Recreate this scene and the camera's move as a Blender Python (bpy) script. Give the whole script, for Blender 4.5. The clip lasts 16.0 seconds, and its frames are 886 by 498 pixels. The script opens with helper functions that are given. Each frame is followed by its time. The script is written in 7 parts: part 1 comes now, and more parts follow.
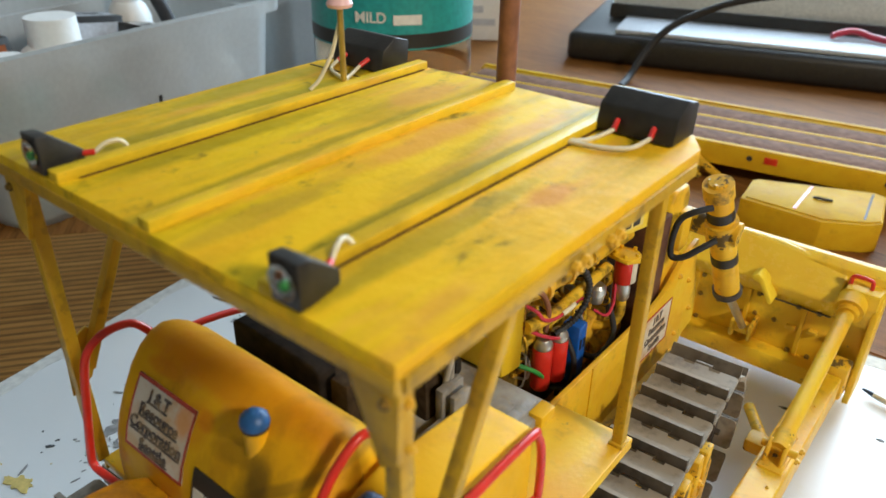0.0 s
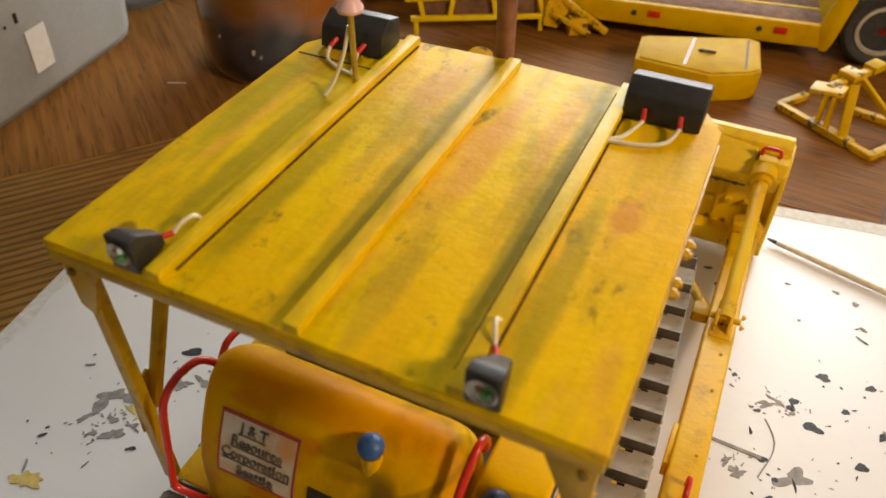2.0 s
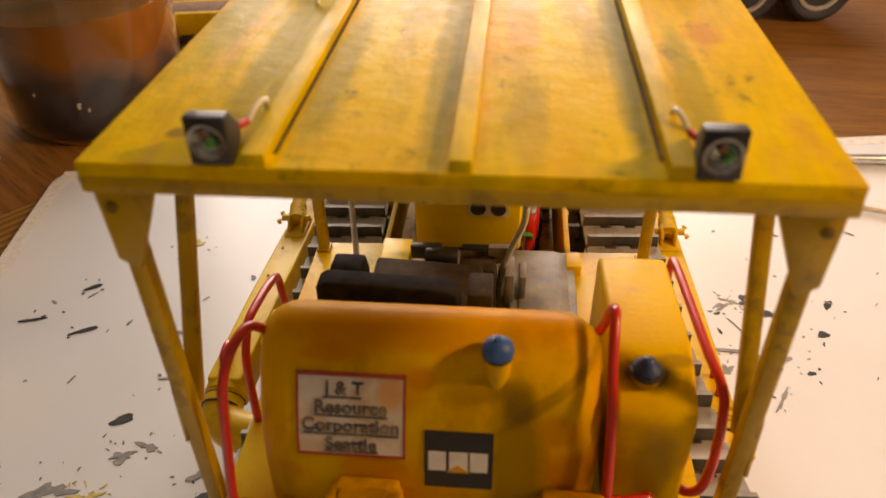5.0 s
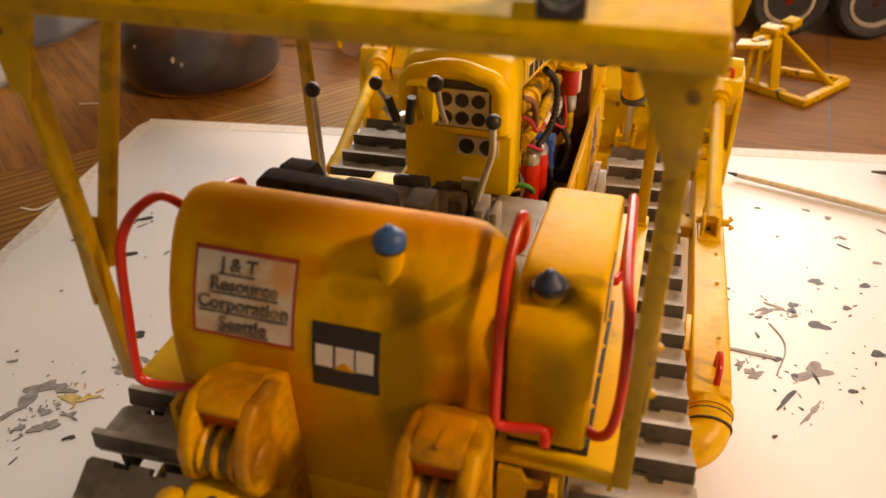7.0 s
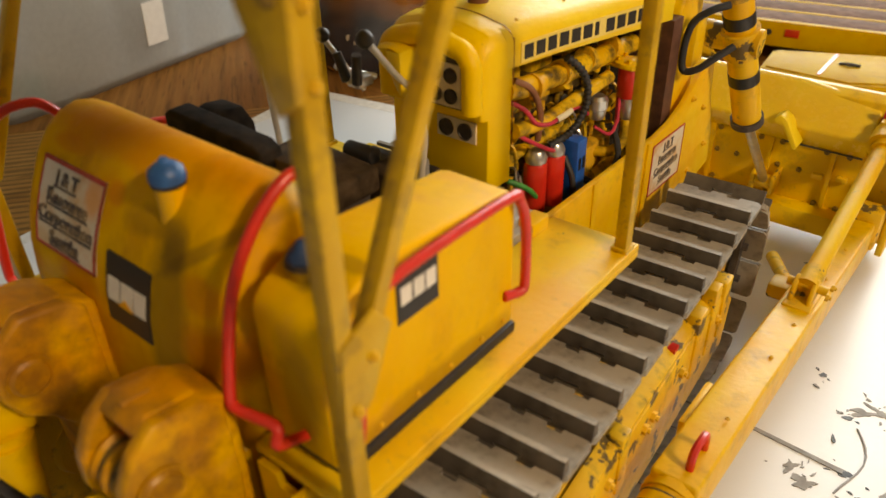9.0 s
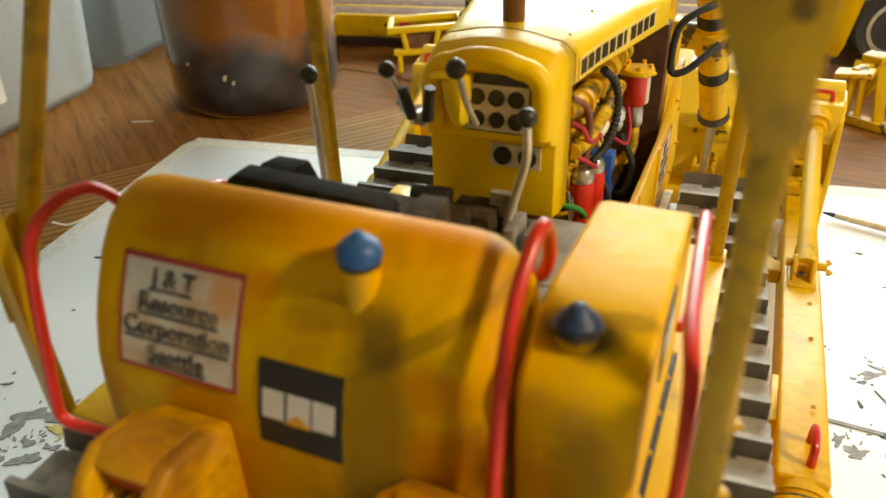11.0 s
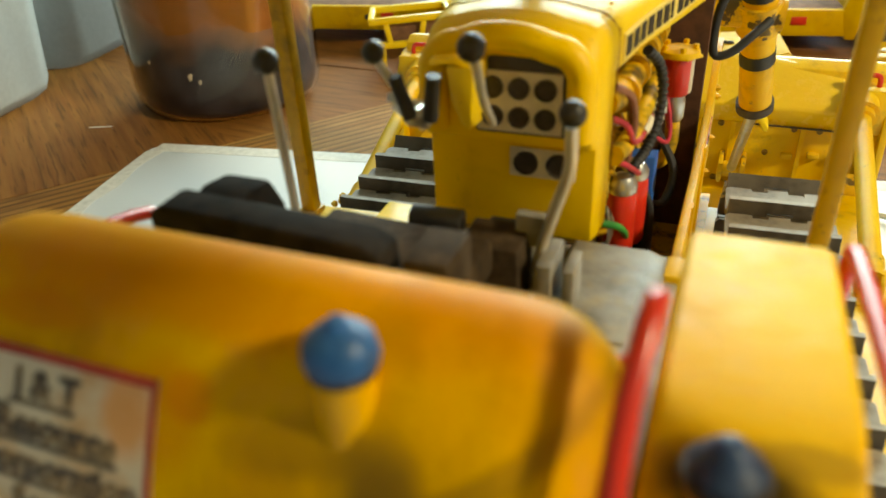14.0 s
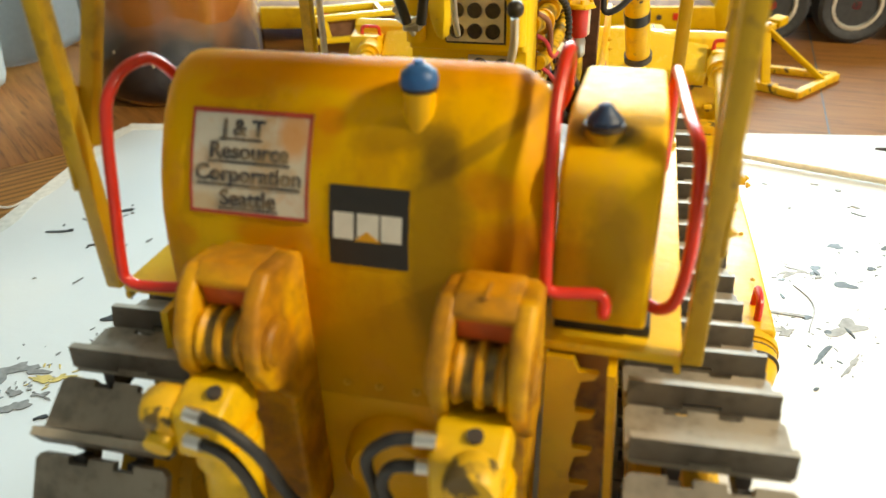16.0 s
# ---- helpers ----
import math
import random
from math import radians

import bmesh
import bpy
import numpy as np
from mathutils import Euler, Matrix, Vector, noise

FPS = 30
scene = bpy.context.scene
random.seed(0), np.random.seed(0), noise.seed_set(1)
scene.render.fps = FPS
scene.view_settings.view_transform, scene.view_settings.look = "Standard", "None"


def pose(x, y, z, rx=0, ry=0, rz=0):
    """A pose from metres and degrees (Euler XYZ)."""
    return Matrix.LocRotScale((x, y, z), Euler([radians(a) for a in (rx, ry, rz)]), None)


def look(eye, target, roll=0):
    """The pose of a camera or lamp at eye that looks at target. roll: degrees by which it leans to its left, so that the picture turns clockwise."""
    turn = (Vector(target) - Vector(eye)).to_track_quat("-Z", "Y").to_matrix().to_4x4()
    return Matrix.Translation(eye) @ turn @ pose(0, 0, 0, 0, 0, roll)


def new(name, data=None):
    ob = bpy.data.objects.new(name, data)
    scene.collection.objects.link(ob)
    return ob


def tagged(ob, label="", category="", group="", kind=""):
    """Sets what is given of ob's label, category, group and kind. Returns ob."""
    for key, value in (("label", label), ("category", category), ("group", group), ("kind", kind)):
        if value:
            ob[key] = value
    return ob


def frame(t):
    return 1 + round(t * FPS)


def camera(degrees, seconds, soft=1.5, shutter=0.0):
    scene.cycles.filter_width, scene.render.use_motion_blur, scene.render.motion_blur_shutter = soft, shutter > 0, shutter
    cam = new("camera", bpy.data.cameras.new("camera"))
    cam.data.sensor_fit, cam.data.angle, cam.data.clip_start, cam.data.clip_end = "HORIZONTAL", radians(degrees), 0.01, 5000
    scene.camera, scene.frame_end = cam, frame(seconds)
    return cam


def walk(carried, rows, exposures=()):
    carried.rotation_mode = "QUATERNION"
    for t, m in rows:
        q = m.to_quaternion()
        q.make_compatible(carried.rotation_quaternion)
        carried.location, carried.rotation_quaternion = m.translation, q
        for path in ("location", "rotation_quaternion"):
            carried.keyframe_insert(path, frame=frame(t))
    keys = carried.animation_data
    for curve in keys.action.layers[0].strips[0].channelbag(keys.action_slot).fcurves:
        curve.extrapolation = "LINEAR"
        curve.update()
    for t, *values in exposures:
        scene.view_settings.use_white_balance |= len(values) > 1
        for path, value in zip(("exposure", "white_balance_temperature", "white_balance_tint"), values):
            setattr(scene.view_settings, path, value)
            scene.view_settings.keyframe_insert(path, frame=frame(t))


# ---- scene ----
C = 0.01  # the plan below is in centimetres; every mesh is scaled by this

cam = camera(61.3, 16.0, 1.5)
cam.data.dof.use_dof, cam.data.dof.focus_distance, cam.data.dof.aperture_fstop = True, 0.24, 23.0
PATH = [
    (0.0, 10.321, -5.252, 21.569, 61.10, -0.90, 38.90),
    (0.5, 7.996, -6.804, 22.236, 59.37, -1.15, 31.05),
    (1.0, 6.620, -7.007, 23.514, 54.62, -1.19, 25.75),
    (1.5, 6.648, -6.926, 24.349, 50.31, -0.91, 26.21),
    (2.0, 5.811, -6.446, 25.257, 48.41, -0.51, 25.22),
    (2.5, 4.036, -6.825, 25.062, 47.88, -0.89, 20.61),
    (3.0, 2.660, -7.464, 25.094, 49.11, 0.16, 14.38),
    (5.5, 0.707, -9.072, 20.436, 54.37, 0.88, 5.03),
    (6.0, 0.790, -9.324, 19.956, 55.15, 1.17, 5.46),
    (6.5, 1.785, -9.089, 19.187, 55.08, 1.48, 8.09),
    (7.0, 4.752, -8.816, 18.865, 55.26, 0.93, 16.68),
    (7.5, 7.697, -8.062, 18.395, 55.44, 1.47, 24.98),
    (8.0, 10.006, -6.725, 17.824, 56.76, 1.07, 32.09),
    (8.5, 11.388, -4.678, 17.280, 56.85, 1.31, 37.53),
    (9.0, 10.742, -4.229, 16.909, 57.22, 1.30, 38.86),
    (9.5, 7.801, -6.125, 16.926, 57.42, 1.16, 30.04),
    (10.0, 6.341, -6.417, 17.027, 57.87, 1.03, 25.50),
    (12.5, 3.588, -3.890, 15.522, 58.65, 2.50, 20.91),
    (13.0, 3.319, -3.297, 15.397, 58.48, 2.31, 20.77),
    (13.5, 3.250, -2.709, 15.199, 58.38, 2.44, 20.95),
    (14.0, 3.101, -2.566, 15.167, 58.27, 2.64, 21.00),
    (14.5, 3.093, -2.779, 15.208, 58.45, 2.53, 20.68),
    (15.0, 3.428, -4.868, 15.593, 58.98, 2.05, 21.53),
    (15.5, 4.706, -7.219, 15.072, 59.50, 1.52, 21.92),
    (16.0, 3.868, -9.442, 15.098, 59.73, 1.36, 14.46),
]
EXPOSURES = [
    (0.0, -0.46, 6300, 9), (1.0, -0.58, 7400, 15), (1.5, -0.6, 7900, 18), (2.5, -0.78, 9200, 25), (3.0, -0.68, 9100, 26), (5.5, -0.66, 11500, 36), (7.3, -0.52, 11600, 37),
    (9.0, -0.65, 8800, 17), (10.0, -0.43, 8200, 14), (12.5, -0.17, 8000, -4), (14.5, -0.17, 8000, -4), (15.2, 0.02, 8000, -2), (16.0, 0.32, 7400, 3),
]
walk(cam, [(t, pose(x * C, y * C, z * C, a, b, c)) for t, x, y, z, a, b, c in PATH], EXPOSURES)

# ---- world and lamps ----
world = bpy.data.worlds.new("world")
scene.world = world
world.use_nodes = True
sky = world.node_tree.nodes.new("ShaderNodeTexSky")
sky.sky_type = "NISHITA"
sky.sun_disc = False
sky.sun_elevation, sky.sun_rotation = radians(40), radians(30)
world.node_tree.links.new(sky.outputs[0], world.node_tree.nodes["Background"].inputs[0])
world.node_tree.nodes["Background"].inputs[1].default_value = 0.12


def area_lamp(name, eye, target, w, h, watts, colour):
    data = bpy.data.lights.new(name, "AREA")
    data.shape, data.size, data.size_y, data.energy, data.color = "RECTANGLE", w, h, watts, colour
    ob = new(name, data)
    ob.matrix_world = look(eye, target)
    return ob


# daylight in the window ahead, and the warm lamp on the table beside the model
area_lamp("window_daylight", (-0.15, 1.93, 0.75), (0.0, 0.0, 0.0), 1.5, 1.2, 92, (0.67, 0.85, 1.0))
area_lamp("table_lamp_light", (0.84, -0.03, 0.66), (0.0, 0.09, 0.05), 0.13, 0.13, 10.0, (1.0, 0.86, 0.68))

# ---- materials ----
def base_mat(name):
    m = bpy.data.materials.new(name)
    m.use_nodes = True
    return m, m.node_tree.nodes, m.node_tree.links, m.node_tree.nodes["Principled BSDF"]


def node(nt, kind, **values):
    n = nt.new(kind)
    for key, value in values.items():
        n.inputs[key.replace("_", " ")].default_value = value
    return n


def cm_coords(nt, ln, scale=(1, 1, 1), turn=0.0):
    tc = nt.new("ShaderNodeTexCoord")
    mp = nt.new("ShaderNodeMapping")
    mp.inputs["Scale"].default_value = [100 * s for s in scale]
    mp.inputs["Rotation"].default_value = (0, 0, turn)
    ln.new(tc.outputs["Object"], mp.inputs[0])
    return mp.outputs[0]


def ramp(nt, ln, src, lo, hi):
    n = nt.new("ShaderNodeMapRange")
    n.inputs["From Min"].default_value, n.inputs["From Max"].default_value = lo, hi
    ln.new(src, n.inputs["Value"])
    return n.outputs[0]


def mix(nt, ln, fac, a, b, blend="MIX"):
    n = nt.new("ShaderNodeMix")
    n.data_type, n.blend_type = "RGBA", blend
    for sock, v in ((n.inputs[0], fac), (n.inputs[6], a), (n.inputs[7], b)):
        if isinstance(v, (int, float)):
            sock.default_value = v
        elif isinstance(v, tuple):
            sock.default_value = (*v, 1) if len(v) == 3 else v
        else:
            ln.new(v, sock)
    return n.outputs[2]


def noise_of(nt, ln, coords, scale, detail=4.0, rough=0.55):
    n = node(nt, "ShaderNodeTexNoise", Scale=scale, Detail=detail, Roughness=rough)
    ln.new(coords, n.inputs["Vector"])
    return n.outputs["Fac"]


def bump(nt, ln, bsdf, height, strength, distance):
    n = nt.new("ShaderNodeBump")
    n.inputs["Strength"].default_value, n.inputs["Distance"].default_value = strength, distance
    ln.new(height, n.inputs["Height"])
    ln.new(n.outputs[0], bsdf.inputs["Normal"])


def paint(name, c1, c2, dirt, rough=0.42, big=0.45, dirt_lo=0.60, dirt_hi=0.78, stretch=(1, 1, 1), dirt_most=0.75, random_tint=0.0, rub=0.0, rust=0.0, dents=0.0, chips=0.0, spec=0.35, blots=0.0):
    """Weathered enamel: two tones in large clouds, washed with dirt, chipped and slightly uneven."""
    m, nt, ln, b = base_mat(name)
    nt_ = nt
    v = cm_coords(nt_, ln, stretch)
    v2 = cm_coords(nt_, ln)
    cloud = ramp(nt_, ln, noise_of(nt_, ln, v, big, 3), 0.38, 0.62)
    col = mix(nt_, ln, cloud, c1, c2)
    wash = ramp(nt_, ln, noise_of(nt_, ln, v, big * 2.1, 7, 0.62), dirt_lo, dirt_hi)
    mul = nt.new("ShaderNodeMath")
    mul.operation = "MULTIPLY"
    mul.inputs[1].default_value = dirt_most
    ln.new(wash, mul.inputs[0])
    col = mix(nt_, ln, mul.outputs[0], col, dirt)
    fine = noise_of(nt_, ln, v2, 9.0, 3)
    speck = ramp(nt_, ln, fine, 0.70, 0.76)
    mul2 = nt.new("ShaderNodeMath")
    mul2.operation = "MULTIPLY"
    mul2.inputs[1].default_value = 0.35
    ln.new(speck, mul2.inputs[0])
    col = mix(nt_, ln, mul2.outputs[0], col, tuple(x * 0.35 for x in dirt))
    if rub:
        rubbed = ramp(nt_, ln, noise_of(nt_, ln, v2, 2.6, 8, 0.7), 0.64, 0.70)
        m3 = nt.new("ShaderNodeMath")
        m3.operation = "MULTIPLY"
        m3.inputs[1].default_value = rub
        ln.new(rubbed, m3.inputs[0])
        col = mix(nt_, ln, m3.outputs[0], col, (0.10, 0.085, 0.06))
    if rust:
        m6 = nt.new("ShaderNodeMath")
        m6.operation = "MULTIPLY"
        m6.inputs[1].default_value = rust
        ln.new(ramp(nt_, ln, noise_of(nt_, ln, v, 0.85, 6, 0.6), 0.55, 0.72), m6.inputs[0])
        col = mix(nt_, ln, m6.outputs[0], col, (0.70, 0.32, 0.06))
    if blots:
        m8 = nt.new("ShaderNodeMath")
        m8.operation = "MULTIPLY"
        m8.inputs[1].default_value = blots
        ln.new(ramp(nt_, ln, noise_of(nt_, ln, cm_coords(nt_, ln, (1, 0.6, 1)), 0.9, 9, 0.68), 0.60, 0.70), m8.inputs[0])
        col = mix(nt_, ln, m8.outputs[0], col, (0.13, 0.105, 0.012))
    if chips:
        m7 = nt.new("ShaderNodeMath")
        m7.operation = "MULTIPLY"
        m7.inputs[1].default_value = chips
        ln.new(ramp(nt_, ln, noise_of(nt_, ln, v2, 1.3, 5, 0.6), 0.575, 0.60), m7.inputs[0])
        col = mix(nt_, ln, m7.outputs[0], col, (0.085, 0.06, 0.03))
    if random_tint:
        oi = nt.new("ShaderNodeObjectInfo")
        f = ramp(nt_, ln, oi.outputs["Random"], 0.0, 1.0)
        m4 = nt.new("ShaderNodeMath")
        m4.operation = "MULTIPLY"
        m4.inputs[1].default_value = random_tint
        ln.new(f, m4.inputs[0])
        col = mix(nt_, ln, m4.outputs[0], col, dirt)
    ln.new(col, b.inputs["Base Color"])
    r = ramp(nt_, ln, noise_of(nt_, ln, v2, 3.0, 4), 0.2, 0.8)
    b.inputs["Specular IOR Level"].default_value = spec
    rr = nt.new("ShaderNodeMapRange")
    rr.inputs["To Min"].default_value, rr.inputs["To Max"].default_value = rough - 0.1, rough + 0.14
    ln.new(r, rr.inputs["Value"])
    ln.new(rr.outputs[0], b.inputs["Roughness"])
    bump(nt_, ln, b, noise_of(nt_, ln, v2, 1.7 if dents else 5.0, 6), 0.22 + dents, 0.0006 + 0.001 * dents)
    return m


def stained(m, marks, wobble=0.35):
    """Runs and blotches, weathering among them: each mark has a centre, radii in cm, a lean in degrees in the x-z
    plane, a colour and a strength.
    """
    nt, ln = m.node_tree.nodes, m.node_tree.links
    b = nt["Principled BSDF"]
    col = b.inputs["Base Color"].links[0].from_socket
    v = cm_coords(nt, ln)
    ragged = noise_of(nt, ln, v, 1.4, 6, 0.65)
    for centre, radii, lean, colour, most in marks:
        mp = nt.new("ShaderNodeMapping")
        mp.vector_type = "TEXTURE"
        mp.inputs["Location"].default_value, mp.inputs["Rotation"].default_value, mp.inputs["Scale"].default_value = centre, (0, radians(-lean), 0), radii
        ln.new(v, mp.inputs[0])
        far = nt.new("ShaderNodeVectorMath")
        far.operation = "LENGTH"
        ln.new(mp.outputs[0], far.inputs[0])
        add = nt.new("ShaderNodeMath")
        add.operation = "MULTIPLY_ADD"
        add.inputs[1].default_value = 2 * wobble
        ln.new(ragged, add.inputs[0])
        ln.new(far.outputs["Value"], add.inputs[2])
        fade = nt.new("ShaderNodeMapRange")
        fade.inputs["From Min"].default_value, fade.inputs["From Max"].default_value = 0.6 + wobble, 1.1 + wobble
        fade.inputs["To Min"].default_value, fade.inputs["To Max"].default_value = most, 0.0
        ln.new(add.outputs[0], fade.inputs["Value"])
        col = mix(nt, ln, fade.outputs[0], col, colour)
    ln.new(col, b.inputs["Base Color"])
    return m


def plain(name, colour, rough=0.5, metal=0.0, vary=0.15, scale=3.0, grain=0.12, transmission=0.0, spec=0.5):
    m, nt, ln, b = base_mat(name)
    v = cm_coords(nt, ln)
    n = noise_of(nt, ln, v, scale, 5)
    col = mix(nt, ln, ramp(nt, ln, n, 0.3, 0.7), tuple(min(1, c * (1 + vary)) for c in colour), tuple(c * (1 - vary) for c in colour))
    ln.new(col, b.inputs["Base Color"])
    b.inputs["Roughness"].default_value, b.inputs["Metallic"].default_value = rough, metal
    b.inputs["Transmission Weight"].default_value = transmission
    b.inputs["Specular IOR Level"].default_value = spec
    if grain:
        bump(nt, ln, b, noise_of(nt, ln, v, scale * 4, 4), grain, 0.0004)
    return m


YEL = paint("yellow_enamel", (0.80, 0.52, 0.022), (0.77, 0.42, 0.014), (0.26, 0.15, 0.02), dirt_lo=0.55, dirt_hi=0.78, dirt_most=0.7, rub=0.55, rust=0.25)
GLOSS = paint("glossy_yellow_enamel", (0.82, 0.56, 0.04), (0.80, 0.50, 0.03), (0.42, 0.24, 0.03), dirt_lo=0.66, dirt_hi=0.85, dirt_most=0.45, rough=0.22, spec=0.6)
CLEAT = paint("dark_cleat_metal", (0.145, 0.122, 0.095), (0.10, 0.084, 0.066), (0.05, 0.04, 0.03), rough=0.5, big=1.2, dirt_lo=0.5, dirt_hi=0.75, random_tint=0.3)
MODEL_YEL = paint("dull_yellow_model_paint", (0.66, 0.41, 0.015), (0.60, 0.34, 0.012), (0.28, 0.16, 0.015), dirt_lo=0.55, dirt_hi=0.8, dirt_most=0.6, rough=0.55, spec=0.1, rub=0.3)
YEL_BRIGHT = paint("bright_yellow_enamel", (0.86, 0.64, 0.04), (0.84, 0.57, 0.025), (0.40, 0.24, 0.03), dirt_lo=0.62, dirt_hi=0.85, dirt_most=0.45, rough=0.36)
COWL = paint("warm_cowl_enamel", (0.84, 0.58, 0.022), (0.82, 0.52, 0.016), (0.42, 0.22, 0.02), dirt_lo=0.6, dirt_hi=0.85, dirt_most=0.45, rough=0.42, spec=0.25)
YEL_PALE = paint("pale_yellow_strip", (0.82, 0.66, 0.20), (0.80, 0.60, 0.14), (0.40, 0.26, 0.05), dirt_lo=0.6, dirt_hi=0.8, dirt_most=0.5)
TANK = paint("orange_yellow_enamel", (0.80, 0.46, 0.010), (0.77, 0.37, 0.006), (0.42, 0.20, 0.012), big=0.35, dirt_lo=0.52, dirt_hi=0.78, dirt_most=0.45, rough=0.36, stretch=(1, 1, 0.6), rust=0.45, blots=0.12)
# browner lower band, orange patches, dark streaks below and beside the cap
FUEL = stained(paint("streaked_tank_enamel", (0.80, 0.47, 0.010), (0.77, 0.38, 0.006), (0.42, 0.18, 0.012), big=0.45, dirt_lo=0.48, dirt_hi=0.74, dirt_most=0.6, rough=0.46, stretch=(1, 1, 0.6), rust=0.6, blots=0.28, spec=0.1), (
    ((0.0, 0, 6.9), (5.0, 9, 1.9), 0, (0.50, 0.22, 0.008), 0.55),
    ((-0.8, 2, 11.62), (3.4, 9, 0.32), 0, (0.70, 0.24, 0.008), 0.55),
    ((-1.0, 0, 10.75), (0.45, 9, 0.55), -20, (0.72, 0.27, 0.008), 0.5),
    ((2.25, 0, 9.2), (0.9, 9, 0.55), 0, (0.52, 0.15, 0.008), 0.6),
    ((-1.7, 0, 9.2), (0.8, 9, 0.3), 0, (0.56, 0.18, 0.008), 0.5),
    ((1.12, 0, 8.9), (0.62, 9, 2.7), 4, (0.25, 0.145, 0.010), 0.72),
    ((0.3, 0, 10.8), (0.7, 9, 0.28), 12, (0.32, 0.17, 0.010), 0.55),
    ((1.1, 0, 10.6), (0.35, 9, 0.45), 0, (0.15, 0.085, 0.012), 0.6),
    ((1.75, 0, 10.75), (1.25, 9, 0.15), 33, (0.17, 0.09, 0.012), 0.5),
    ((-0.72, 0, 10.95), (0.3, 9, 0.22), 10, (0.72, 0.22, 0.008), 0.6),
    ((-2.5, 0, 11.28), (0.7, 9, 0.14), 0, (0.70, 0.23, 0.008), 0.55),
    ((1.9, 0, 10.15), (0.5, 9, 0.3), -15, (0.66, 0.22, 0.008), 0.55),
    ((2.3, 0, 8.1), (0.3, 9, 0.9), 0, (0.60, 0.20, 0.008), 0.5),
    ((-3.3, 0, 9.0), (0.3, 9, 0.25), 0, (0.68, 0.24, 0.008), 0.5),
    ((-3.7, 0, 8.2), (0.5, 9, 1.2), 0, (0.40, 0.21, 0.010), 0.5)))
OILTANK = stained(paint("streaked_side_tank_enamel", (0.81, 0.48, 0.012), (0.78, 0.40, 0.008), (0.45, 0.22, 0.012), big=0.35, dirt_lo=0.55, dirt_hi=0.8, dirt_most=0.55, rough=0.5, stretch=(1, 1, 0.6), rust=0.5, blots=0.25, spec=0.16), (
    ((3.75, 0.6, 8.9), (0.5, 0.8, 1.5), 0, (0.24, 0.155, 0.012), 0.6),
    ((3.1, 0.6, 8.2), (0.4, 0.8, 1.6), 0, (0.50, 0.20, 0.010), 0.5),
    ((3.5, 1.45, 10.85), (0.62, 0.36, 0.6), 0, (0.05, 0.035, 0.012), 0.85),
    ((4.05, 1.75, 10.95), (0.5, 0.16, 0.5), 0, (0.30, 0.18, 0.015), 0.6),
    ((4.45, 3.2, 8.0), (0.3, 2.6, 0.35), 0, (0.34, 0.18, 0.012), 0.6)))
# brown stains, with extra dark blotches painting in the rear brackets' shade
CLEVIS = paint("rust_stained_shaded_enamel", (0.74, 0.41, 0.010), (0.60, 0.25, 0.008), (0.22, 0.09, 0.010), big=0.6, dirt_lo=0.40, dirt_hi=0.64, dirt_most=0.85, rough=0.42, rust=0.35, rub=0.35, blots=0.35)
# oily wash, darkened further so the colour holds the shade between engine parts
OILY_SHADED = paint("oily_shaded_casting", (0.30, 0.185, 0.03), (0.16, 0.10, 0.025), (0.02, 0.016, 0.010), big=1.1, dirt_lo=0.42, dirt_hi=0.62, dirt_most=0.9, rough=0.35)
# dark blotches are oil plus engine-bay shade put into the colour
ENGINE = paint("oily_shaded_engine_enamel", (0.78, 0.50, 0.03), (0.70, 0.40, 0.02), (0.035, 0.025, 0.014), big=0.9, dirt_lo=0.46, dirt_hi=0.64, dirt_most=0.9, rough=0.32, rub=0.6)
BOLTED = paint("grimy_bolt_enamel", (0.30, 0.18, 0.03), (0.18, 0.11, 0.025), (0.05, 0.035, 0.02), big=1.5, dirt_lo=0.45, dirt_hi=0.6)
CHIPPED = paint("chipped_yellow_enamel", (0.78, 0.49, 0.03), (0.72, 0.40, 0.02), (0.12, 0.08, 0.03), big=0.8, dirt_lo=0.55, dirt_hi=0.75, dirt_most=0.7, rub=0.5, chips=0.92)
RIB = paint("orange_tinged_rib_enamel", (0.82, 0.57, 0.022), (0.80, 0.50, 0.022), (0.30, 0.225, 0.012), big=0.7, dirt_lo=0.45, dirt_hi=0.7, stretch=(1, 0.3, 1), dirt_most=0.7, rust=0.5, rub=0.3, spec=0.15)
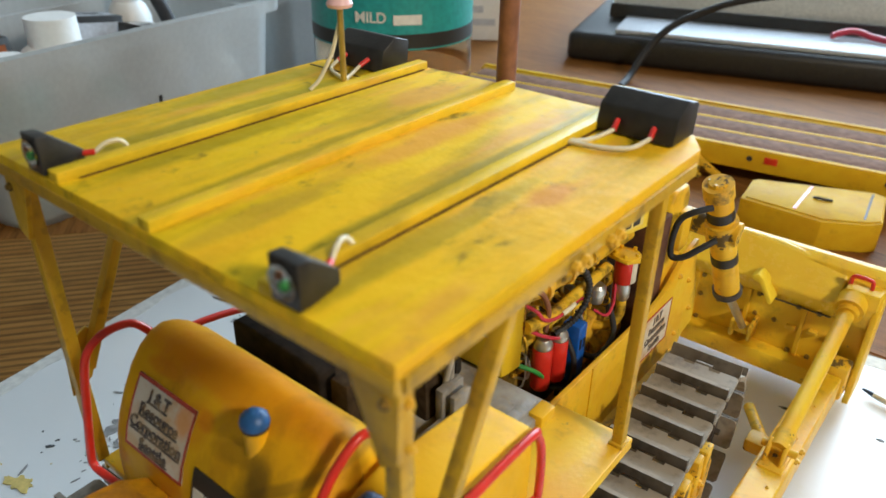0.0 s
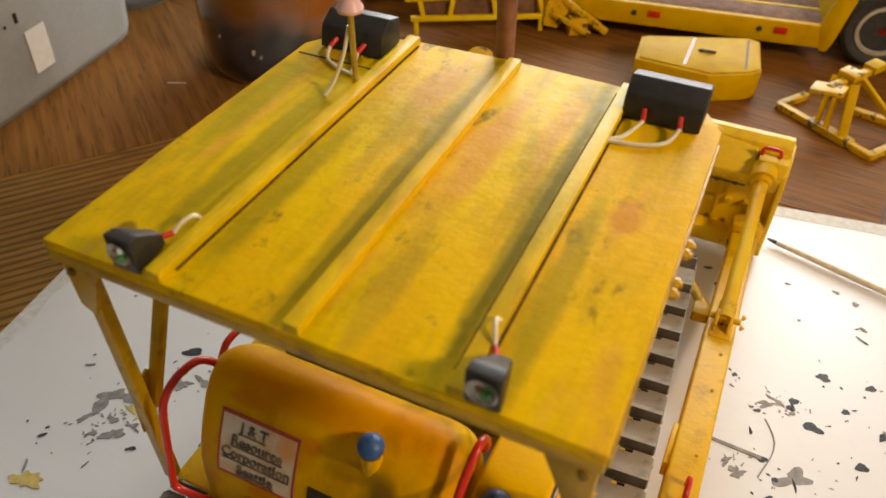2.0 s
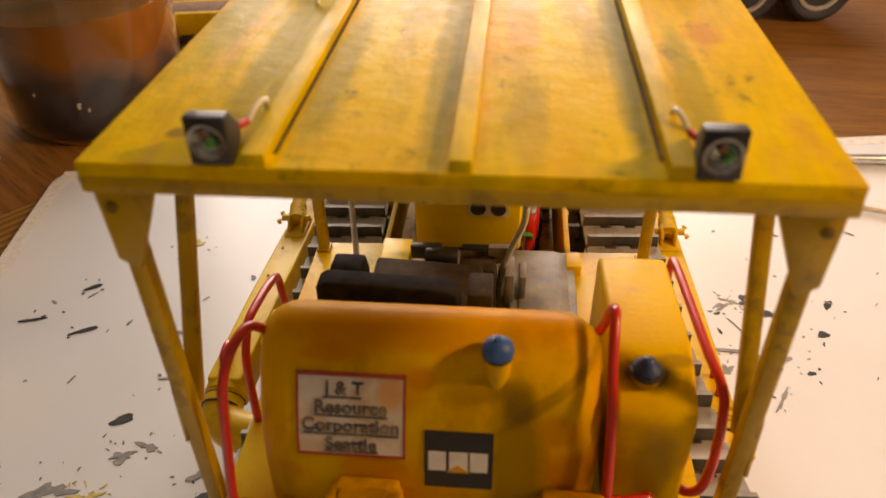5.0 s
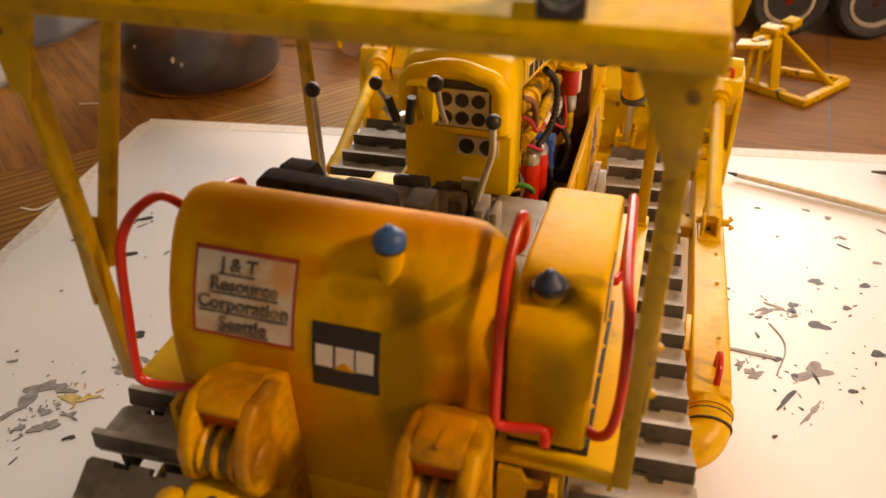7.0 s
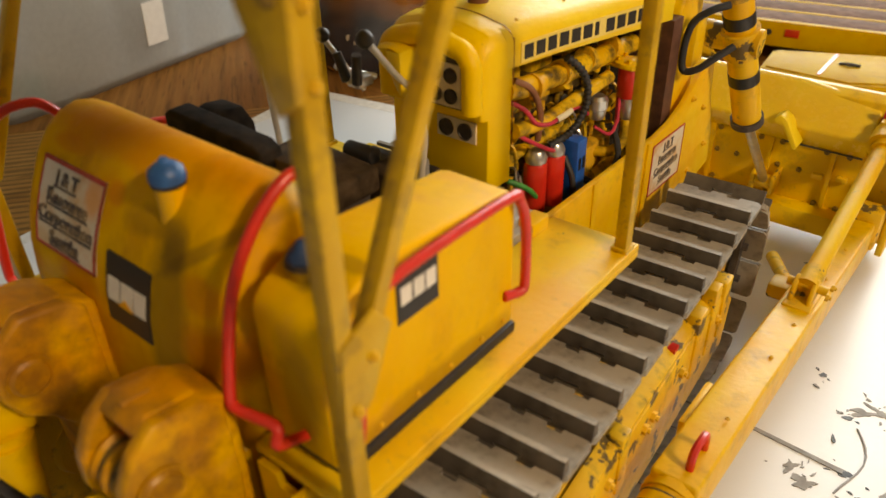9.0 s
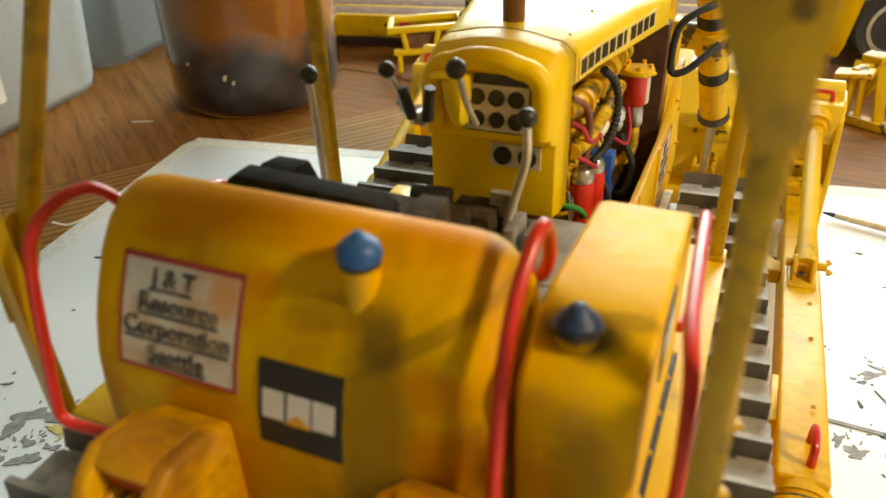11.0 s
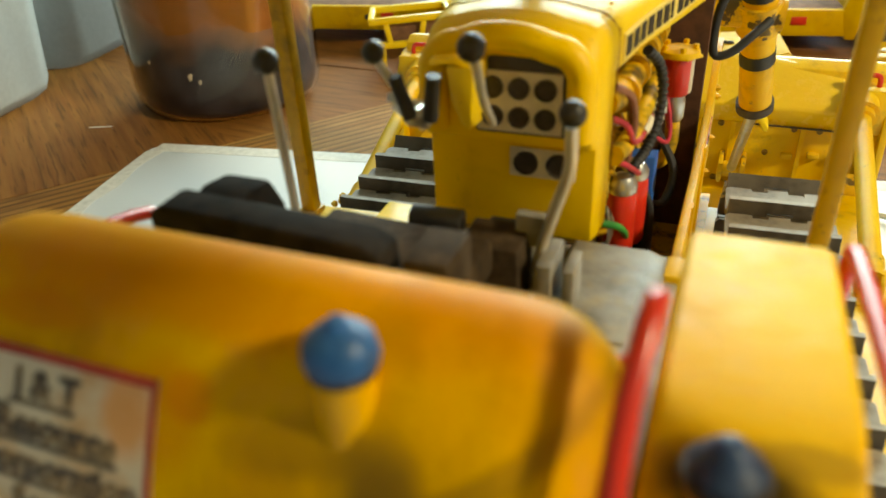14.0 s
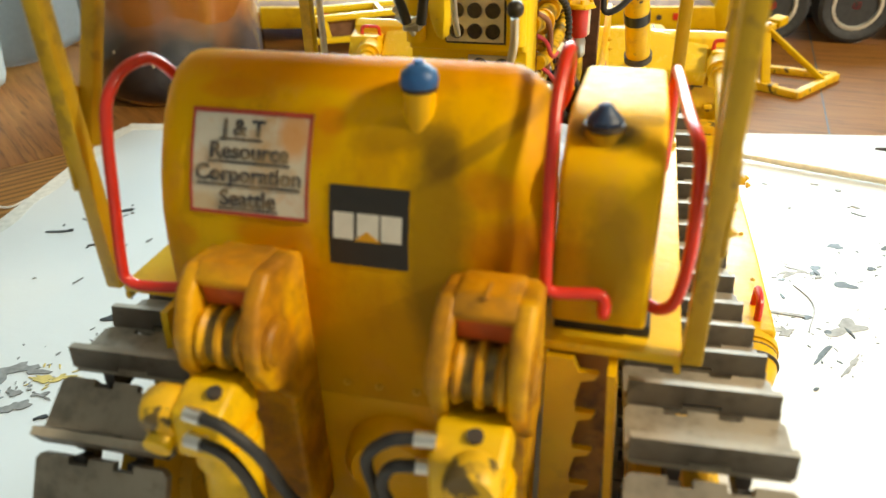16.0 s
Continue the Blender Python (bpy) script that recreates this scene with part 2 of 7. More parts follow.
ROOF = stained(paint("washed_roof_enamel", (0.84, 0.57, 0.010), (0.82, 0.47, 0.014), (0.32, 0.225, 0.008), big=0.5, dirt_lo=0.47, dirt_hi=0.70, stretch=(1.0, 0.22, 1.0), dirt_most=0.66, rough=0.5, rust=0.72, dents=0.2, rub=0.35, spec=0.12, blots=0.85), (
    ((2.62, 5.2, 16), (0.26, 6.5, 9), 0, (0.27, 0.22, 0.012), 0.75),
    ((-0.42, 4.6, 16), (0.3, 6.0, 9), 0, (0.30, 0.245, 0.012), 0.65),
    ((-2.3, 3.2, 16), (0.35, 3.2, 9), 0, (0.34, 0.27, 0.012), 0.66),
    ((-3.6, 4.5, 16), (0.35, 4.5, 9), 0, (0.30, 0.25, 0.012), 0.66),
    ((-4.9, 6.0, 16), (0.5, 3.0, 9), 0, (0.36, 0.30, 0.012), 0.66),
    ((3.7, 3.0, 16), (0.3, 3.5, 9), 0, (0.34, 0.27, 0.012), 0.66),
    ((4.3, 5.4, 16), (0.4, 0.7, 9), 0, (0.62, 0.24, 0.03), 0.66),
    ((0.9, 6.5, 16), (0.4, 2.6, 9), 0, (0.74, 0.34, 0.05), 0.66),
    ((-1.2, 8.4, 16), (0.6, 1.4, 9), 0, (0.72, 0.34, 0.06), 0.66),
    ((1.0, 1.6, 16), (0.35, 1.8, 9), 0, (0.42, 0.27, 0.03), 0.45),
    ((-4.25, 0.95, 16), (0.22, 0.2, 9), 0, (0.12, 0.06, 0.02), 0.7)), 0.45)
ORANGE = paint("rusty_orange_enamel", (0.80, 0.42, 0.02), (0.74, 0.33, 0.02), (0.35, 0.15, 0.02), stretch=(1, 0.3, 1), dirt_most=0.5)
POST = paint("olive_yellow_enamel", (0.58, 0.36, 0.02), (0.50, 0.29, 0.015), (0.14, 0.10, 0.02), big=0.6, dirt_lo=0.52, dirt_hi=0.72, dirt_most=0.7, rough=0.36, rub=0.4, chips=0.3)
WORN = paint("worn_yellow_enamel", (0.76, 0.47, 0.04), (0.70, 0.38, 0.03), (0.08, 0.06, 0.03), big=0.9, dirt_lo=0.52, dirt_hi=0.66, dirt_most=0.85, rub=0.8)
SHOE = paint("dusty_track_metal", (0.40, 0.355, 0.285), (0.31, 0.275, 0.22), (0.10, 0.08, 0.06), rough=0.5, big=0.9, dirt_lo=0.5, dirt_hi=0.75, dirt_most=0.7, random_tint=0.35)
RED = plain("red_gloss_plastic", (0.62, 0.03, 0.018), 0.28, vary=0.1, grain=0.05)
RED_RUST = plain("rust_red_paint", (0.50, 0.085, 0.012), 0.5, vary=0.25)
YEL_WARM = paint("warm_yellow_enamel", (0.80, 0.50, 0.015), (0.76, 0.42, 0.012), (0.30, 0.15, 0.015), big=0.6, dirt_lo=0.52, dirt_hi=0.76, dirt_most=0.6, rough=0.4, rub=0.4)
RED_DULL = plain("red_brown_paint", (0.32, 0.085, 0.018), 0.5)
BLACK = plain("black_plastic", (0.018, 0.017, 0.016), 0.45, vary=0.35)
RUBBER = plain("black_rubber", (0.02, 0.02, 0.022), 0.6, vary=0.3, scale=6)
BROWN_LINE = paint("brown_line_paint", (0.13, 0.065, 0.018), (0.07, 0.038, 0.014), (0.30, 0.17, 0.02), rough=0.75, big=1.0, dirt_lo=0.55, dirt_hi=0.7, spec=0.08)
GAP = plain("brown_grime", (0.055, 0.034, 0.016), 0.6, vary=0.5)
STEP_GRIME = paint("grimy_brown_enamel", (0.46, 0.21, 0.03), (0.34, 0.14, 0.02), (0.06, 0.03, 0.012), big=0.8, dirt_lo=0.48, dirt_hi=0.7, dirt_most=0.8)
SOOT = plain("dark_sooty_metal", (0.05, 0.04, 0.035), 0.6, vary=0.4)
BROWN_SEAT = plain("dark_brown_vinyl", (0.05, 0.034, 0.02), 0.75, vary=0.5, spec=0.12)
SEAT = plain("black_vinyl", (0.018, 0.014, 0.011), 0.8, vary=0.5, spec=0.1)
FLOOR = paint("bare_steel_floor", (0.34, 0.34, 0.33), (0.19, 0.18, 0.165), (0.40, 0.31, 0.16), rough=0.42, big=1.1, dirt_lo=0.5, dirt_hi=0.68, dirt_most=0.5, rub=0.5)
ALLOY = plain("pale_alloy_rod", (0.62, 0.60, 0.55), 0.32, 0.35, vary=0.12)
STEEL = plain("bright_steel", (0.62, 0.62, 0.60), 0.3, 0.9, vary=0.12)
BRASS = plain("brass_rod", (0.50, 0.38, 0.13), 0.35, 0.8)
BLUE = plain("blue_cap_paint", (0.015, 0.10, 0.30), 0.45, vary=0.3)
BLUE_BRIGHT = plain("bright_blue_paint", (0.01, 0.11, 0.48), 0.35)
NAVY = plain("navy_cap_paint", (0.018, 0.05, 0.13), 0.5, vary=0.6, scale=2.0)
DARKBLUE = plain("dark_blue_paint", (0.012, 0.03, 0.07), 0.45, vary=0.4)
DECAL = stained(paint("soiled_white_decal", (0.74, 0.70, 0.60), (0.70, 0.62, 0.48), (0.62, 0.32, 0.08), big=0.7, dirt_lo=0.47, dirt_hi=0.64, dirt_most=0.7, rough=0.45), (
    ((-1.3, 0, 10.72), (0.32, 9, 0.42), 0, (0.74, 0.34, 0.10), 0.8),
    ((-2.9, 0, 9.6), (0.35, 9, 0.2), 0, (0.62, 0.42, 0.18), 0.5)))
DECAL_RED = plain("red_decal_border", (0.45, 0.05, 0.03), 0.45)
WORN_INK = paint("faded_black_ink", (0.065, 0.06, 0.068), (0.14, 0.12, 0.11), (0.34, 0.25, 0.14), big=1.1, dirt_lo=0.45, dirt_hi=0.62, dirt_most=0.85, rough=0.5)
INK = plain("black_ink", (0.02, 0.018, 0.016), 0.5, vary=0.1, grain=0)
WHITE_INK = plain("white_ink", (0.75, 0.72, 0.64), 0.5, vary=0.08)
WIRE_WHITE = plain("cream_wire", (0.72, 0.66, 0.48), 0.4, vary=0.08)
WIRE_RED = plain("crimson_wire", (0.50, 0.03, 0.06), 0.35)
WIRE_GREEN = plain("green_wire", (0.04, 0.30, 0.06), 0.4)
PINK = plain("pink_plastic", (0.78, 0.50, 0.52), 0.35, vary=0.05)
# brown, darkened so the plate's colour holds the shade behind the engine
CORE = plain("shaded_brown_core_paint", (0.10, 0.04, 0.022), 0.6, vary=0.4)
RUSTY = plain("brown_exhaust_paint", (0.22, 0.09, 0.045), 0.55, vary=0.25)
GAUGE = plain("gauge_face", (0.045, 0.035, 0.028), 0.35, vary=0.4, scale=8)
GAUGE_PLATE = plain("pale_gauge_plate", (0.62, 0.56, 0.44), 0.45)
PAPER_EDGE = plain("board_edge", (0.68, 0.66, 0.61), 0.7)
SPLAT_DARK = plain("dried_dark_paint", (0.045, 0.05, 0.055), 0.35, vary=0.5)
SPLAT_GREY = plain("dried_grey_paint", (0.28, 0.27, 0.26), 0.55, vary=0.3)
SPLAT_OCHRE = plain("dried_ochre_paint", (0.66, 0.50, 0.16), 0.6, vary=0.2)
PALE_PLASTIC = plain("milky_plastic", (0.43, 0.445, 0.44), 0.5, vary=0.06, transmission=0.45, grain=0.05, spec=0.3)
PALE_PLASTIC.node_tree.nodes["Principled BSDF"].inputs["IOR"].default_value = 1.2
WHITE_PLASTIC = plain("white_plastic", (0.80, 0.80, 0.78), 0.35, vary=0.04)
TEAL = plain("teal_label", (0.02, 0.30, 0.28), 0.4)
TYRE = plain("tyre_rubber", (0.035, 0.037, 0.042), 0.65, vary=0.25)
DECK = plain("brown_deck_plank", (0.20, 0.105, 0.065), 0.8, vary=0.3, scale=1.5, spec=0.12)
GREY_PLASTIC = plain("pale_grey_plastic", (0.50, 0.53, 0.58), 0.4)
SILVER = plain("silver_plastic", (0.60, 0.58, 0.52), 0.35, 0.3)
WALL = plain("wall_paint", (0.44, 0.41, 0.36), 0.8, vary=0.04, scale=0.05)
CEIL = plain("ceiling_paint", (0.66, 0.64, 0.60), 0.85, vary=0.03, scale=0.05)
CARPET = plain("brown_carpet", (0.22, 0.17, 0.12), 0.9, vary=0.2, scale=0.5)
HANDLE_WOOD = plain("pale_brush_wood", (0.74, 0.64, 0.48), 0.5)


def board_mat():
    m, nt, ln, b = base_mat("white_board_paint")
    v = cm_coords(nt, ln)
    n1 = ramp(nt, ln, noise_of(nt, ln, v, 0.06, 4), 0.35, 0.7)
    col = mix(nt, ln, n1, (0.76, 0.765, 0.765), (0.70, 0.695, 0.68))
    n2 = ramp(nt, ln, noise_of(nt, ln, v, 0.16, 6, 0.6), 0.66, 0.82)
    col = mix(nt, ln, n2, col, (0.70, 0.66, 0.50))
    n3 = ramp(nt, ln, noise_of(nt, ln, v, 1.6, 8, 0.7), 0.70, 0.78)
    col = mix(nt, ln, n3, col, (0.60, 0.595, 0.58))
    ln.new(col, b.inputs["Base Color"])
    b.inputs["Roughness"].default_value = 0.34
    bump(nt, ln, b, noise_of(nt, ln, v, 1.5, 6), 0.15, 0.0006)
    return m


def wood_mat(name, turn, c1, c2, ribs, deep=0.6):
    """Oak veneer: long dark pores along the grain, with regular grooves where the veneer is ribbed."""
    m, nt, ln, b = base_mat(name)
    v = cm_coords(nt, ln, (1, 1, 1), turn)
    st = nt.new("ShaderNodeMapping")
    st.inputs["Scale"].default_value = (0.06, 1.0, 1.0)
    ln.new(v, st.inputs[0])
    g = noise_of(nt, ln, st.outputs[0], 2.2, 7, 0.65)
    col = mix(nt, ln, ramp(nt, ln, g, 0.36, 0.66), c1, c2)
    pores = ramp(nt, ln, noise_of(nt, ln, st.outputs[0], 6.0, 3, 0.5), 0.56, 0.66)
    mm = nt.new("ShaderNodeMath")
    mm.operation = "MULTIPLY"
    mm.inputs[1].default_value = 0.65
    ln.new(pores, mm.inputs[0])
    col = mix(nt, ln, mm.outputs[0], col, tuple(x * 0.32 for x in c1))
    h = g
    if ribs:
        w = nt.new("ShaderNodeTexWave")
        w.wave_type, w.bands_direction = "BANDS", "Y"
        w.inputs["Scale"].default_value, w.inputs["Distortion"].default_value = ribs, 2.2
        w.inputs["Detail"].default_value, w.inputs["Detail Scale"].default_value = 2.0, 0.3
        ln.new(st.outputs[0], w.inputs["Vector"])
        groove = ramp(nt, ln, w.outputs["Fac"], 0.50, 0.85)
        m5 = nt.new("ShaderNodeMath")
        m5.operation = "MULTIPLY"
        m5.inputs[1].default_value = deep
        ln.new(groove, m5.inputs[0])
        col = mix(nt, ln, m5.outputs[0], col, tuple(x * 0.28 for x in c1))
    patch = ramp(nt, ln, noise_of(nt, ln, v, 0.05, 3), 0.3, 0.7)
    col = mix(nt, ln, patch, col, mix(nt, ln, 0.75, col, (0.66, 0.55, 0.42), "MULTIPLY"))
    ln.new(col, b.inputs["Base Color"])
    b.inputs["Roughness"].default_value = 0.55
    b.inputs["Specular IOR Level"].default_value = 0.1
    bump(nt, ln, b, h, 0.12, 0.0008)
    return m


BOARD = board_mat()
WOOD_A = wood_mat("ribbed_oak_veneer", radians(-52), (0.47, 0.245, 0.07), (0.30, 0.135, 0.033), 0.58, 0.72)
WOOD_B = wood_mat("cross_oak_veneer", radians(38), (0.34, 0.155, 0.040), (0.24, 0.095, 0.022), 0.3, 0.22)
WOOD_C = wood_mat("red_oak_veneer", radians(6), (0.30, 0.128, 0.030), (0.20, 0.078, 0.016), 0)


def glass_mat(name, colour, rough=0.03):
    m, nt, ln, b = base_mat(name)
    b.inputs["Base Color"].default_value = (*colour, 1)
    b.inputs["Roughness"].default_value = rough
    b.inputs["Transmission Weight"].default_value = 1.0
    b.inputs["IOR"].default_value = 1.3
    return m


GLASS = glass_mat("clear_jar_glass", (0.84, 0.74, 0.60))
LENS = glass_mat("lamp_lens", (0.9, 0.95, 0.92), 0.02)
CHROME = plain("dim_chrome_reflector", (0.33, 0.33, 0.32), 0.14, 1.0, vary=0.5, scale=6.0)


def sludge_mat():
    """Settled blue-black paint that thins out upwards into the brown water."""
    m = plain("dark_paint_sediment", (0.032, 0.036, 0.060), 0.5, vary=0.7, scale=0.5)
    nt, ln = m.node_tree.nodes, m.node_tree.links
    b = nt["Principled BSDF"]
    v = cm_coords(nt, ln)
    parts = nt.new("ShaderNodeSeparateXYZ")
    ln.new(v, parts.inputs[0])
    wave = nt.new("ShaderNodeMath")
    wave.operation, wave.inputs[1].default_value = "MULTIPLY_ADD", 6.0
    ln.new(noise_of(nt, ln, v, 0.28, 4, 0.5), wave.inputs[0])
    ln.new(parts.outputs[2], wave.inputs[2])
    ln.new(mix(nt, ln, ramp(nt, ln, wave.outputs[0], 6.2, 8.6), b.inputs["Base Color"].links[0].from_socket, (0.26, 0.115, 0.04)), b.inputs["Base Color"])
    return m


SLUDGE = sludge_mat()
TEA = plain("brown_paint_water", (0.34, 0.15, 0.05), 0.15, vary=0.25, scale=0.3, transmission=0.35)


def lamp_glow():
    m, nt, ln, b = base_mat("lamp_glow")
    b.inputs["Base Color"].default_value = (0.9, 0.85, 0.75, 1)
    b.inputs["Emission Color"].default_value = (1.0, 0.85, 0.65, 1)
    b.inputs["Emission Strength"].default_value = 4.0
    return m


GLOW = lamp_glow()


# ---- mesh helpers, all in centimetres ----
class Geo:
    def __init__(self):
        self.v, self.f = [], []

    def add(self, verts, faces):
        k = len(self.v)
        self.v += [tuple(p) for p in verts]
        self.f += [tuple(i + k for i in q) for q in faces]
        return self

    def box(self, x0, y0, z0, x1, y1, z1):
        p = [(x, y, z) for z in (z0, z1) for y in (y0, y1) for x in (x0, x1)]
        return self.add(p, [(0, 2, 3, 1), (4, 5, 7, 6), (0, 1, 5, 4), (2, 6, 7, 3), (0, 4, 6, 2), (1, 3, 7, 5)])

    def prism(self, poly, axis, a, b):
        def at(p, w):
            return {"x": (w, p[0], p[1]), "y": (p[0], w, p[1]), "z": (p[0], p[1], w)}[axis]
        n = len(poly)
        verts = [at(p, a) for p in poly] + [at(p, b) for p in poly]
        return self.add(verts, [tuple(range(n)), tuple(range(2 * n - 1, n - 1, -1))] + [(i, (i + 1) % n, n + (i + 1) % n, n + i) for i in range(n)])

    def loft(self, rings, close=True, cap=True):
        n, verts, faces = len(rings[0]), [], []
        for r in rings:
            verts += r
        for k in range(len(rings) - 1):
            for i in range(n if close else n - 1):
                j = (i + 1) % n
                faces.append((k * n + i, k * n + j, (k + 1) * n + j, (k + 1) * n + i))
        if close and cap:
            faces += [tuple(range(n)), tuple(range(len(rings) * n - 1, (len(rings) - 1) * n - 1, -1))]
        return self.add(verts, faces)

    def cyl(self, p, q, r, r2=None, n=18):
        p, q = Vector(p), Vector(q)
        d = (q - p).normalized()
        a = d.orthogonal().normalized()
        b = d.cross(a)
        r2 = r if r2 is None else r2
        ring = [(math.cos(2 * math.pi * i / n), math.sin(2 * math.pi * i / n)) for i in range(n)]
        return self.loft([[p + a * c * r + b * s * r for c, s in ring], [q + a * c * r2 + b * s * r2 for c, s in ring]])

    def tube(self, pts, r, n=10, fine=5):
        pts = [Vector(p) for p in pts]
        if fine > 1 and len(pts) > 2:
            ext = [2 * pts[0] - pts[1]] + pts + [2 * pts[-1] - pts[-2]]
            out = []
            for i in range(1, len(ext) - 2):
                p0, p1, p2, p3 = ext[i - 1:i + 3]
                for k in range(fine):
                    t = k / fine
                    out.append(0.5 * (2 * p1 + (p2 - p0) * t + (2 * p0 - 5 * p1 + 4 * p2 - p3) * t * t + (3 * p1 - p0 - 3 * p2 + p3) * t ** 3))
            pts = out + [pts[-1]]
        rings, a = [], None
        for i, p in enumerate(pts):
            d = (pts[min(i + 1, len(pts) - 1)] - pts[max(i - 1, 0)]).normalized()
            a = d.orthogonal().normalized() if a is None else (a - d * a.dot(d)).normalized()
            b = d.cross(a)
            rings.append([p + (a * math.cos(2 * math.pi * k / n) + b * math.sin(2 * math.pi * k / n)) * r for k in range(n)])
        return self.loft(rings)

    def lathe(self, c, prof, n=32, axis="z"):
        c = Vector(c)
        rings = []
        for r, h in prof:
            r = max(r, 0.0005)
            ring = []
            for i in range(n):
                u, w = r * math.cos(2 * math.pi * i / n), r * math.sin(2 * math.pi * i / n)
                ring.append(c + Vector({"z": (u, w, h), "y": (u, h, w), "x": (h, u, w)}[axis]))
            rings.append(ring)
        return self.loft(rings)

    def ball(self, c, r, n=14, m=8, sz=1.0):
        return self.lathe(c, [(r * math.sin(math.pi * k / m), -r * sz * math.cos(math.pi * k / m)) for k in range(m + 1)], n)

    def beam(self, p, q, w, h, up=(0, 0, 1)):
        p, q = Vector(p), Vector(q)
        d = (q - p).normalized()
        s = d.cross(Vector(up)).normalized() * w / 2
        u = s.normalized().cross(d) * h / 2
        return self.loft([[p - s - u, p + s - u, p + s + u, p - s + u], [q - s - u, q + s - u, q + s + u, q - s + u]])

    def moved(self, m):
        self.v = [tuple(m @ Vector(p)) for p in self.v]
        return self


def mesh_of(name, geo, material, bev=0.0, seg=2, sharp=38.0):
    bm = bmesh.new()
    vs = [bm.verts.new((x * C, y * C, z * C)) for x, y, z in geo.v]
    for q in geo.f:
        try:
            bm.faces.new([vs[i] for i in q])
        except ValueError:
            pass
    bmesh.ops.remove_doubles(bm, verts=bm.verts, dist=0.00001)
    bmesh.ops.recalc_face_normals(bm, faces=bm.faces)
    if bev:
        edges = [e for e in bm.edges if len(e.link_faces) == 2 and e.calc_face_angle(0) > radians(30)]
        bmesh.ops.bevel(bm, geom=edges, offset=bev * C, segments=seg, profile=0.5, affect="EDGES", clamp_overlap=True)
    for q in bm.faces:
        q.smooth = True
    for e in bm.edges:
        if len(e.link_faces) == 2 and e.calc_face_angle(0) > radians(sharp):
            e.smooth = False
    me = bpy.data.meshes.new(name)
    bm.to_mesh(me)
    bm.free()
    me.materials.append(material)
    return me


def thing(name, at, label, category, group="", kind=""):
    ob = new(name)
    ob.location = Vector(at) * C
    ob.empty_display_size = 0.01
    bpy.context.view_layer.update()
    return tagged(ob, label, category, group, kind)


def put(name, me, parent=None, m=None, label=""):
    ob = new(name, me)
    if parent is not None:
        ob.parent = parent
        if parent.type == "EMPTY":
            ob.matrix_parent_inverse = Matrix.Translation(parent.location).inverted()
        else:
            ob.matrix_parent_inverse = parent.matrix_basis.inverted()
    if m is not None:
        ob.matrix_basis = m
    return tagged(ob, label)


def part(name, geo, material, parent, label="", bev=0.0, seg=2, sharp=38.0):
    return put(name, mesh_of(name, geo, material, bev, seg, sharp), parent, None, label)


def solo(name, geo, material, label, category, group="", kind="", bev=0.0, seg=2):
    return tagged(put(name, mesh_of(name, geo, material, bev, seg)), label, category, group, kind)


def lettering(name, words, size, material, parent, m, deep=0.012, align="CENTER"):
    cu = bpy.data.curves.new(name, "FONT")
    cu.body, cu.size, cu.align_x, cu.align_y, cu.extrude = words, size * C, align, "CENTER", deep * C
    cu.offset = 0.0002 * size
    tmp = bpy.data.objects.new(name, cu)
    scene.collection.objects.link(tmp)
    bpy.context.view_layer.update()
    me = bpy.data.meshes.new_from_object(tmp.evaluated_get(bpy.context.evaluated_depsgraph_get()))
    bpy.data.objects.remove(tmp)
    me.materials.clear()
    me.materials.append(material)
    return put(name, me, parent, m)


def basis(origin, xa, ya):
    xa, ya = Vector(xa).normalized(), Vector(ya).normalized()
    za = xa.cross(ya).normalized()
    ya = za.cross(xa)
    return Matrix.Translation(Vector(origin) * C) @ Matrix((xa, ya, za)).transposed().to_4x4()


BOLT = mesh_of("bolt", Geo().cyl((0, 0, 0), (0, 0, 0.09), 0.11, n=6).cyl((0, 0, 0.09), (0, 0, 0.15), 0.055, n=6), WORN)


BOLT_DARK = mesh_of("bolt", Geo().cyl((0, 0, 0), (0, 0, 0.07), 0.12, n=8).cyl((0, 0, 0.07), (0, 0, 0.13), 0.07, n=6), BOLTED)


def bolt(parent, at, normal, size=1.0, name="bolt", mesh=None):
    m = Matrix.Translation(Vector(at) * C) @ Vector(normal).to_track_quat("Z", "Y").to_matrix().to_4x4() @ Matrix.Diagonal((size, size, size, 1))
    return put(name, mesh or BOLT, parent, m)


def curve_at(table, x):
    for (a, p), (b, q) in zip(table, table[1:]):
        if a <= x <= b:
            return p + (q - p) * (x - a) / (b - a)
    return table[0][1] if x < table[0][0] else table[-1][1]


# ---- the model bulldozer: y ahead, z up from the board ----
BX = -0.42  # middle of hull, tracks and blade; the roof stands a little to its right
dozer = thing("model_bulldozer", (BX, 8, 0), "weathered yellow scale-model bulldozer with canopy on white board", "model bulldozer")


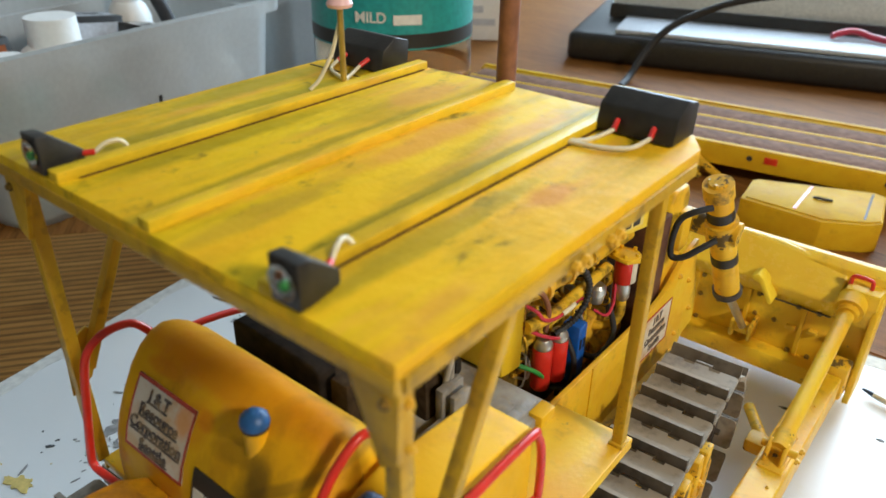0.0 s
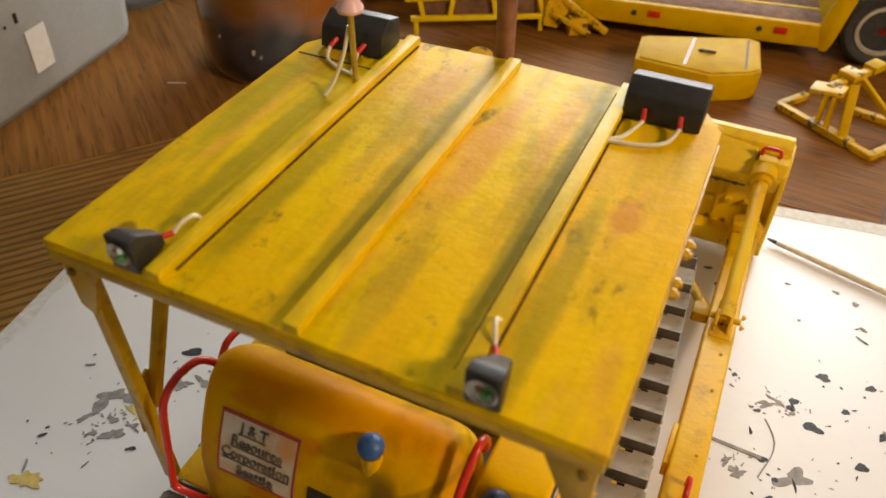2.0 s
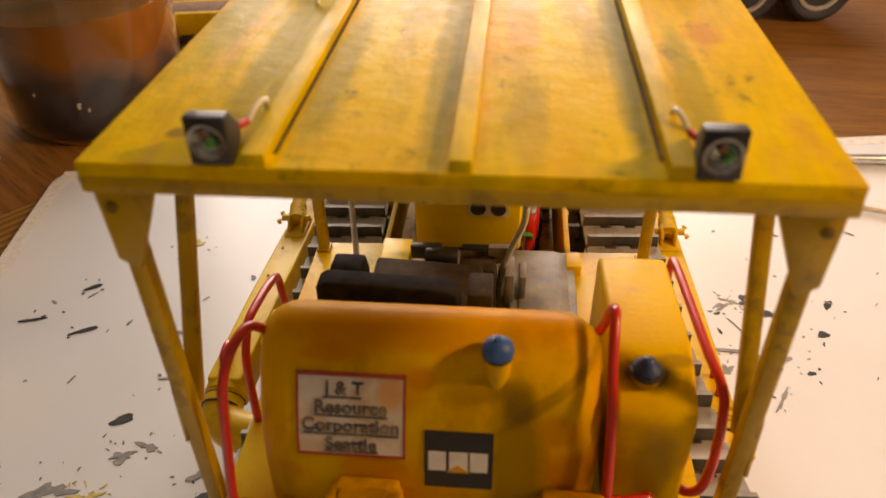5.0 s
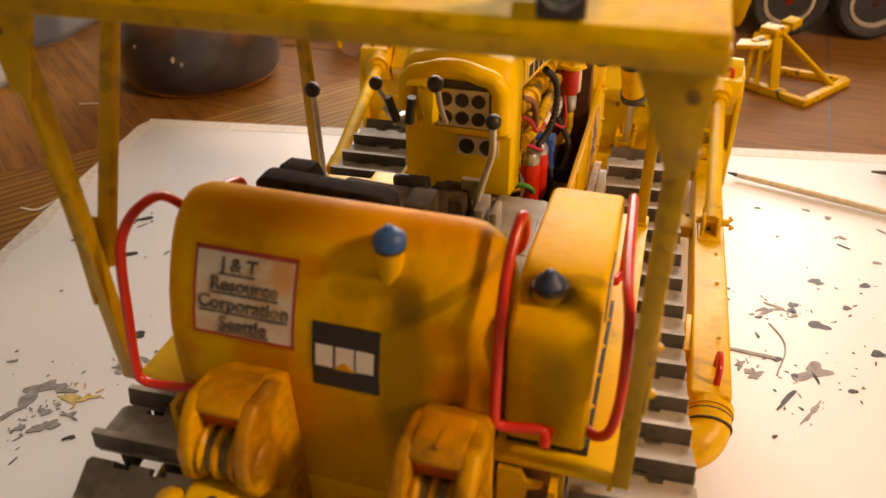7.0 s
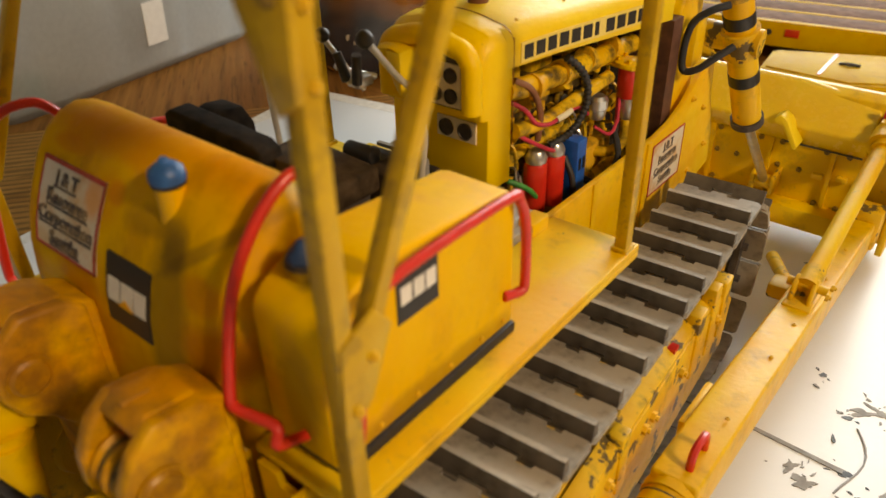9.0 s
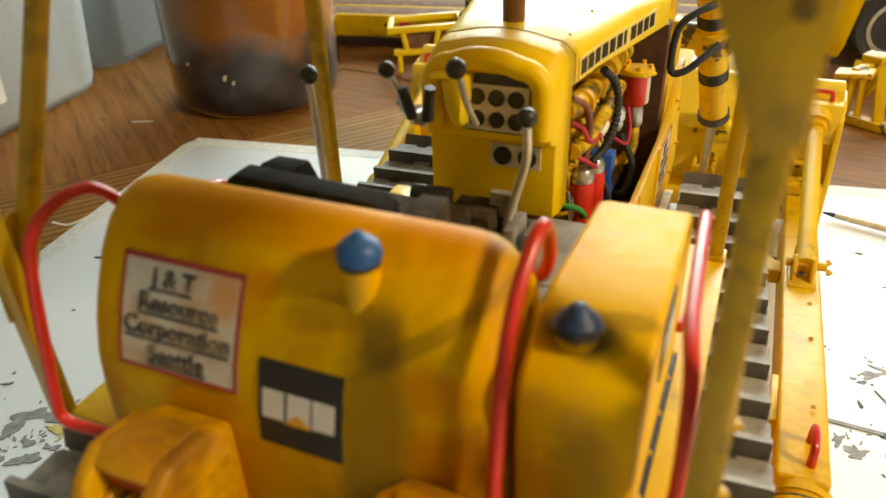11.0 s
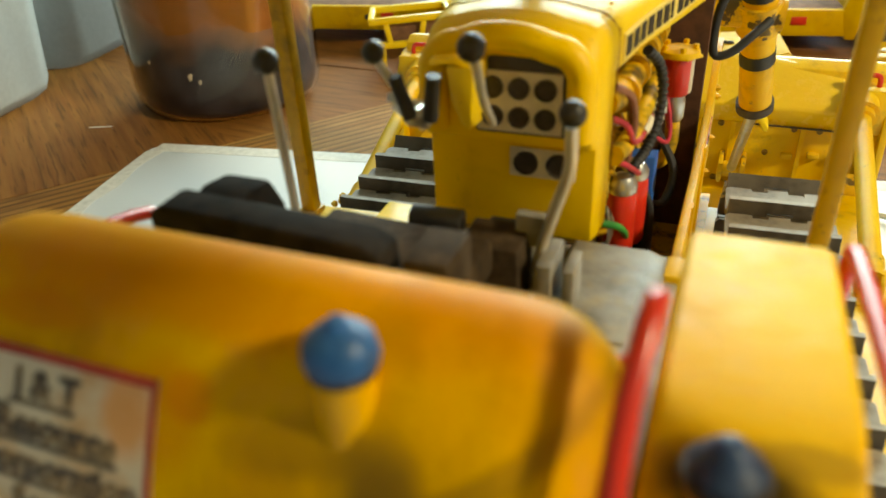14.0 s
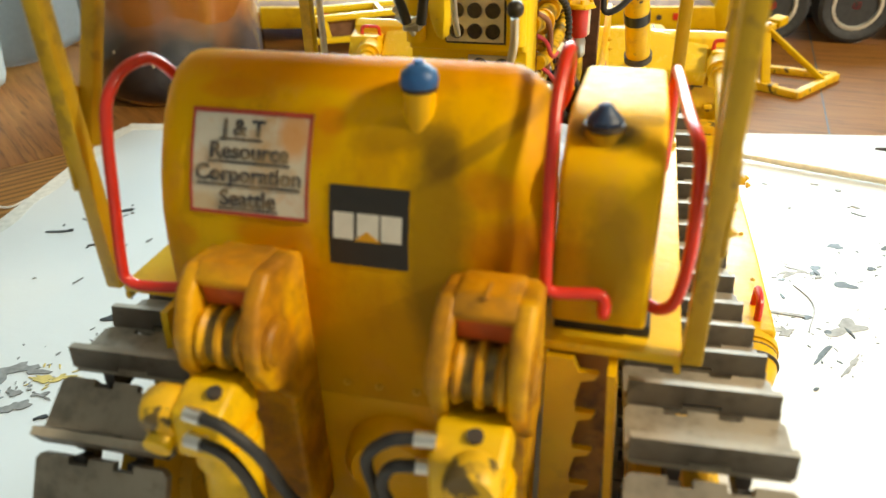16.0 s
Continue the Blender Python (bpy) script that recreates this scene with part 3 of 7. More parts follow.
# roof with ribs
def build_canopy():
    g = Geo().prism([(-5.46, 0.0), (5.46, 0.0), (5.46, 9.35), (5.0, 10.12), (2.6, 10.42), (-0.2, 10.5), (-2.8, 10.38), (-4.8, 9.95), (-5.46, 9.0)], "z", 15.72, 16.02)
    roof = part("canopy", g, ROOF, dozer, "greenish-washed yellow sheet roof", bev=0.03)
    g = Geo().box(-5.46, -0.02, 15.52, 5.46, 0.14, 15.80)
    part("rear_flange", g, POST, roof, bev=0.03)
    for s in (-1, 1):
        part("side_flange", Geo().box(s * 5.45 - 0.06, 0.15, 15.50, s * 5.45 + 0.06, 9.2, 15.78), POST, roof, bev=0.02)
    for x0, x1 in ((-2.98, -2.64), (-0.08, 0.24), (2.9, 3.24)):
        part("rib", Geo().box(x0, 0.02, 16.0, x1, 10.28, 16.22), RIB, roof, "orange-tinged raised rib", bev=0.02)
        if x0 < -1 or x0 > 1:
            part("rib_line", Geo().box(x1 + 0.0, 0.4, 16.0, x1 + 0.055, 10.1, 16.04), BROWN_LINE, roof, "thin dark brown line beside the rib")
    part("rib_line", Geo().box(2.82, 0.5, 16.0, 2.88, 10.0, 16.04), BROWN_LINE, roof, "thin dark brown line beside the rib")
    part("roof_seam", Geo().box(-5.3, 8.42, 16.0, -3.0, 8.47, 16.035), GAP, roof)
    for y in (4.2, 4.5, 5.4, 5.7):
        bolt(roof, (5.52, y, 15.55), (1, 0, 0), 1.1)
    return roof


canopy = build_canopy()


def rear_lamp(cx):
    g = Geo()
    y0 = 0.0
    a, b = cx - 0.3, cx + 0.3
    g.loft([[(a, y0, 16.04), (b, y0, 16.04), (b, y0, 16.78), (a, y0, 16.78)], [(a + 0.02, y0 + 0.25, 16.04), (b - 0.02, y0 + 0.25, 16.04), (b - 0.02, y0 + 0.25, 16.76), (a + 0.02, y0 + 0.25, 16.76)],
            [(cx - 0.15, y0 + 0.88, 16.04), (cx + 0.15, y0 + 0.88, 16.04), (cx + 0.15, y0 + 0.88, 16.28), (cx - 0.15, y0 + 0.88, 16.28)]])
    lamp = part("rear_work_lamp", g, BLACK, canopy, "black wedge-shaped work lamp", bev=0.03)
    part("reflector", Geo().lathe((cx, y0, 16.42), [(0.0, 0.02), (0.2, 0.015), (0.26, -0.015), (0.27, -0.05), (0.24, -0.05), (0.2, -0.02), (0.0, 0.01)], 24, "y"), CHROME, lamp)
    part("lens", Geo().lathe((cx, y0 - 0.03, 16.42), [(0.0, -0.08), (0.12, -0.07), (0.21, -0.03), (0.22, 0.0), (0.0, 0.0)], 24, "y"), LENS, lamp)
    part("green_diode", Geo().ball((cx + 0.06, y0 - 0.03, 16.4), 0.085), WIRE_GREEN, lamp)
    part("red_diode", Geo().ball((cx - 0.04, y0 - 0.02, 16.52), 0.06), RED_DULL, lamp)
    s = 1 if cx < 0 else -1
    part("connector", Geo().cyl((cx + s * 0.1, y0 + 0.84, 16.2), (cx + s * 0.22, y0 + 1.05, 16.2), 0.06, n=10), RED, lamp)
    part("lead", Geo().tube([(cx + s * 0.22, y0 + 1.05, 16.2), (cx + s * 0.3, y0 + 1.25, 16.34), (cx + s * 0.38, y0 + 1.5, 16.34), (cx + s * 0.32, y0 + 1.7, 16.08)], 0.045), WIRE_WHITE, lamp, "cream wire lead")


rear_lamp(-3.4)
rear_lamp(3.5)


def front_lamp(x0, x1, inner):
    prof = [(8.95, 16.05), (10.05, 16.05), (10.1, 16.75), (9.55, 16.9), (9.1, 16.62)]
    lamp = part("front_lamp_box", Geo().prism(prof, "x", x0, x1), BLACK, canopy, "black box lamp with chamfered back", bev=0.04)
    for k, u in enumerate((0.28, 0.74)):
        x = x0 + (x1 - x0) * u
        part("connector", Geo().cyl((x, 9.0, 16.35), (x - inner * 0.06, 8.72, 16.22), 0.065, n=10), RED, lamp)
        end = (x0 - 0.05 if inner < 0 else x1 + 0.05)
        part("lead", Geo().tube([(x - inner * 0.06, 8.72, 16.22), (x + inner * 0.12, 8.3 - 0.1 * k, 16.12), ((x + end) / 2, 8.0 - 0.12 * k, 16.1), (end + inner * 0.1, 7.75, 16.08), (end + inner * 0.15, 7.3, 16.06)], 0.05), WIRE_WHITE, lamp, "cream wire lead")


front_lamp(3.2, 5.0, -1)
front_lamp(-4.95, -3.15, 1)

antenna = part("antenna_rod", Geo().cyl((-3.02, 7.5, 16.0), (-3.0, 7.45, 18.1), 0.075, n=10), BRASS, canopy, "thin brass rod")
part("antenna_cap", Geo().lathe((-3.0, 7.45, 18.0), [(0.0, 0.0), (0.29, 0.0), (0.32, 0.08), (0.26, 0.2), (0.19, 0.34), (0.19, 1.7), (0.0, 1.72)], 20), PINK, antenna, "pale pink plastic cap")
part("antenna_lead", Geo().tube([(-3.1, 7.5, 17.6), (-3.2, 7.3, 16.9), (-3.35, 7.0, 16.3), (-3.45, 6.75, 16.06)], 0.05), WIRE_WHITE, antenna)


# posts
def build_posts():
    for s in (-1, 1):
        x = s * 5.15
        p = part("rear_post", Geo().loft([[(x - 0.155, y - 0.15, z), (x + 0.155, y - 0.15, z), (x + 0.155, y + 0.15, z), (x - 0.155, y + 0.15, z)] for y, z in ((0.42, 7.6), (0.38, 15.74))]), POST, dozer, "square olive-yellow canopy post", bev=0.03)
        part("gusset", Geo().prism([(x - s * 0.75, 15.6), (x + s * 0.25, 15.6), (x + s * 0.2, 14.2), (x - s * 0.12, 14.0)], "y", 0.12, 0.24), POST, p, bev=0.02)
        part("brace", Geo().beam((x, 0.66, 10.3), (x, 3.1, 15.75), 0.25, 0.29, (1, 0, 0)), POST, p, "slanted brace", bev=0.03)
        part("brace_foot", Geo().prism([(0.22, 9.6), (0.75, 9.9), (1.2, 10.9), (0.9, 11.3), (0.3, 11.0)], "x", x + s * 0.12, x + s * 0.2), POST, p, bev=0.02)
        for at in ((x + s * 0.15, 0.4, 15.1), (x + s * 0.15, 0.42, 14.3), (x + s * 0.2, 0.45, 9.9), (x + s * 0.2, 0.8, 10.6)):
            bolt(p, at, (s, 0, 0), 0.75)
        for at in ((x + s * 0.02, 0.12, 15.2), (x, 0.23, 14.3)):
            bolt(p, at, (0, -1, 0), 0.8, mesh=BOLT_DARK)
        x = s * 4.8
        q = part("front_post", Geo().box(x - 0.15, 9.15, 7.6, x + 0.15, 9.45, 15.75), POST, dozer, "square olive-yellow canopy post", bev=0.03)
        part("foot_plate", Geo().box(x - 0.2, 9.08, 7.6, x + 0.2, 9.52, 7.74), POST, q, bev=0.02)


build_posts()


# fenders and floor
def build_deck():
    for s, a, b in ((1, 2.75, 5.02), (-1, -5.05, -2.95)):
        f = part("fender", Geo().prism([(a, 0.4), (b, 0.4), (b, 9.72), (a, 9.62)], "z", 7.45, 7.64), YEL, dozer, "yellow fender plate", bev=0.04)
        part("lip", Geo().box(b - 0.1 if s > 0 else a, 0.4, 7.3, b if s > 0 else a + 0.1, 9.7, 7.46), YEL, f, bev=0.02)
        part("step_bracket", Geo().box(min(s * 2.5, s * 2.95), 8.45, 7.6, max(s * 2.5, s * 2.95), 9.15, 7.98), YEL, f, bev=0.05)
    fl = part("floor_plate", Geo().box(-2.95, 3.4, 7.3, 2.75, 9.3, 7.85), FLOOR, dozer, "scuffed bare metal floor", bev=0.05)
    part("tunnel_cover", Geo().prism([(0.75, 7.8), (2.55, 7.8), (2.5, 8.0), (2.2, 8.12), (0.9, 8.12)], "y", 5.0, 9.0), FLOOR, fl, bev=0.05)
    part("hatch", Geo().box(1.15, 6.2, 8.1, 2.2, 8.3, 8.17), FLOOR, fl, bev=0.03)
    part("pedal", Geo().box(-1.95, 8.1, 8.3, -1.05, 8.35, 8.75), BLACK, fl, "black pedal", bev=0.05)
    part("pedal", Geo().box(-0.5, 8.1, 8.3, 0.3, 8.35, 8.75), BLACK, fl, "black pedal", bev=0.05)
    part("pedal_arm", Geo().beam((-1.5, 8.2, 7.8), (-1.5, 8.2, 8.4), 0.12, 0.12, (0, 1, 0)), SOOT, fl)
    part("pedal_arm", Geo().beam((-0.1, 8.2, 7.8), (-0.1, 8.2, 8.4), 0.12, 0.12, (0, 1, 0)), SOOT, fl)
    part("side_box", Geo().box(-2.85, 7.4, 7.8, -2.0, 9.1, 8.3), YEL_BRIGHT, fl, bev=0.05)


build_deck()


def build_seat():
    s = part("seat", Geo().prism([(-2.6, 4.25), (0.15, 4.25), (0.2, 6.4), (-2.6, 6.6)], "z", 8.9, 9.55), BROWN_SEAT, dozer, "dark brown vinyl driver's seat", bev=0.15, seg=3)
    part("backrest", Geo().prism([(-3.4, 9.7), (-0.2, 9.7), (-0.25, 10.75), (-0.5, 10.88), (-3.2, 10.98), (-3.4, 10.85)], "y", 3.6, 4.15), SEAT, s, "black padded backrest bar", bev=0.06, seg=3)
    part("end_block", Geo().box(-0.05, 3.75, 9.4, 0.5, 4.6, 10.7), BROWN_SEAT, s, "dark brown raised end block", bev=0.06)
    part("armrest", Geo().prism([(4.15, 8.6), (4.15, 10.75), (4.5, 10.85), (5.0, 10.78), (5.25, 10.3), (5.3, 8.6)], "x", -3.25, -2.5), SEAT, s, "black upright side pad", bev=0.08)
    part("seat_base", Geo().box(-2.5, 4.5, 7.8, 0.0, 6.2, 8.95), SOOT, s)
    part("console", Geo().prism([(-0.5, 7.8), (0.55, 7.8), (0.5, 9.25), (-0.45, 9.25)], "y", 6.5, 7.4), BROWN_SEAT, s, "dark brown control console", bev=0.06)
    part("console_end", Geo().cyl((-1.35, 6.9, 9.35), (-0.5, 6.95, 9.35), 0.22, n=14), BLACK, s, bev=0.04)
    part("console_bracket", Geo().box(0.3, 7.1, 9.0, 0.85, 7.3, 9.55), FLOOR, s, bev=0.03)
    part("quadrant", Geo().box(0.75, 6.6, 8.0, 1.0, 7.5, 9.0), FLOOR, s, bev=0.03)
    part("quadrant", Geo().box(1.15, 6.7, 8.0, 1.32, 7.4, 8.9), FLOOR, s, bev=0.03)


build_seat()

# tank: outline of its back, height against depth
TANK_BACK = [(6.0, 0.16), (8.0, 0.16), (8.7, 0.18), (9.3, 0.25), (9.9, 0.42), (10.4, 0.64), (10.95, 0.93), (11.35, 1.25), (11.6, 1.6), (11.7, 1.95)]


def tank_decal(x0, x1, z0, z1, off, rows=10):
    pts = []
    for k in range(rows + 1):
        z = z0 + (z1 - z0) * k / rows
        y = curve_at(TANK_BACK, z)
        dy = (curve_at(TANK_BACK, z + 0.15) - curve_at(TANK_BACK, z - 0.15)) / 0.3
        n = Vector((0, -1, dy)).normalized()
        pts.append(Vector((0, y, z)) + n * off)
    g = Geo()
    n = len(pts)
    back = [p + Vector((0, 0.03, 0)) for p in pts]
    ring = pts + back[::-1]
    g.loft([[(x0, p.y, p.z) for p in ring], [(x1, p.y, p.z) for p in ring]])
    return g


def tank_frame(x, z, off):
    y = curve_at(TANK_BACK, z)
    dy = (curve_at(TANK_BACK, z + 0.15) - curve_at(TANK_BACK, z - 0.15)) / 0.3
    n = Vector((0, -1, dy)).normalized()
    p = Vector((x, y, z)) + n * off
    return basis(p, (1, 0, 0), (0, dy, 1))


def build_tank():
    prof = [(y, z) for z, y in TANK_BACK] + [(2.25, 11.62), (2.5, 11.46), (2.85, 11.12), (3.15, 10.65), (3.3, 10.1), (3.32, 6.0)]
    rings = []
    for x0, d, r in ((-4.05, 1, 0.75), (2.74, -1, 0.9)):
        ring_set = []
        for k in range(7):
            a = radians(90 * k / 6)
            inset, along = r * (1 - math.sin(a)), r * (1 - math.cos(a))
            ring = []
            for i, (y, z) in enumerate(prof):
                p, q = prof[max(i - 1, 0)], prof[min(i + 1, len(prof) - 1)]
                n = Vector((q[0] - p[0], q[1] - p[1])).normalized()
                ring.append((x0 + d * along, y + n.y * inset, z - n.x * inset))
            ring_set.append(ring)
        rings += ring_set if d > 0 else ring_set[::-1]
    t = part("fuel_tank", Geo().loft(rings), FUEL, dozer, "orange-yellow rounded fuel tank with dark streaks", sharp=60)
    s = part("sign_plate", tank_decal(-3.14, -1.02, 9.44, 11.0, 0.03), DECAL, t, "soiled white company plate with red border")
    for a, b, c, d in ((-3.14, -3.09, 9.44, 11.0), (-1.07, -1.02, 9.44, 11.0), (-3.14, -1.02, 9.44, 9.49), (-3.14, -1.02, 10.95, 11.0)):
        part("sign_border", tank_decal(a, b, c, d, 0.042, 4), DECAL_RED, s)
    for words, z, w, dx in (("J & T", 10.74, 0.66, -0.12), ("Resource", 10.41, 1.42, 0), ("Corporation", 10.07, 1.84, 0), ("Seattle", 9.70, 1.05, 0)):
        size = 0.37
        lettering("sign_text", words, size, WORN_INK, s, tank_frame(-2.08 + dx, z, 0.052))
        part("underline", tank_decal(-2.08 + dx - w / 2, -2.08 + dx + w / 2, z - 0.175, z - 0.145, 0.05, 2), WORN_INK, s)
    p = part("emblem_plate", tank_decal(-0.66, 0.66, 8.80, 10.06, 0.03), INK, t, "black square emblem plate")
    for a, b in ((-0.58, -0.24), (-0.18, 0.18), (0.22, 0.56)):
        part("emblem_block", tank_decal(a, b, 9.25, 9.66, 0.045, 4), WHITE_INK, p, "pale block")
    tri = Geo().prism([(-0.22, 0.0), (0.22, 0.0), (0.0, 0.17)], "z", 0, 0.012).moved(Matrix.Identity(4))
    me = mesh_of("emblem_triangle", tri, ORANGE)
    put("emblem_triangle", me, p, tank_frame(0, 9.24, 0.058))
    nk = part("filler_neck", Geo().lathe((0.68, 1.15, 10.7), [(0.0, 0.0), (0.28, 0.0), (0.28, 0.1), (0.25, 0.3), (0.25, 0.9), (0.0, 0.9)], 22), TANK, t)
    part("filler_cap", Geo().lathe((0.68, 1.15, 11.54), [(0.0, 0.0), (0.29, 0.0), (0.305, 0.08), (0.28, 0.2), (0.18, 0.29), (0.09, 0.33), (0.07, 0.39), (0.0, 0.4)], 14), BLUE, nk, "blue-painted cap")
    part("grease_ring", Geo().lathe((0.68, 1.15, 11.47), [(0.2, 0.0), (0.275, 0.0), (0.285, 0.05), (0.2, 0.07)], 20), GAP, nk)


build_tank()


def build_side_tank():
    prof = [(0.72, 7.8), (0.72, 10.28), (0.78, 10.48), (0.95, 10.64), (1.7, 10.98), (2.2, 11.07), (5.1, 10.8), (5.38, 10.68), (5.45, 10.5), (5.45, 7.8)]
    t = part("hydraulic_tank", Geo().prism(prof, "x", 2.9, 4.42), OILTANK, dozer, "orange-yellow upright hydraulic tank", bev=0.11, seg=4, sharp=50)
    part("base_strip", Geo().box(2.95, 0.8, 7.62, 4.5, 5.42, 7.86), RUBBER, t, "black strip under the tank", bev=0.03)
    c = part("filler_neck", Geo().cyl((3.47, 1.5, 10.7), (3.47, 1.42, 11.0), 0.31, 0.3), OILTANK, t)
    part("filler_cap", Geo().lathe((3.47, 1.42, 11.03), [(0.0, 0.0), (0.27, 0.0), (0.28, 0.07), (0.22, 0.15), (0.14, 0.22), (0.12, 0.27), (0.06, 0.31), (0.0, 0.31)], 9), NAVY, c, "dark blue dented cap")
    part("grease_ring", Geo().lathe((3.47, 1.44, 10.99), [(0.2, 0.0), (0.33, -0.02), (0.31, 0.04), (0.2, 0.05)], 18), GAP, c)
    p = part("emblem_plate", Geo().box(4.40, 2.25, 9.72, 4.445, 3.22, 10.68), INK, t, "black square emblem plate")
    for a, b in ((2.33, 2.58), (2.63, 2.88), (2.92, 3.16)):
        part("emblem_block", Geo().box(4.44, a, 10.05, 4.455, b, 10.38), WHITE_INK, p, "pale block")
    for y in (1.7, 2.6, 3.5, 4.4, 5.1):
        bolt(t, (4.42, y, 8.05), (1, 0, 0), 0.45)


build_side_tank()


def grab_handle(pts, label="bright red bent-wire grab handle", r=0.1):
    part("grab_handle", Geo().tube(pts, r, 10, 4), RED, dozer, label)


grab_handle([(-3.9, 1.95, 11.0), (-4.05, 1.6, 11.5), (-4.15, 1.3, 11.66), (-4.25, 0.8, 11.6), (-4.32, 0.42, 11.3), (-4.38, 0.26, 10.8), (-4.48, 0.1, 9.5), (-4.57, -0.02, 8.35), (-4.52, -0.03, 8.06), (-4.2, 0.0, 7.95), (-3.2, 0.08, 8.02), (-3.05, 0.2, 8.05)])
grab_handle([(2.4, 2.65, 10.75), (2.66, 2.62, 10.82), (2.78, 2.56, 11.15), (2.82, 2.32, 11.7), (2.83, 1.98, 11.98), (2.8, 1.62, 11.86), (2.77, 1.1, 11.4), (2.79, 0.6, 10.7), (2.82, 0.3, 9.8), (2.85, 0.12, 8.98), (2.93, 0.1, 8.8), (3.2, 0.16, 8.75), (3.6, 0.26, 8.73), (3.73, 0.26, 8.64), (3.75, 0.2, 8.42), (3.76, 0.74, 8.2)])
grab_handle([(4.42, 0.95, 8.2), (4.62, 0.85, 8.2), (4.82, 0.8, 8.45), (4.92, 0.85, 9.2), (4.9, 0.95, 10.3), (4.85, 1.2, 10.85), (4.72, 2.2, 10.95), (4.6, 4.9, 10.82), (4.58, 5.3, 10.6), (4.6, 5.5, 10.0), (4.6, 5.55, 8.8), (4.58, 5.45, 8.6), (4.45, 5.1, 8.6)])
grab_handle([(-4.85, 5.5, 7.65), (-4.88, 5.4, 9.2), (-4.88, 5.1, 9.85), (-4.88, 3.4, 10.2), (-4.88, 2.9, 10.0), (-4.9, 2.6, 9.3), (-4.9, 2.5, 7.65)])


# rear clevises with ripper cylinders
def build_clevis(cx, s):
    c = part("ripper_bracket", Geo().prism([(0.2, 3.4), (0.2, 8.95), (-0.35, 9.22), (-0.85, 9.3), (-0.95, 9.1), (-0.9, 8.6), (-0.85, 7.4), (-0.75, 3.4)], "x", cx - 0.62, cx + 0.62), CLEVIS, dozer, "thick orange-yellow ripper bracket", bev=0.1, seg=3)
    for d in (-1, 1):
        pl = [(0.0, 6.6), (0.0, 8.98), (-0.4, 9.25), (-1.15, 9.36), (-1.55, 9.05), (-1.82, 8.5), (-1.85, 7.95), (-1.6, 7.45), (-1.2, 7.15), (-0.8, 6.6)]
        x0, x1 = sorted((cx + d * 0.4, cx + d * 0.7))
        part("side_plate", Geo().prism(pl, "x", x0, x1), CLEVIS, c, bev=0.09, seg=3)
        part("pin_boss", Geo().lathe((cx + d * 0.72, -1.3, 8.2), [(0.0, -0.1), (0.36, -0.1), (0.36, 0.03), (0.3, 0.08), (0.0, 0.08)] if d > 0 else [(0.0, -0.08), (0.3, -0.08), (0.36, -0.03), (0.36, 0.1), (0.0, 0.1)], 22, "x"), CLEVIS, c)
        part("pin_rim", Geo().lathe((cx + d * 0.72, -1.3, 8.2), [(0.36, -0.05), (0.43, -0.05), (0.43, 0.02), (0.36, 0.02)], 22, "x"), CLEVIS, c)
    part("top_plate", Geo().prism([(-0.3, 9.12), (-0.3, 9.3), (-1.1, 9.4), (-1.36, 9.2), (-1.3, 9.05), (-1.0, 9.1)], "x", cx - 0.45, cx + 0.45), CLEVIS, c, bev=0.05)
    if s < 0:
        part("groove", Geo().beam((cx, -1.2, 9.4), (cx, -0.75, 9.36), 0.05, 0.05), STEP_GRIME, c)
    part("red_recess", Geo().prism([(-0.9, 8.62), (-0.9, 9.06), (-1.26, 9.06), (-1.2, 8.7)], "x", cx - 0.41, cx + 0.41), RED_RUST, c, "rust-red painted recess")
    part("barrel", Geo().lathe((cx, -1.3, 8.2), [(0.0, -0.38), (0.5, -0.38), (0.52, -0.3), (0.44, -0.22), (0.44, -0.08), (0.53, -0.04), (0.53, 0.04), (0.44, 0.08), (0.44, 0.22), (0.52, 0.3), (0.5, 0.38), (0.0, 0.38)], 26, "x"), CLEVIS, c, "grooved pin barrel")
    for k in (-0.15, 0.15):
        part("barrel_groove", Geo().cyl((cx + k - 0.07, -1.3, 8.2), (cx + k + 0.07, -1.3, 8.2), 0.455, n=24), OILY_SHADED, c)
    slim = 0.46 if s > 0 else 0.54
    b = part("ripper_cylinder", Geo().cyl((cx, -1.9, 7.0), (cx, -2.4, 1.6), slim, n=24), YEL_WARM, c, "upright hydraulic cylinder")
    part("head_block", Geo().prism([(-2.55, 6.75), (-1.35, 6.85), (-1.3, 7.62), (-1.95, 7.78), (-2.5, 7.6)], "x", cx - 0.55, cx + (0.3 if s > 0 else 0.5)), YEL_WARM, b, bev=0.1, seg=3)
    part("head_ring", Geo().cyl((cx, -1.95, 6.8), (cx, -1.99, 6.4), slim + 0.07, n=24), YEL_WARM, b)
    part("oil_hole", Geo().cyl((cx + 0.05, -2.1, 7.7), (cx + 0.05, -2.12, 7.79), 0.12, n=14), SOOT, b)
    kx = cx - 0.78 if s > 0 else cx + 0.12
    ky = -2.2 if s > 0 else -2.55
    kn = part("pin_knuckle", Geo().lathe((kx, ky, 7.35), [(0.0, -0.26), (0.34, -0.26), (0.4, -0.16), (0.4, 0.16), (0.34, 0.26), (0.0, 0.26)], 18, "x" if s > 0 else "y"), CHIPPED, b, "chipped round pin knuckle")
    part("end_lug", Geo().cyl((kx, ky - 0.45, 6.95), (kx, ky, 7.1), 0.22), YEL_WARM, kn)
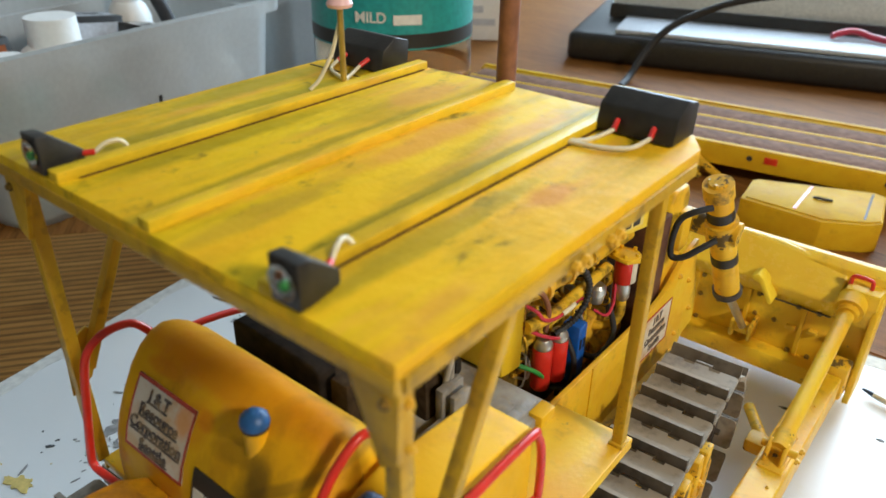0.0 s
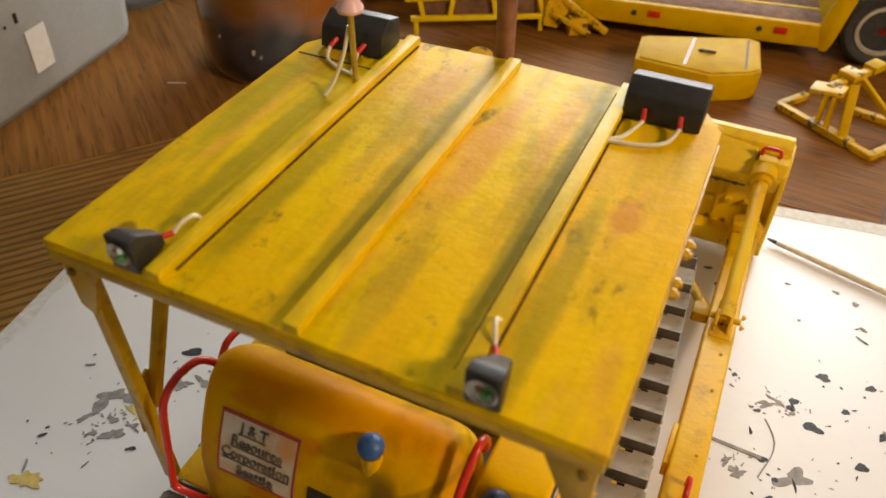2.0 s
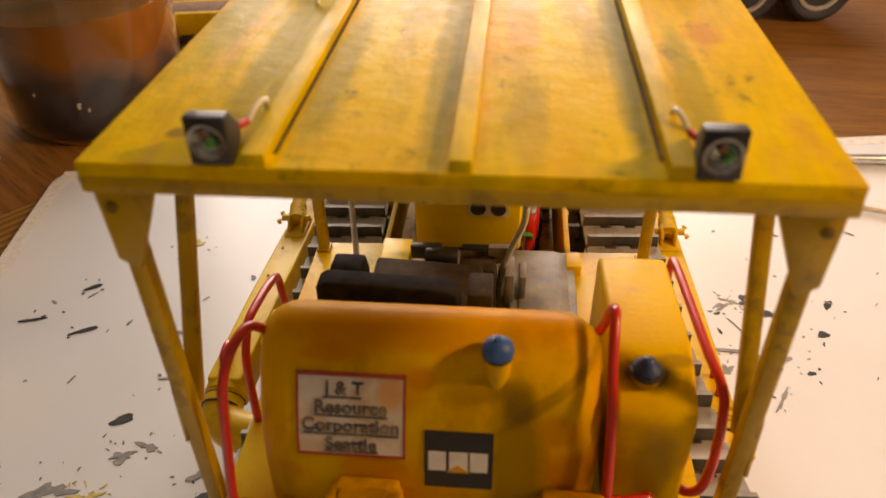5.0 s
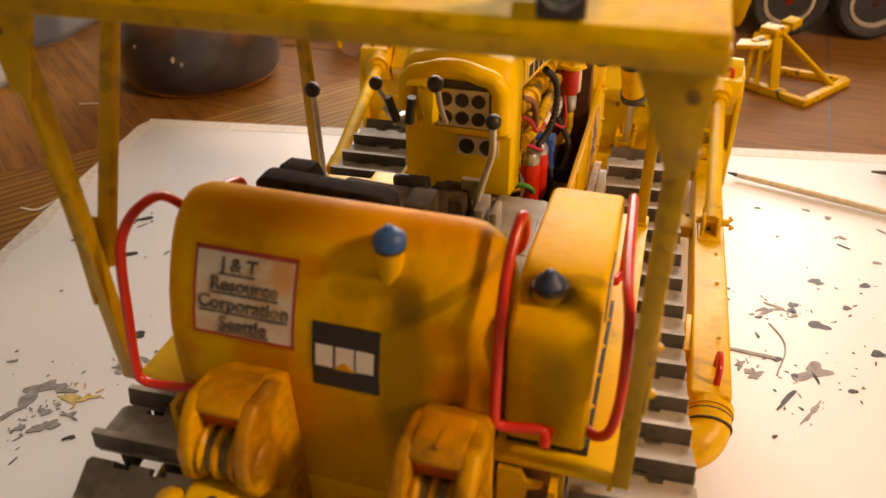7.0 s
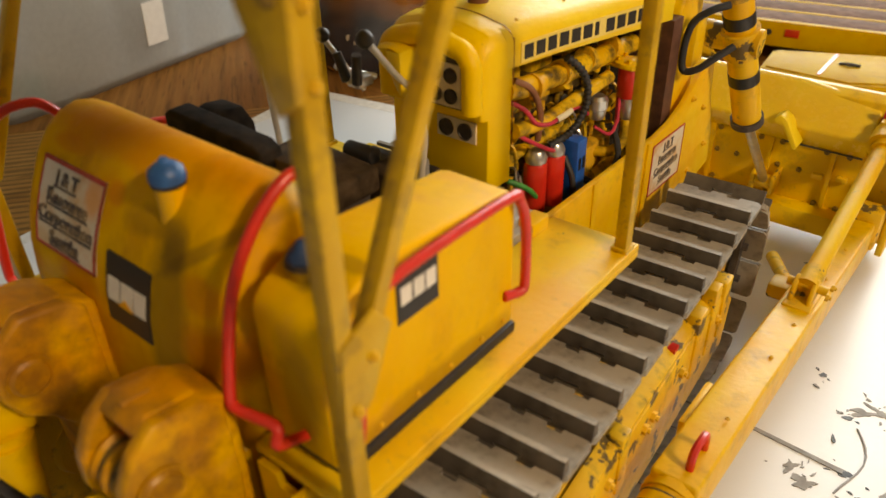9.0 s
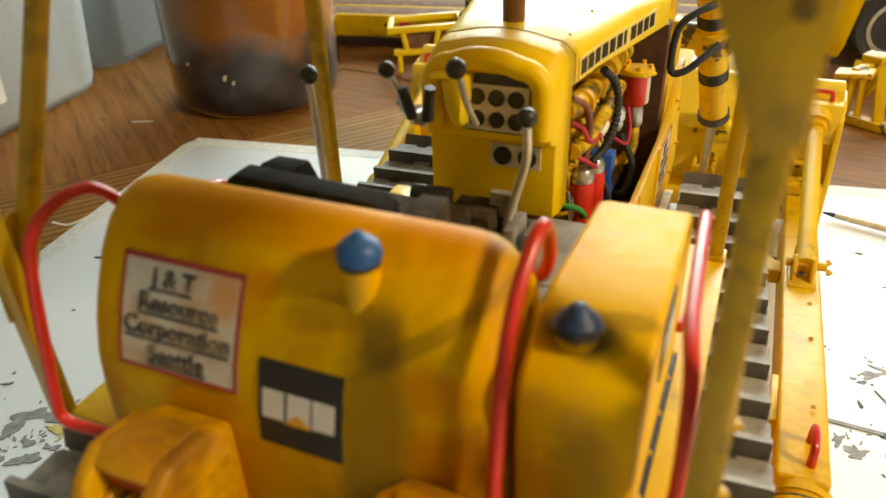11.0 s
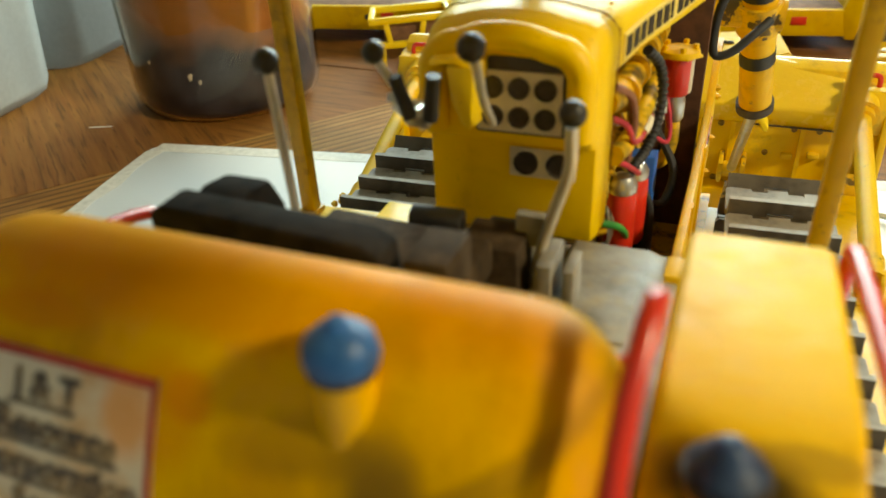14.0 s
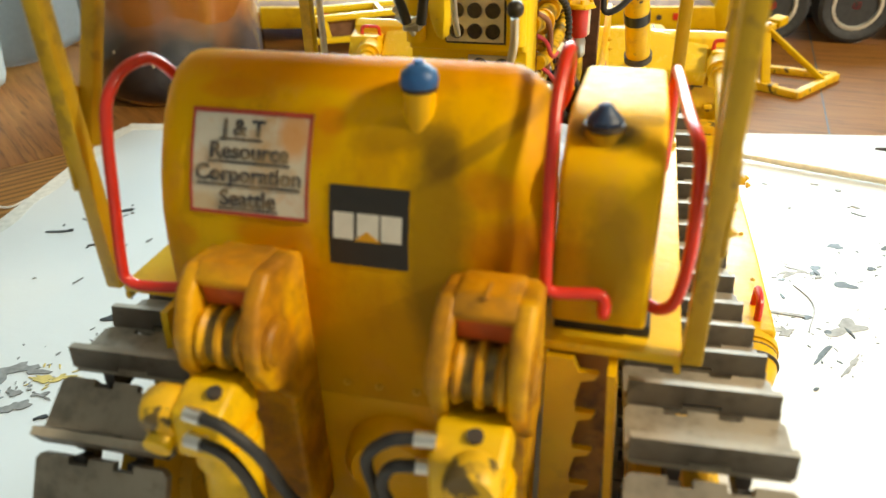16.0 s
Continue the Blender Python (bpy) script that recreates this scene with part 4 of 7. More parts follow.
    for k in range(2):
        z = 7.75 - 0.52 * k
        x = cx - 0.12 - 0.1 * k if s > 0 else cx - 0.45
        y = -2.6 if s > 0 else -2.3
        part("fitting", Geo().cyl((x, y, z), (x + s * 0.3, y - 0.06, z + 0.03), 0.115, n=12), STEEL, b, "bright steel hose fitting")
        pts = [(x + s * 0.28, y - 0.06, z + 0.03), (x + s * 0.65, y - 0.1, z - 0.05), (x + s * (1.05 - 0.2 * k), y, z - 0.6), (x + s * (1.15 - 0.3 * k), y + 0.45, z - 1.9), (x + s * 1.4, -1.6, z - 3.2), (x + s * 1.1, -1.2, z - 4.2)]
        part("hose", Geo().tube(pts, 0.095, 10), RUBBER, b, "black rubber hose")


build_clevis(-1.75, 1)
build_clevis(2.2, -1)
case = part("rear_case", Geo().box(-3.0, 0.2, 1.6, 2.5, 3.4, 7.4), TANK, dozer, "orange-yellow rear gear case", bev=0.2, seg=3)
part("cover", Geo().lathe((0.3, 0.1, 4.6), [(0.0, -0.5), (0.8, -0.42), (1.0, -0.2), (1.05, 0.2), (0.0, 0.2)], 28, "y"), TANK, case)
part("drawbar", Geo().prism([(-1.2, 2.0), (1.8, 2.0), (1.4, 3.2), (-0.8, 3.2)], "y", -1.4, 0.3), YEL, case, bev=0.1)
for x in (-0.6, 0.0, 0.7, 1.2):
    bolt(case, (x, 0.2, 6.3), (0, -1, 0), 0.7)


def build_step_column(s):
    """Grimy box between gear case and track, with a saw-toothed step plate and a plain outer plate."""
    def span(a, b):
        return min(s * a, s * b), max(s * a, s * b)
    x0, x1 = span(2.9, 4.0)
    box = part("step_column", Geo().box(x0, 0.75, 2.4, x1, 1.2, 7.35), STEP_GRIME, case, "brown grimy step recess")
    saw = [(2.9, 7.4), (3.35, 7.4)]
    for k in range(5):
        z = 7.25 - 0.85 * k
        saw += [(3.45, z - 0.1), (3.78, z - 0.1), (3.72, z - 0.22), (3.5, z - 0.3), (3.42, z - 0.75)]
    saw += [(3.4, 2.9), (2.9, 2.9)]
    part("toothed_plate", Geo().prism([(s * x, z) for x, z in saw], "y", 0.3, 0.42), YEL_WARM, box, "saw-toothed step plate")
    part("outer_plate", Geo().loft([[(s * (x - 0.07), y, z), (s * (x + 0.07), y, z), (s * (x + 0.07), y2, z), (s * (x - 0.07), y2, z)] for x, y, y2, z in ((4.2, -0.1, 1.2, 3.0), (3.98, 0.0, 1.2, 7.4))]), YEL_WARM, box)


for side in (1, -1):
    build_step_column(side)


# ---- tracks ----
def track_line():
    top = [(15.7, 5.67), (14.0, 5.52), (12.0, 5.48), (10.0, 5.5), (8.0, 5.5), (6.0, 5.52), (4.0, 5.68), (2.0, 6.1), (0.5, 6.34)]
    rear = [(2.6 * math.cos(radians(a)), 3.5 + 2.87 * math.sin(radians(a))) for a in range(98, 271, 9)]
    low = [(0.5 + k, 0.63) for k in range(1, 15)]
    front = [(15.7 + 2.45 * math.cos(radians(a)), 3.15 + 2.52 * math.sin(radians(a))) for a in range(-88, 88, 8)]
    return [Vector((0, y, z)) for y, z in top + rear + low + front]


def even_steps(pts, count):
    loop = pts + [pts[0]]
    acc = [0.0]
    for a, b in zip(loop, loop[1:]):
        acc.append(acc[-1] + (b - a).length)
    out = []
    for k in range(count):
        d = acc[-1] * k / count
        i = max(j for j in range(len(acc)) if acc[j] <= d)
        t = (d - acc[i]) / (acc[i + 1] - acc[i])
        out.append((loop[i].lerp(loop[i + 1], t), (loop[i + 1] - loop[i]).normalized()))
    return out, acc[-1] / count


def build_tracks():
    n = 39
    steps, pitch = even_steps(track_line(), n)
    h = pitch / 2
    r0, r1 = -h + 0.03, -h + 0.16
    g = Geo().prism([(-1.25, r0 + 0.1), (-1.15, r0), (-0.62, r0), (-0.62, r1), (-0.24, r1), (-0.24, r0), (0.24, r0), (0.24, r1), (0.62, r1), (0.62, r0), (1.15, r0), (1.25, r0 + 0.1), (1.25, h - 0.14), (1.15, h - 0.04), (-1.15, h - 0.04), (-1.25, h - 0.14)], "z", 0.1, 0.26)
    shoe = mesh_of("shoe", g, SHOE)
    cl = [(h - 0.3, 0.2), (h - 0.02, 0.2), (h - 0.05, 0.62), (h - 0.2, 0.62)]
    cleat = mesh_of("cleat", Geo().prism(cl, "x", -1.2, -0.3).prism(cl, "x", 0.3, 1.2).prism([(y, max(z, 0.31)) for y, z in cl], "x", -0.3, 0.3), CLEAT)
    cleat.materials.append(SHOE)  # paler shoe metal along the top
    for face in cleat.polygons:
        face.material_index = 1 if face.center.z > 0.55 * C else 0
    link = mesh_of("link", Geo().box(-0.62, -h + 0.05, -0.35, -0.4, h - 0.02, 0.1).box(0.4, -h + 0.05, -0.35, 0.62, h - 0.02, 0.1).cyl((-0.8, 0, -0.12), (0.8, 0, -0.12), 0.13, n=8), SOOT)
    for s in (-1, 1):
        # both tracks stand a little askew under the hull
        x, toe, hub = (5.0, -0.055, 9.0) if s > 0 else (-5.0, -0.043, 15.0)
        skew = Matrix(((1, toe, 0, -toe * hub), (0, 1, 0, 0), (0, 0, 1, 0), (0, 0, 0, 1)))
        yaw = Matrix.Rotation(-math.atan(toe), 4, "Z")
        t = part("track_frame", Geo().box(x - 0.75, 1.2, 1.5, x + 0.75, 14.6, 4.2).moved(skew), WORN, dozer, "worn yellow track roller frame", bev=0.1)
        for p, d in steps:
            y = d
            z = Vector((1, 0, 0)).cross(y)
            if z.dot(Vector((0, 0, p.z - 3.1)) + Vector((0, (p.y - 7.8) * 0.25, 0))) < 0:
                z = -z
            xx = y.cross(z)
            m = Matrix.Translation(Vector((x + toe * (p.y - hub), p.y, p.z)) * C) @ yaw @ Matrix((xx, y, z)).transposed().to_4x4()
            put("cleat", cleat, put("shoe", shoe, t, m), m)
            put("link", link, t, m)
        part("sprocket", Geo().lathe((x, 0.0, 3.5), [(0.0, -0.5), (0.7, -0.5), (0.8, -0.3), (1.9, -0.25), (2.1, -0.2), (2.1, 0.2), (1.9, 0.25), (0.8, 0.3), (0.7, 0.5), (0.0, 0.5)], 22, "x").moved(skew), WORN, t)
        part("idler", Geo().lathe((x, 15.7, 3.15), [(0.0, -0.45), (0.6, -0.45), (0.7, -0.2), (1.5, -0.18), (1.6, -0.34), (1.95, -0.34), (1.95, 0.34), (1.6, 0.34), (1.5, 0.18), (0.7, 0.2), (0.6, 0.45), (0.0, 0.45)], 30, "x").moved(skew), WORN, t, "worn yellow idler wheel")
        for k in range(6):
            part("roller", Geo().lathe((x, 2.9 + k * 2.05, 1.45), [(0.0, -0.7), (0.55, -0.7), (0.55, -0.45), (0.42, -0.4), (0.42, 0.4), (0.55, 0.45), (0.55, 0.7), (0.0, 0.7)], 16, "x").moved(skew), SOOT, t)
        o = x + s * 0.78
        gd = part("frame_guard", Geo().prism([(3.6, 1.4), (3.4, 3.8), (6.4, 4.0), (9.4, 4.1), (11.0, 4.2), (14.0, 4.1), (15.2, 3.3), (15.0, 1.6), (9.0, 1.2)], "x", min(o, o + s * 0.45), max(o, o + s * 0.45)).moved(skew), CHIPPED, t, "chipped yellow guard beside the track", bev=0.06)
        part("guard_rail", Geo().loft([[(o + s * a, y, z + dz) for a, dz in ((0.02, 0.1), (0.42, -0.1), (0.42, -0.25), (0.02, -0.05))] for y, z in ((4.0, 4.0), (8.0, 4.3), (11.2, 4.5), (14.4, 4.35))]).moved(skew), CHIPPED, gd, "badly chipped sloping rail", bev=0.02)
        for y0, y1, z1 in ((7.0, 7.5, 4.4), (11.7, 12.3, 4.75), (12.9, 13.4, 4.9), (13.9, 14.5, 4.55)):
            part("guard_lug", Geo().box(min(o + s * 0.1, o + s * 0.52), y0, 2.6, max(o + s * 0.1, o + s * 0.52), y1, z1).moved(skew), CHIPPED, gd, bev=0.06)
        for y in (4.2, 6.5, 8.5, 9.0, 10.9, 13.6):
            bolt(gd, skew @ Vector((o + s * 0.45, y, 3.5)), (s, 0, 0), 1.3)
            bolt(gd, skew @ Vector((o + s * 0.25, y + 0.4, 4.12)), (0, 0, 1), 1.1)
        part("red_tag", Geo().box(min(o, o + s * 0.35), 10.4, 4.2, max(o, o + s * 0.35), 10.7, 4.5).moved(skew), RED, gd)


build_tracks()


# ---- hood, cowl and engine ----
def hood_ring(y, top, low, half, cx=-0.38, r=0.42):
    pts = [(cx - half, y, low)]
    for k in range(6):
        a = radians(180 - 18 * k)
        pts.append((cx - half + r + r * math.cos(a), y, top - 0.16 - r + r * math.sin(a)))
    for f in (-0.6, -0.3, 0.0, 0.3, 0.6):
        pts.append((cx + f * (half - r), y, top - 0.16 * f * f))
    for k in range(6):
        a = radians(90 - 18 * k)
        pts.append((cx + half - r + r * math.cos(a), y, top - 0.16 - r + r * math.sin(a)))
    pts.append((cx + half, y, low))
    return pts


def build_hood():
    h = part("hood", Geo().loft([hood_ring(9.75, 12.06, 10.95, 1.6), hood_ring(11.5, 12.06, 10.92, 1.84), hood_ring(14.0, 12.04, 10.86, 2.35), hood_ring(16.2, 11.98, 10.8, 2.78)]), YEL_BRIGHT, dozer, "bright yellow engine hood", bev=0.03)
    part("stack_collar", Geo().lathe((-0.44, 10.85, 11.93), [(0.34, 0.0), (0.42, 0.05), (0.4, 0.1), (0.33, 0.08)], 24), SOOT, h)
    part("exhaust_pipe", Geo().lathe((-0.44, 10.85, 11.5), [(0.0, 0.0), (0.26, 0.0), (0.26, 6.8), (0.2, 6.8), (0.2, 6.2), (0.0, 6.2)], 22), RUSTY, h, "tall rusty brown exhaust pipe")
    def flank(y):
        return -0.38 + curve_at([(9.75, 1.6), (11.5, 1.84), (14.0, 2.35), (16.2, 2.78)], y)

    def flat_block(y0, y1, z0, z1, deep):
        return Geo().loft([[(flank(y) - 0.02, y, z0), (flank(y) + deep, y, z0), (flank(y) + deep, y, z1), (flank(y) - 0.02, y, z1)] for y in [y0] + [q for q in (11.5, 14.0) if y0 < q < y1] + [y1]])
    strip = part("name_strip", flat_block(10.2, 15.05, 11.02, 11.5, 0.03), YEL_PALE, h, "pale yellow name strip")
    for k in range(11):
        y = 10.3 + k * 0.425
        part("letter_block", flat_block(y, y + (0.14 if k == 6 else 0.31), 11.09, 11.43, 0.045), INK, strip, "plain black brand block")
    for y in (10.4, 12.5, 14.6, 15.9):
        bolt(h, (1.0, y, 11.93), (0.2, 0, 1), 0.4)
    # cowl behind the hood, with instrument panels
    ring = lambda y, top, half: hood_ring(y, top, 8.0, half, -0.38, 0.5)
    c = part("cowl", Geo().loft([ring(9.14, 11.9, 1.5), ring(9.35, 12.06, 1.56), ring(9.95, 12.1, 1.62)]), COWL, dozer, "warm yellow dashboard cowl", bev=0.03)
    part("visor", Geo().loft([hood_ring(8.86, 11.5, 9.99, 1.3, -0.38, 0.5), hood_ring(8.88, 11.66, 9.93, 1.42, -0.38, 0.55), hood_ring(8.96, 11.82, 9.9, 1.5, -0.38, 0.58), hood_ring(9.16, 11.98, 9.9, 1.54, -0.38, 0.55), hood_ring(9.4, 12.065, 9.9, 1.565, -0.38, 0.5)]), COWL, c, "swelling visor round the gauges", sharp=60)
    seam = [Vector(q) for q in hood_ring(9.98, 12.105, 9.0, 1.63, -0.38, 0.5)]
    part("cowl_seam", Geo().tube(seam, 0.014, 6, 2), STEP_GRIME, c, "dark joint between cowl and hood")
    part("visor_lip", Geo().tube([Vector(q) for q in hood_ring(8.82, 11.76, 10.12, 1.27, -0.38, 0.5)], 0.25, 14, 2), COWL, c, "rounded lip hooding the gauges", sharp=60)
    part("panel_bezel", Geo().prism([(-0.92, 10.08), (0.64, 10.08), (0.84, 10.2), (0.88, 10.95), (0.7, 11.3), (0.4, 11.42), (-0.6, 11.44), (-0.85, 11.36), (-0.92, 11.2)], "y", 8.82, 9.0), SOOT, c, "sooty black bezel", bev=0.06)
    p = part("gauge_panel", Geo().box(-0.86, 8.77, 10.16, 0.59, 8.84, 11.2), GAUGE_PLATE, c, "pale panel with six round gauges")
    for x in (-0.58, -0.13, 0.32):
        for z in (10.43, 10.93):
            gauge(p, x, 8.77, z, 0.185)
    q = part("gauge_panel", Geo().box(-0.38, 9.08, 9.2, 0.8, 9.15, 9.74), GAUGE_PLATE, c, "pale panel with two round gauges")
    for x in (-0.08, 0.5):
        gauge(q, x, 9.08, 9.47, 0.22)
    # control bracket and levers at the dash
    part("lever_bracket", Geo().loft([[(-1.5, 8.25, 11.38), (-1.52, 8.35, 11.46), (-1.5, 9.06, 11.46), (-1.48, 9.06, 11.3)], [(-1.05, 8.2, 11.45), (-1.05, 8.3, 11.52), (-1.0, 9.06, 11.52), (-1.0, 9.06, 11.3)], [(-0.72, 8.2, 11.36), (-0.7, 8.3, 11.42), (-0.66, 9.06, 11.42), (-0.7, 9.06, 11.2)]]), YEL_BRIGHT, c, "bent yellow bracket lip", bev=0.03)
    part("lever_bracket", Geo().loft([[(-1.2, 8.22, 11.4), (-0.72, 8.2, 11.4), (-0.66, 9.05, 11.4), (-1.15, 9.05, 11.4)], [(-1.14, 8.26, 10.85), (-0.76, 8.24, 10.8), (-0.68, 9.05, 10.8), (-1.08, 9.05, 10.85)], [(-1.0, 8.34, 10.4), (-0.84, 8.3, 10.28), (-0.74, 9.05, 10.3), (-0.92, 9.05, 10.4)]]), YEL_BRIGHT, c, "folded yellow control bracket", bev=0.04)


def gauge(parent, x, y, z, r):
    part("gauge", Geo().lathe((x, y, z), [(0.0, -0.02), (r * 0.86, -0.02), (r * 0.9, -0.05), (r, -0.05), (r, 0.02), (0.0, 0.02)], 20, "y"), GAUGE, parent, "dark round gauge")


build_hood()


def lever(pts, knob, label, r=0.075, kr=0.19, mat=ALLOY, parent=None):
    lv = part("control_lever", Geo().tube(pts, r, 10, 4), mat, dozer, label)
    part("knob", Geo().ball(knob, kr), BLACK, lv, "black ball knob")
    return lv


lever([(-3.1, 6.4, 7.8), (-3.06, 6.25, 9.4), (-2.98, 6.02, 11.9)], (-2.98, 6.0, 12.05), "straight steel lever with black knob")
lever([(-0.5, 8.5, 10.4), (-0.38, 7.7, 11.1), (-0.16, 6.7, 12.1)], (-0.15, 6.55, 12.26), "slanted steel lever with black knob", kr=0.2)
lever([(0.55, 7.2, 7.9), (0.7, 7.1, 8.9), (0.98, 6.95, 9.9), (1.18, 6.75, 10.6), (1.22, 6.55, 11.3)], (1.24, 6.5, 11.5), "bent pale steel lever with black knob", r=0.09, kr=0.19)
lever([(-1.35, 7.6, 10.6), (-1.5, 7.3, 11.1), (-1.7, 6.82, 11.95)], (-1.71, 6.8, 12.02), "thin steel lever with black knob", r=0.065, kr=0.17)
lv = part("twin_lever", Geo().tube([(-1.35, 8.0, 10.8), (-1.5, 7.4, 11.05), (-1.58, 7.0, 11.3)], 0.08), STEEL, dozer, "twin chrome levers with black grips")
part("grip", Geo().cyl((-1.32, 7.05, 10.98), (-1.5, 6.98, 11.62), 0.12, 0.11, 12), BLACK, lv)
part("grip", Geo().cyl((-1.0, 7.05, 10.98), (-0.88, 6.98, 11.68), 0.12, 0.11, 12), BLACK, lv)
part("crossbar", Geo().tube([(-1.6, 7.2, 11.1), (-1.3, 7.1, 10.98), (-1.0, 7.2, 11.1)], 0.09), STEEL, lv)
part("clamp", Geo().box(-1.5, 7.2, 10.75, -1.1, 7.7, 11.0), STEEL, lv, bev=0.05)


def build_engine():
    e = part("engine_block", Geo().box(-1.5, 10.0, 4.6, 0.7, 16.2, 9.2), OILY_SHADED, dozer, "yellow diesel engine with hoses and wires", bev=0.12)
    for k in range(4):
        y = 10.3 + k * 1.55
        part("cylinder_head", Geo().box(-1.2, y, 9.1, 0.75, y + 1.3, 10.1), OILY_SHADED, e, bev=0.12)
        part("exhaust_port", Geo().cyl((0.6, y + 0.65, 9.6), (1.25, y + 0.65, 9.9), 0.24, n=12), ENGINE, e)
        part("valve_cover", Geo().box(-0.9, y + 0.1, 10.0, 0.5, y + 1.2, 10.5), ENGINE, e, bev=0.15)
    part("manifold", Geo().tube([(1.05, 9.95, 10.35), (1.2, 11.0, 10.25), (1.25, 13.5, 10.1), (1.25, 16.2, 9.95)], 0.27, 14), ENGINE, e)
    part("intake_pipe", Geo().tube([(1.3, 10.0, 9.35), (1.42, 11.2, 9.25), (1.5, 12.6, 9.4), (1.5, 14.4, 9.5)], 0.19, 12), ENGINE, e)
    for y in (10.8, 12.1, 13.4, 14.7):
        part("clamp", Geo().cyl((1.24, y, 10.22), (1.25, y + 0.16, 10.2), 0.34, n=16), WORN, e)
    part("oil_gallery", Geo().tube([(1.0, 10.0, 8.4), (1.05, 12.0, 8.5), (1.1, 14.2, 8.3), (1.0, 16.0, 8.3)], 0.14), ENGINE, e)
    for k in range(9):
        y = 10.2 + k * 0.68
        part("fuel_line", Geo().tube([(0.75, y, 8.9), (1.1, y + 0.1, 8.75), (1.15, y + 0.15, 8.2), (0.85, y + 0.2, 7.8)], 0.045, 6, 3), WORN if k % 2 else ENGINE, e)
        bolt(e, (0.7, y + 0.2, 7.2), (1, 0, 0), 1.2)
    part("pump_body", Geo().box(0.6, 12.6, 5.6, 1.3, 15.4, 7.4), WORN, e, bev=0.15)
    part("starter", Geo().cyl((1.1, 14.2, 6.2), (1.1, 16.2, 6.2), 0.45), ENGINE, e)
    for k in range(8):
        y = 10.25 + 0.72 * k
        part("injector", Geo().cyl((0.8, y, 9.15), (1.18, y + 0.06, 8.98), 0.1, n=8), STEEL if k % 3 == 1 else ENGINE, e)
        part("rocker_cap", Geo().box(0.72, y, 9.62, 1.05, y + 0.34, 9.86), ENGINE, e, bev=0.04)
        part("push_tube", Geo().cyl((0.86, y + 0.3, 7.2), (0.86, y + 0.3, 9.4), 0.07, n=8), ENGINE if k % 2 else WORN, e)
        part("flange", Geo().box(0.7, y + 0.05, 7.85, 0.98, y + 0.55, 8.12), ENGINE, e, bev=0.04)
    rng = random.Random(11)
    for k in range(22):
        y, z = 10.1 + 5.4 * rng.random(), 7.6 + 2.3 * rng.random()
        y2, z2 = y + rng.uniform(-0.9, 0.9), z + rng.uniform(-0.9, 0.5)
        part("fuel_line", Geo().tube([(0.8, y, z), (1.12 + 0.2 * rng.random(), (2 * y + y2) / 3, z + 0.1), (1.18 + 0.2 * rng.random(), (y + 2 * y2) / 3, z2), (0.8, y2, z2 - 0.2)], rng.choice((0.035, 0.045, 0.06)), 6, 3), rng.choice((ENGINE, ENGINE, RUBBER, WORN, STEEL)), e)
    # filters
    for y, x in ((10.95, 1.38), (11.65, 1.5)):
        f = part("oil_filter", Geo().lathe((x, y, 6.7), [(0.0, 0.0), (0.27, 0.0), (0.31, 0.08), (0.31, 1.4), (0.25, 1.5), (0.0, 1.5)], 18), RED, e, "red oil filter")
        part("filter_cap", Geo().lathe((x, y, 8.2), [(0.0, 0.0), (0.29, 0.0), (0.3, 0.14), (0.2, 0.32), (0.0, 0.38)], 14), STEEL, f, "steel cap")
    b = part("battery_box", Geo().box(1.22, 12.35, 6.1, 1.84, 12.85, 8.32), BLUE_BRIGHT, e, "bright blue filter housing", bev=0.05)
    part("slot", Geo().box(1.83, 12.42, 7.45, 1.855, 12.54, 7.8), INK, b)
    part("slot", Geo().box(1.83, 12.64, 7.45, 1.855, 12.76, 7.8), INK, b)
    part("dark_foot", Geo().box(1.2, 12.3, 5.4, 1.9, 12.95, 6.15), BLACK, b)
    cn = part("air_canister", Geo().lathe((1.86, 15.0, 8.8), [(0.0, 0.0), (0.28, 0.0), (0.34, 0.08), (0.34, 0.95), (0.0, 0.95)], 22), RED, e, "red canister with yellow cap")
    part("canister_side", Geo().prism([(2.06, 14.75), (2.22, 14.93), (2.23, 15.15), (2.14, 15.27), (1.96, 15.05)], "z", 8.87, 9.7), GAUGE_PLATE, cn, "pale paper sleeve")
    part("canister_cap", Geo().lathe((1.86, 15.0, 9.73), [(0.0, 0.0), (0.46, 0.0), (0.48, 0.05), (0.46, 0.13), (0.3, 0.18), (0.0, 0.2)], 22), YEL_WARM, cn)
    part("cap_flange", Geo().prism([(1.35, 14.65), (2.1, 14.55), (2.4, 14.95), (2.15, 15.4), (1.4, 15.35)], "z", 9.71, 9.78), YEL_WARM, cn, bev=0.02)
    for a in range(5):
        part("cap_knob", Geo().cyl((1.86 + 0.36 * math.cos(1.257 * a), 15.0 + 0.36 * math.sin(1.257 * a), 9.85), (1.86 + 0.36 * math.cos(1.257 * a), 15.0 + 0.36 * math.sin(1.257 * a), 9.99), 0.07, n=6), YEL_WARM, cn)
    part("silver_bowl", Geo().lathe((1.9, 15.0, 8.13), [(0.0, 0.0), (0.18, 0.02), (0.24, 0.12), (0.24, 0.5), (0.2, 0.68), (0.0, 0.68)], 16), STEEL, cn)
    part("silver_bowl", Geo().lathe((1.55, 13.8, 8.45), [(0.0, 0.0), (0.2, 0.02), (0.25, 0.15), (0.25, 0.3), (0.29, 0.34), (0.29, 0.6), (0.2, 0.7), (0.0, 0.7)], 16), STEEL, e)
    part("elbow", Geo().tube([(1.9, 15.0, 8.2), (1.92, 14.97, 7.6), (1.75, 14.7, 7.2), (1.15, 14.4, 7.1)], 0.17), ENGINE, e)
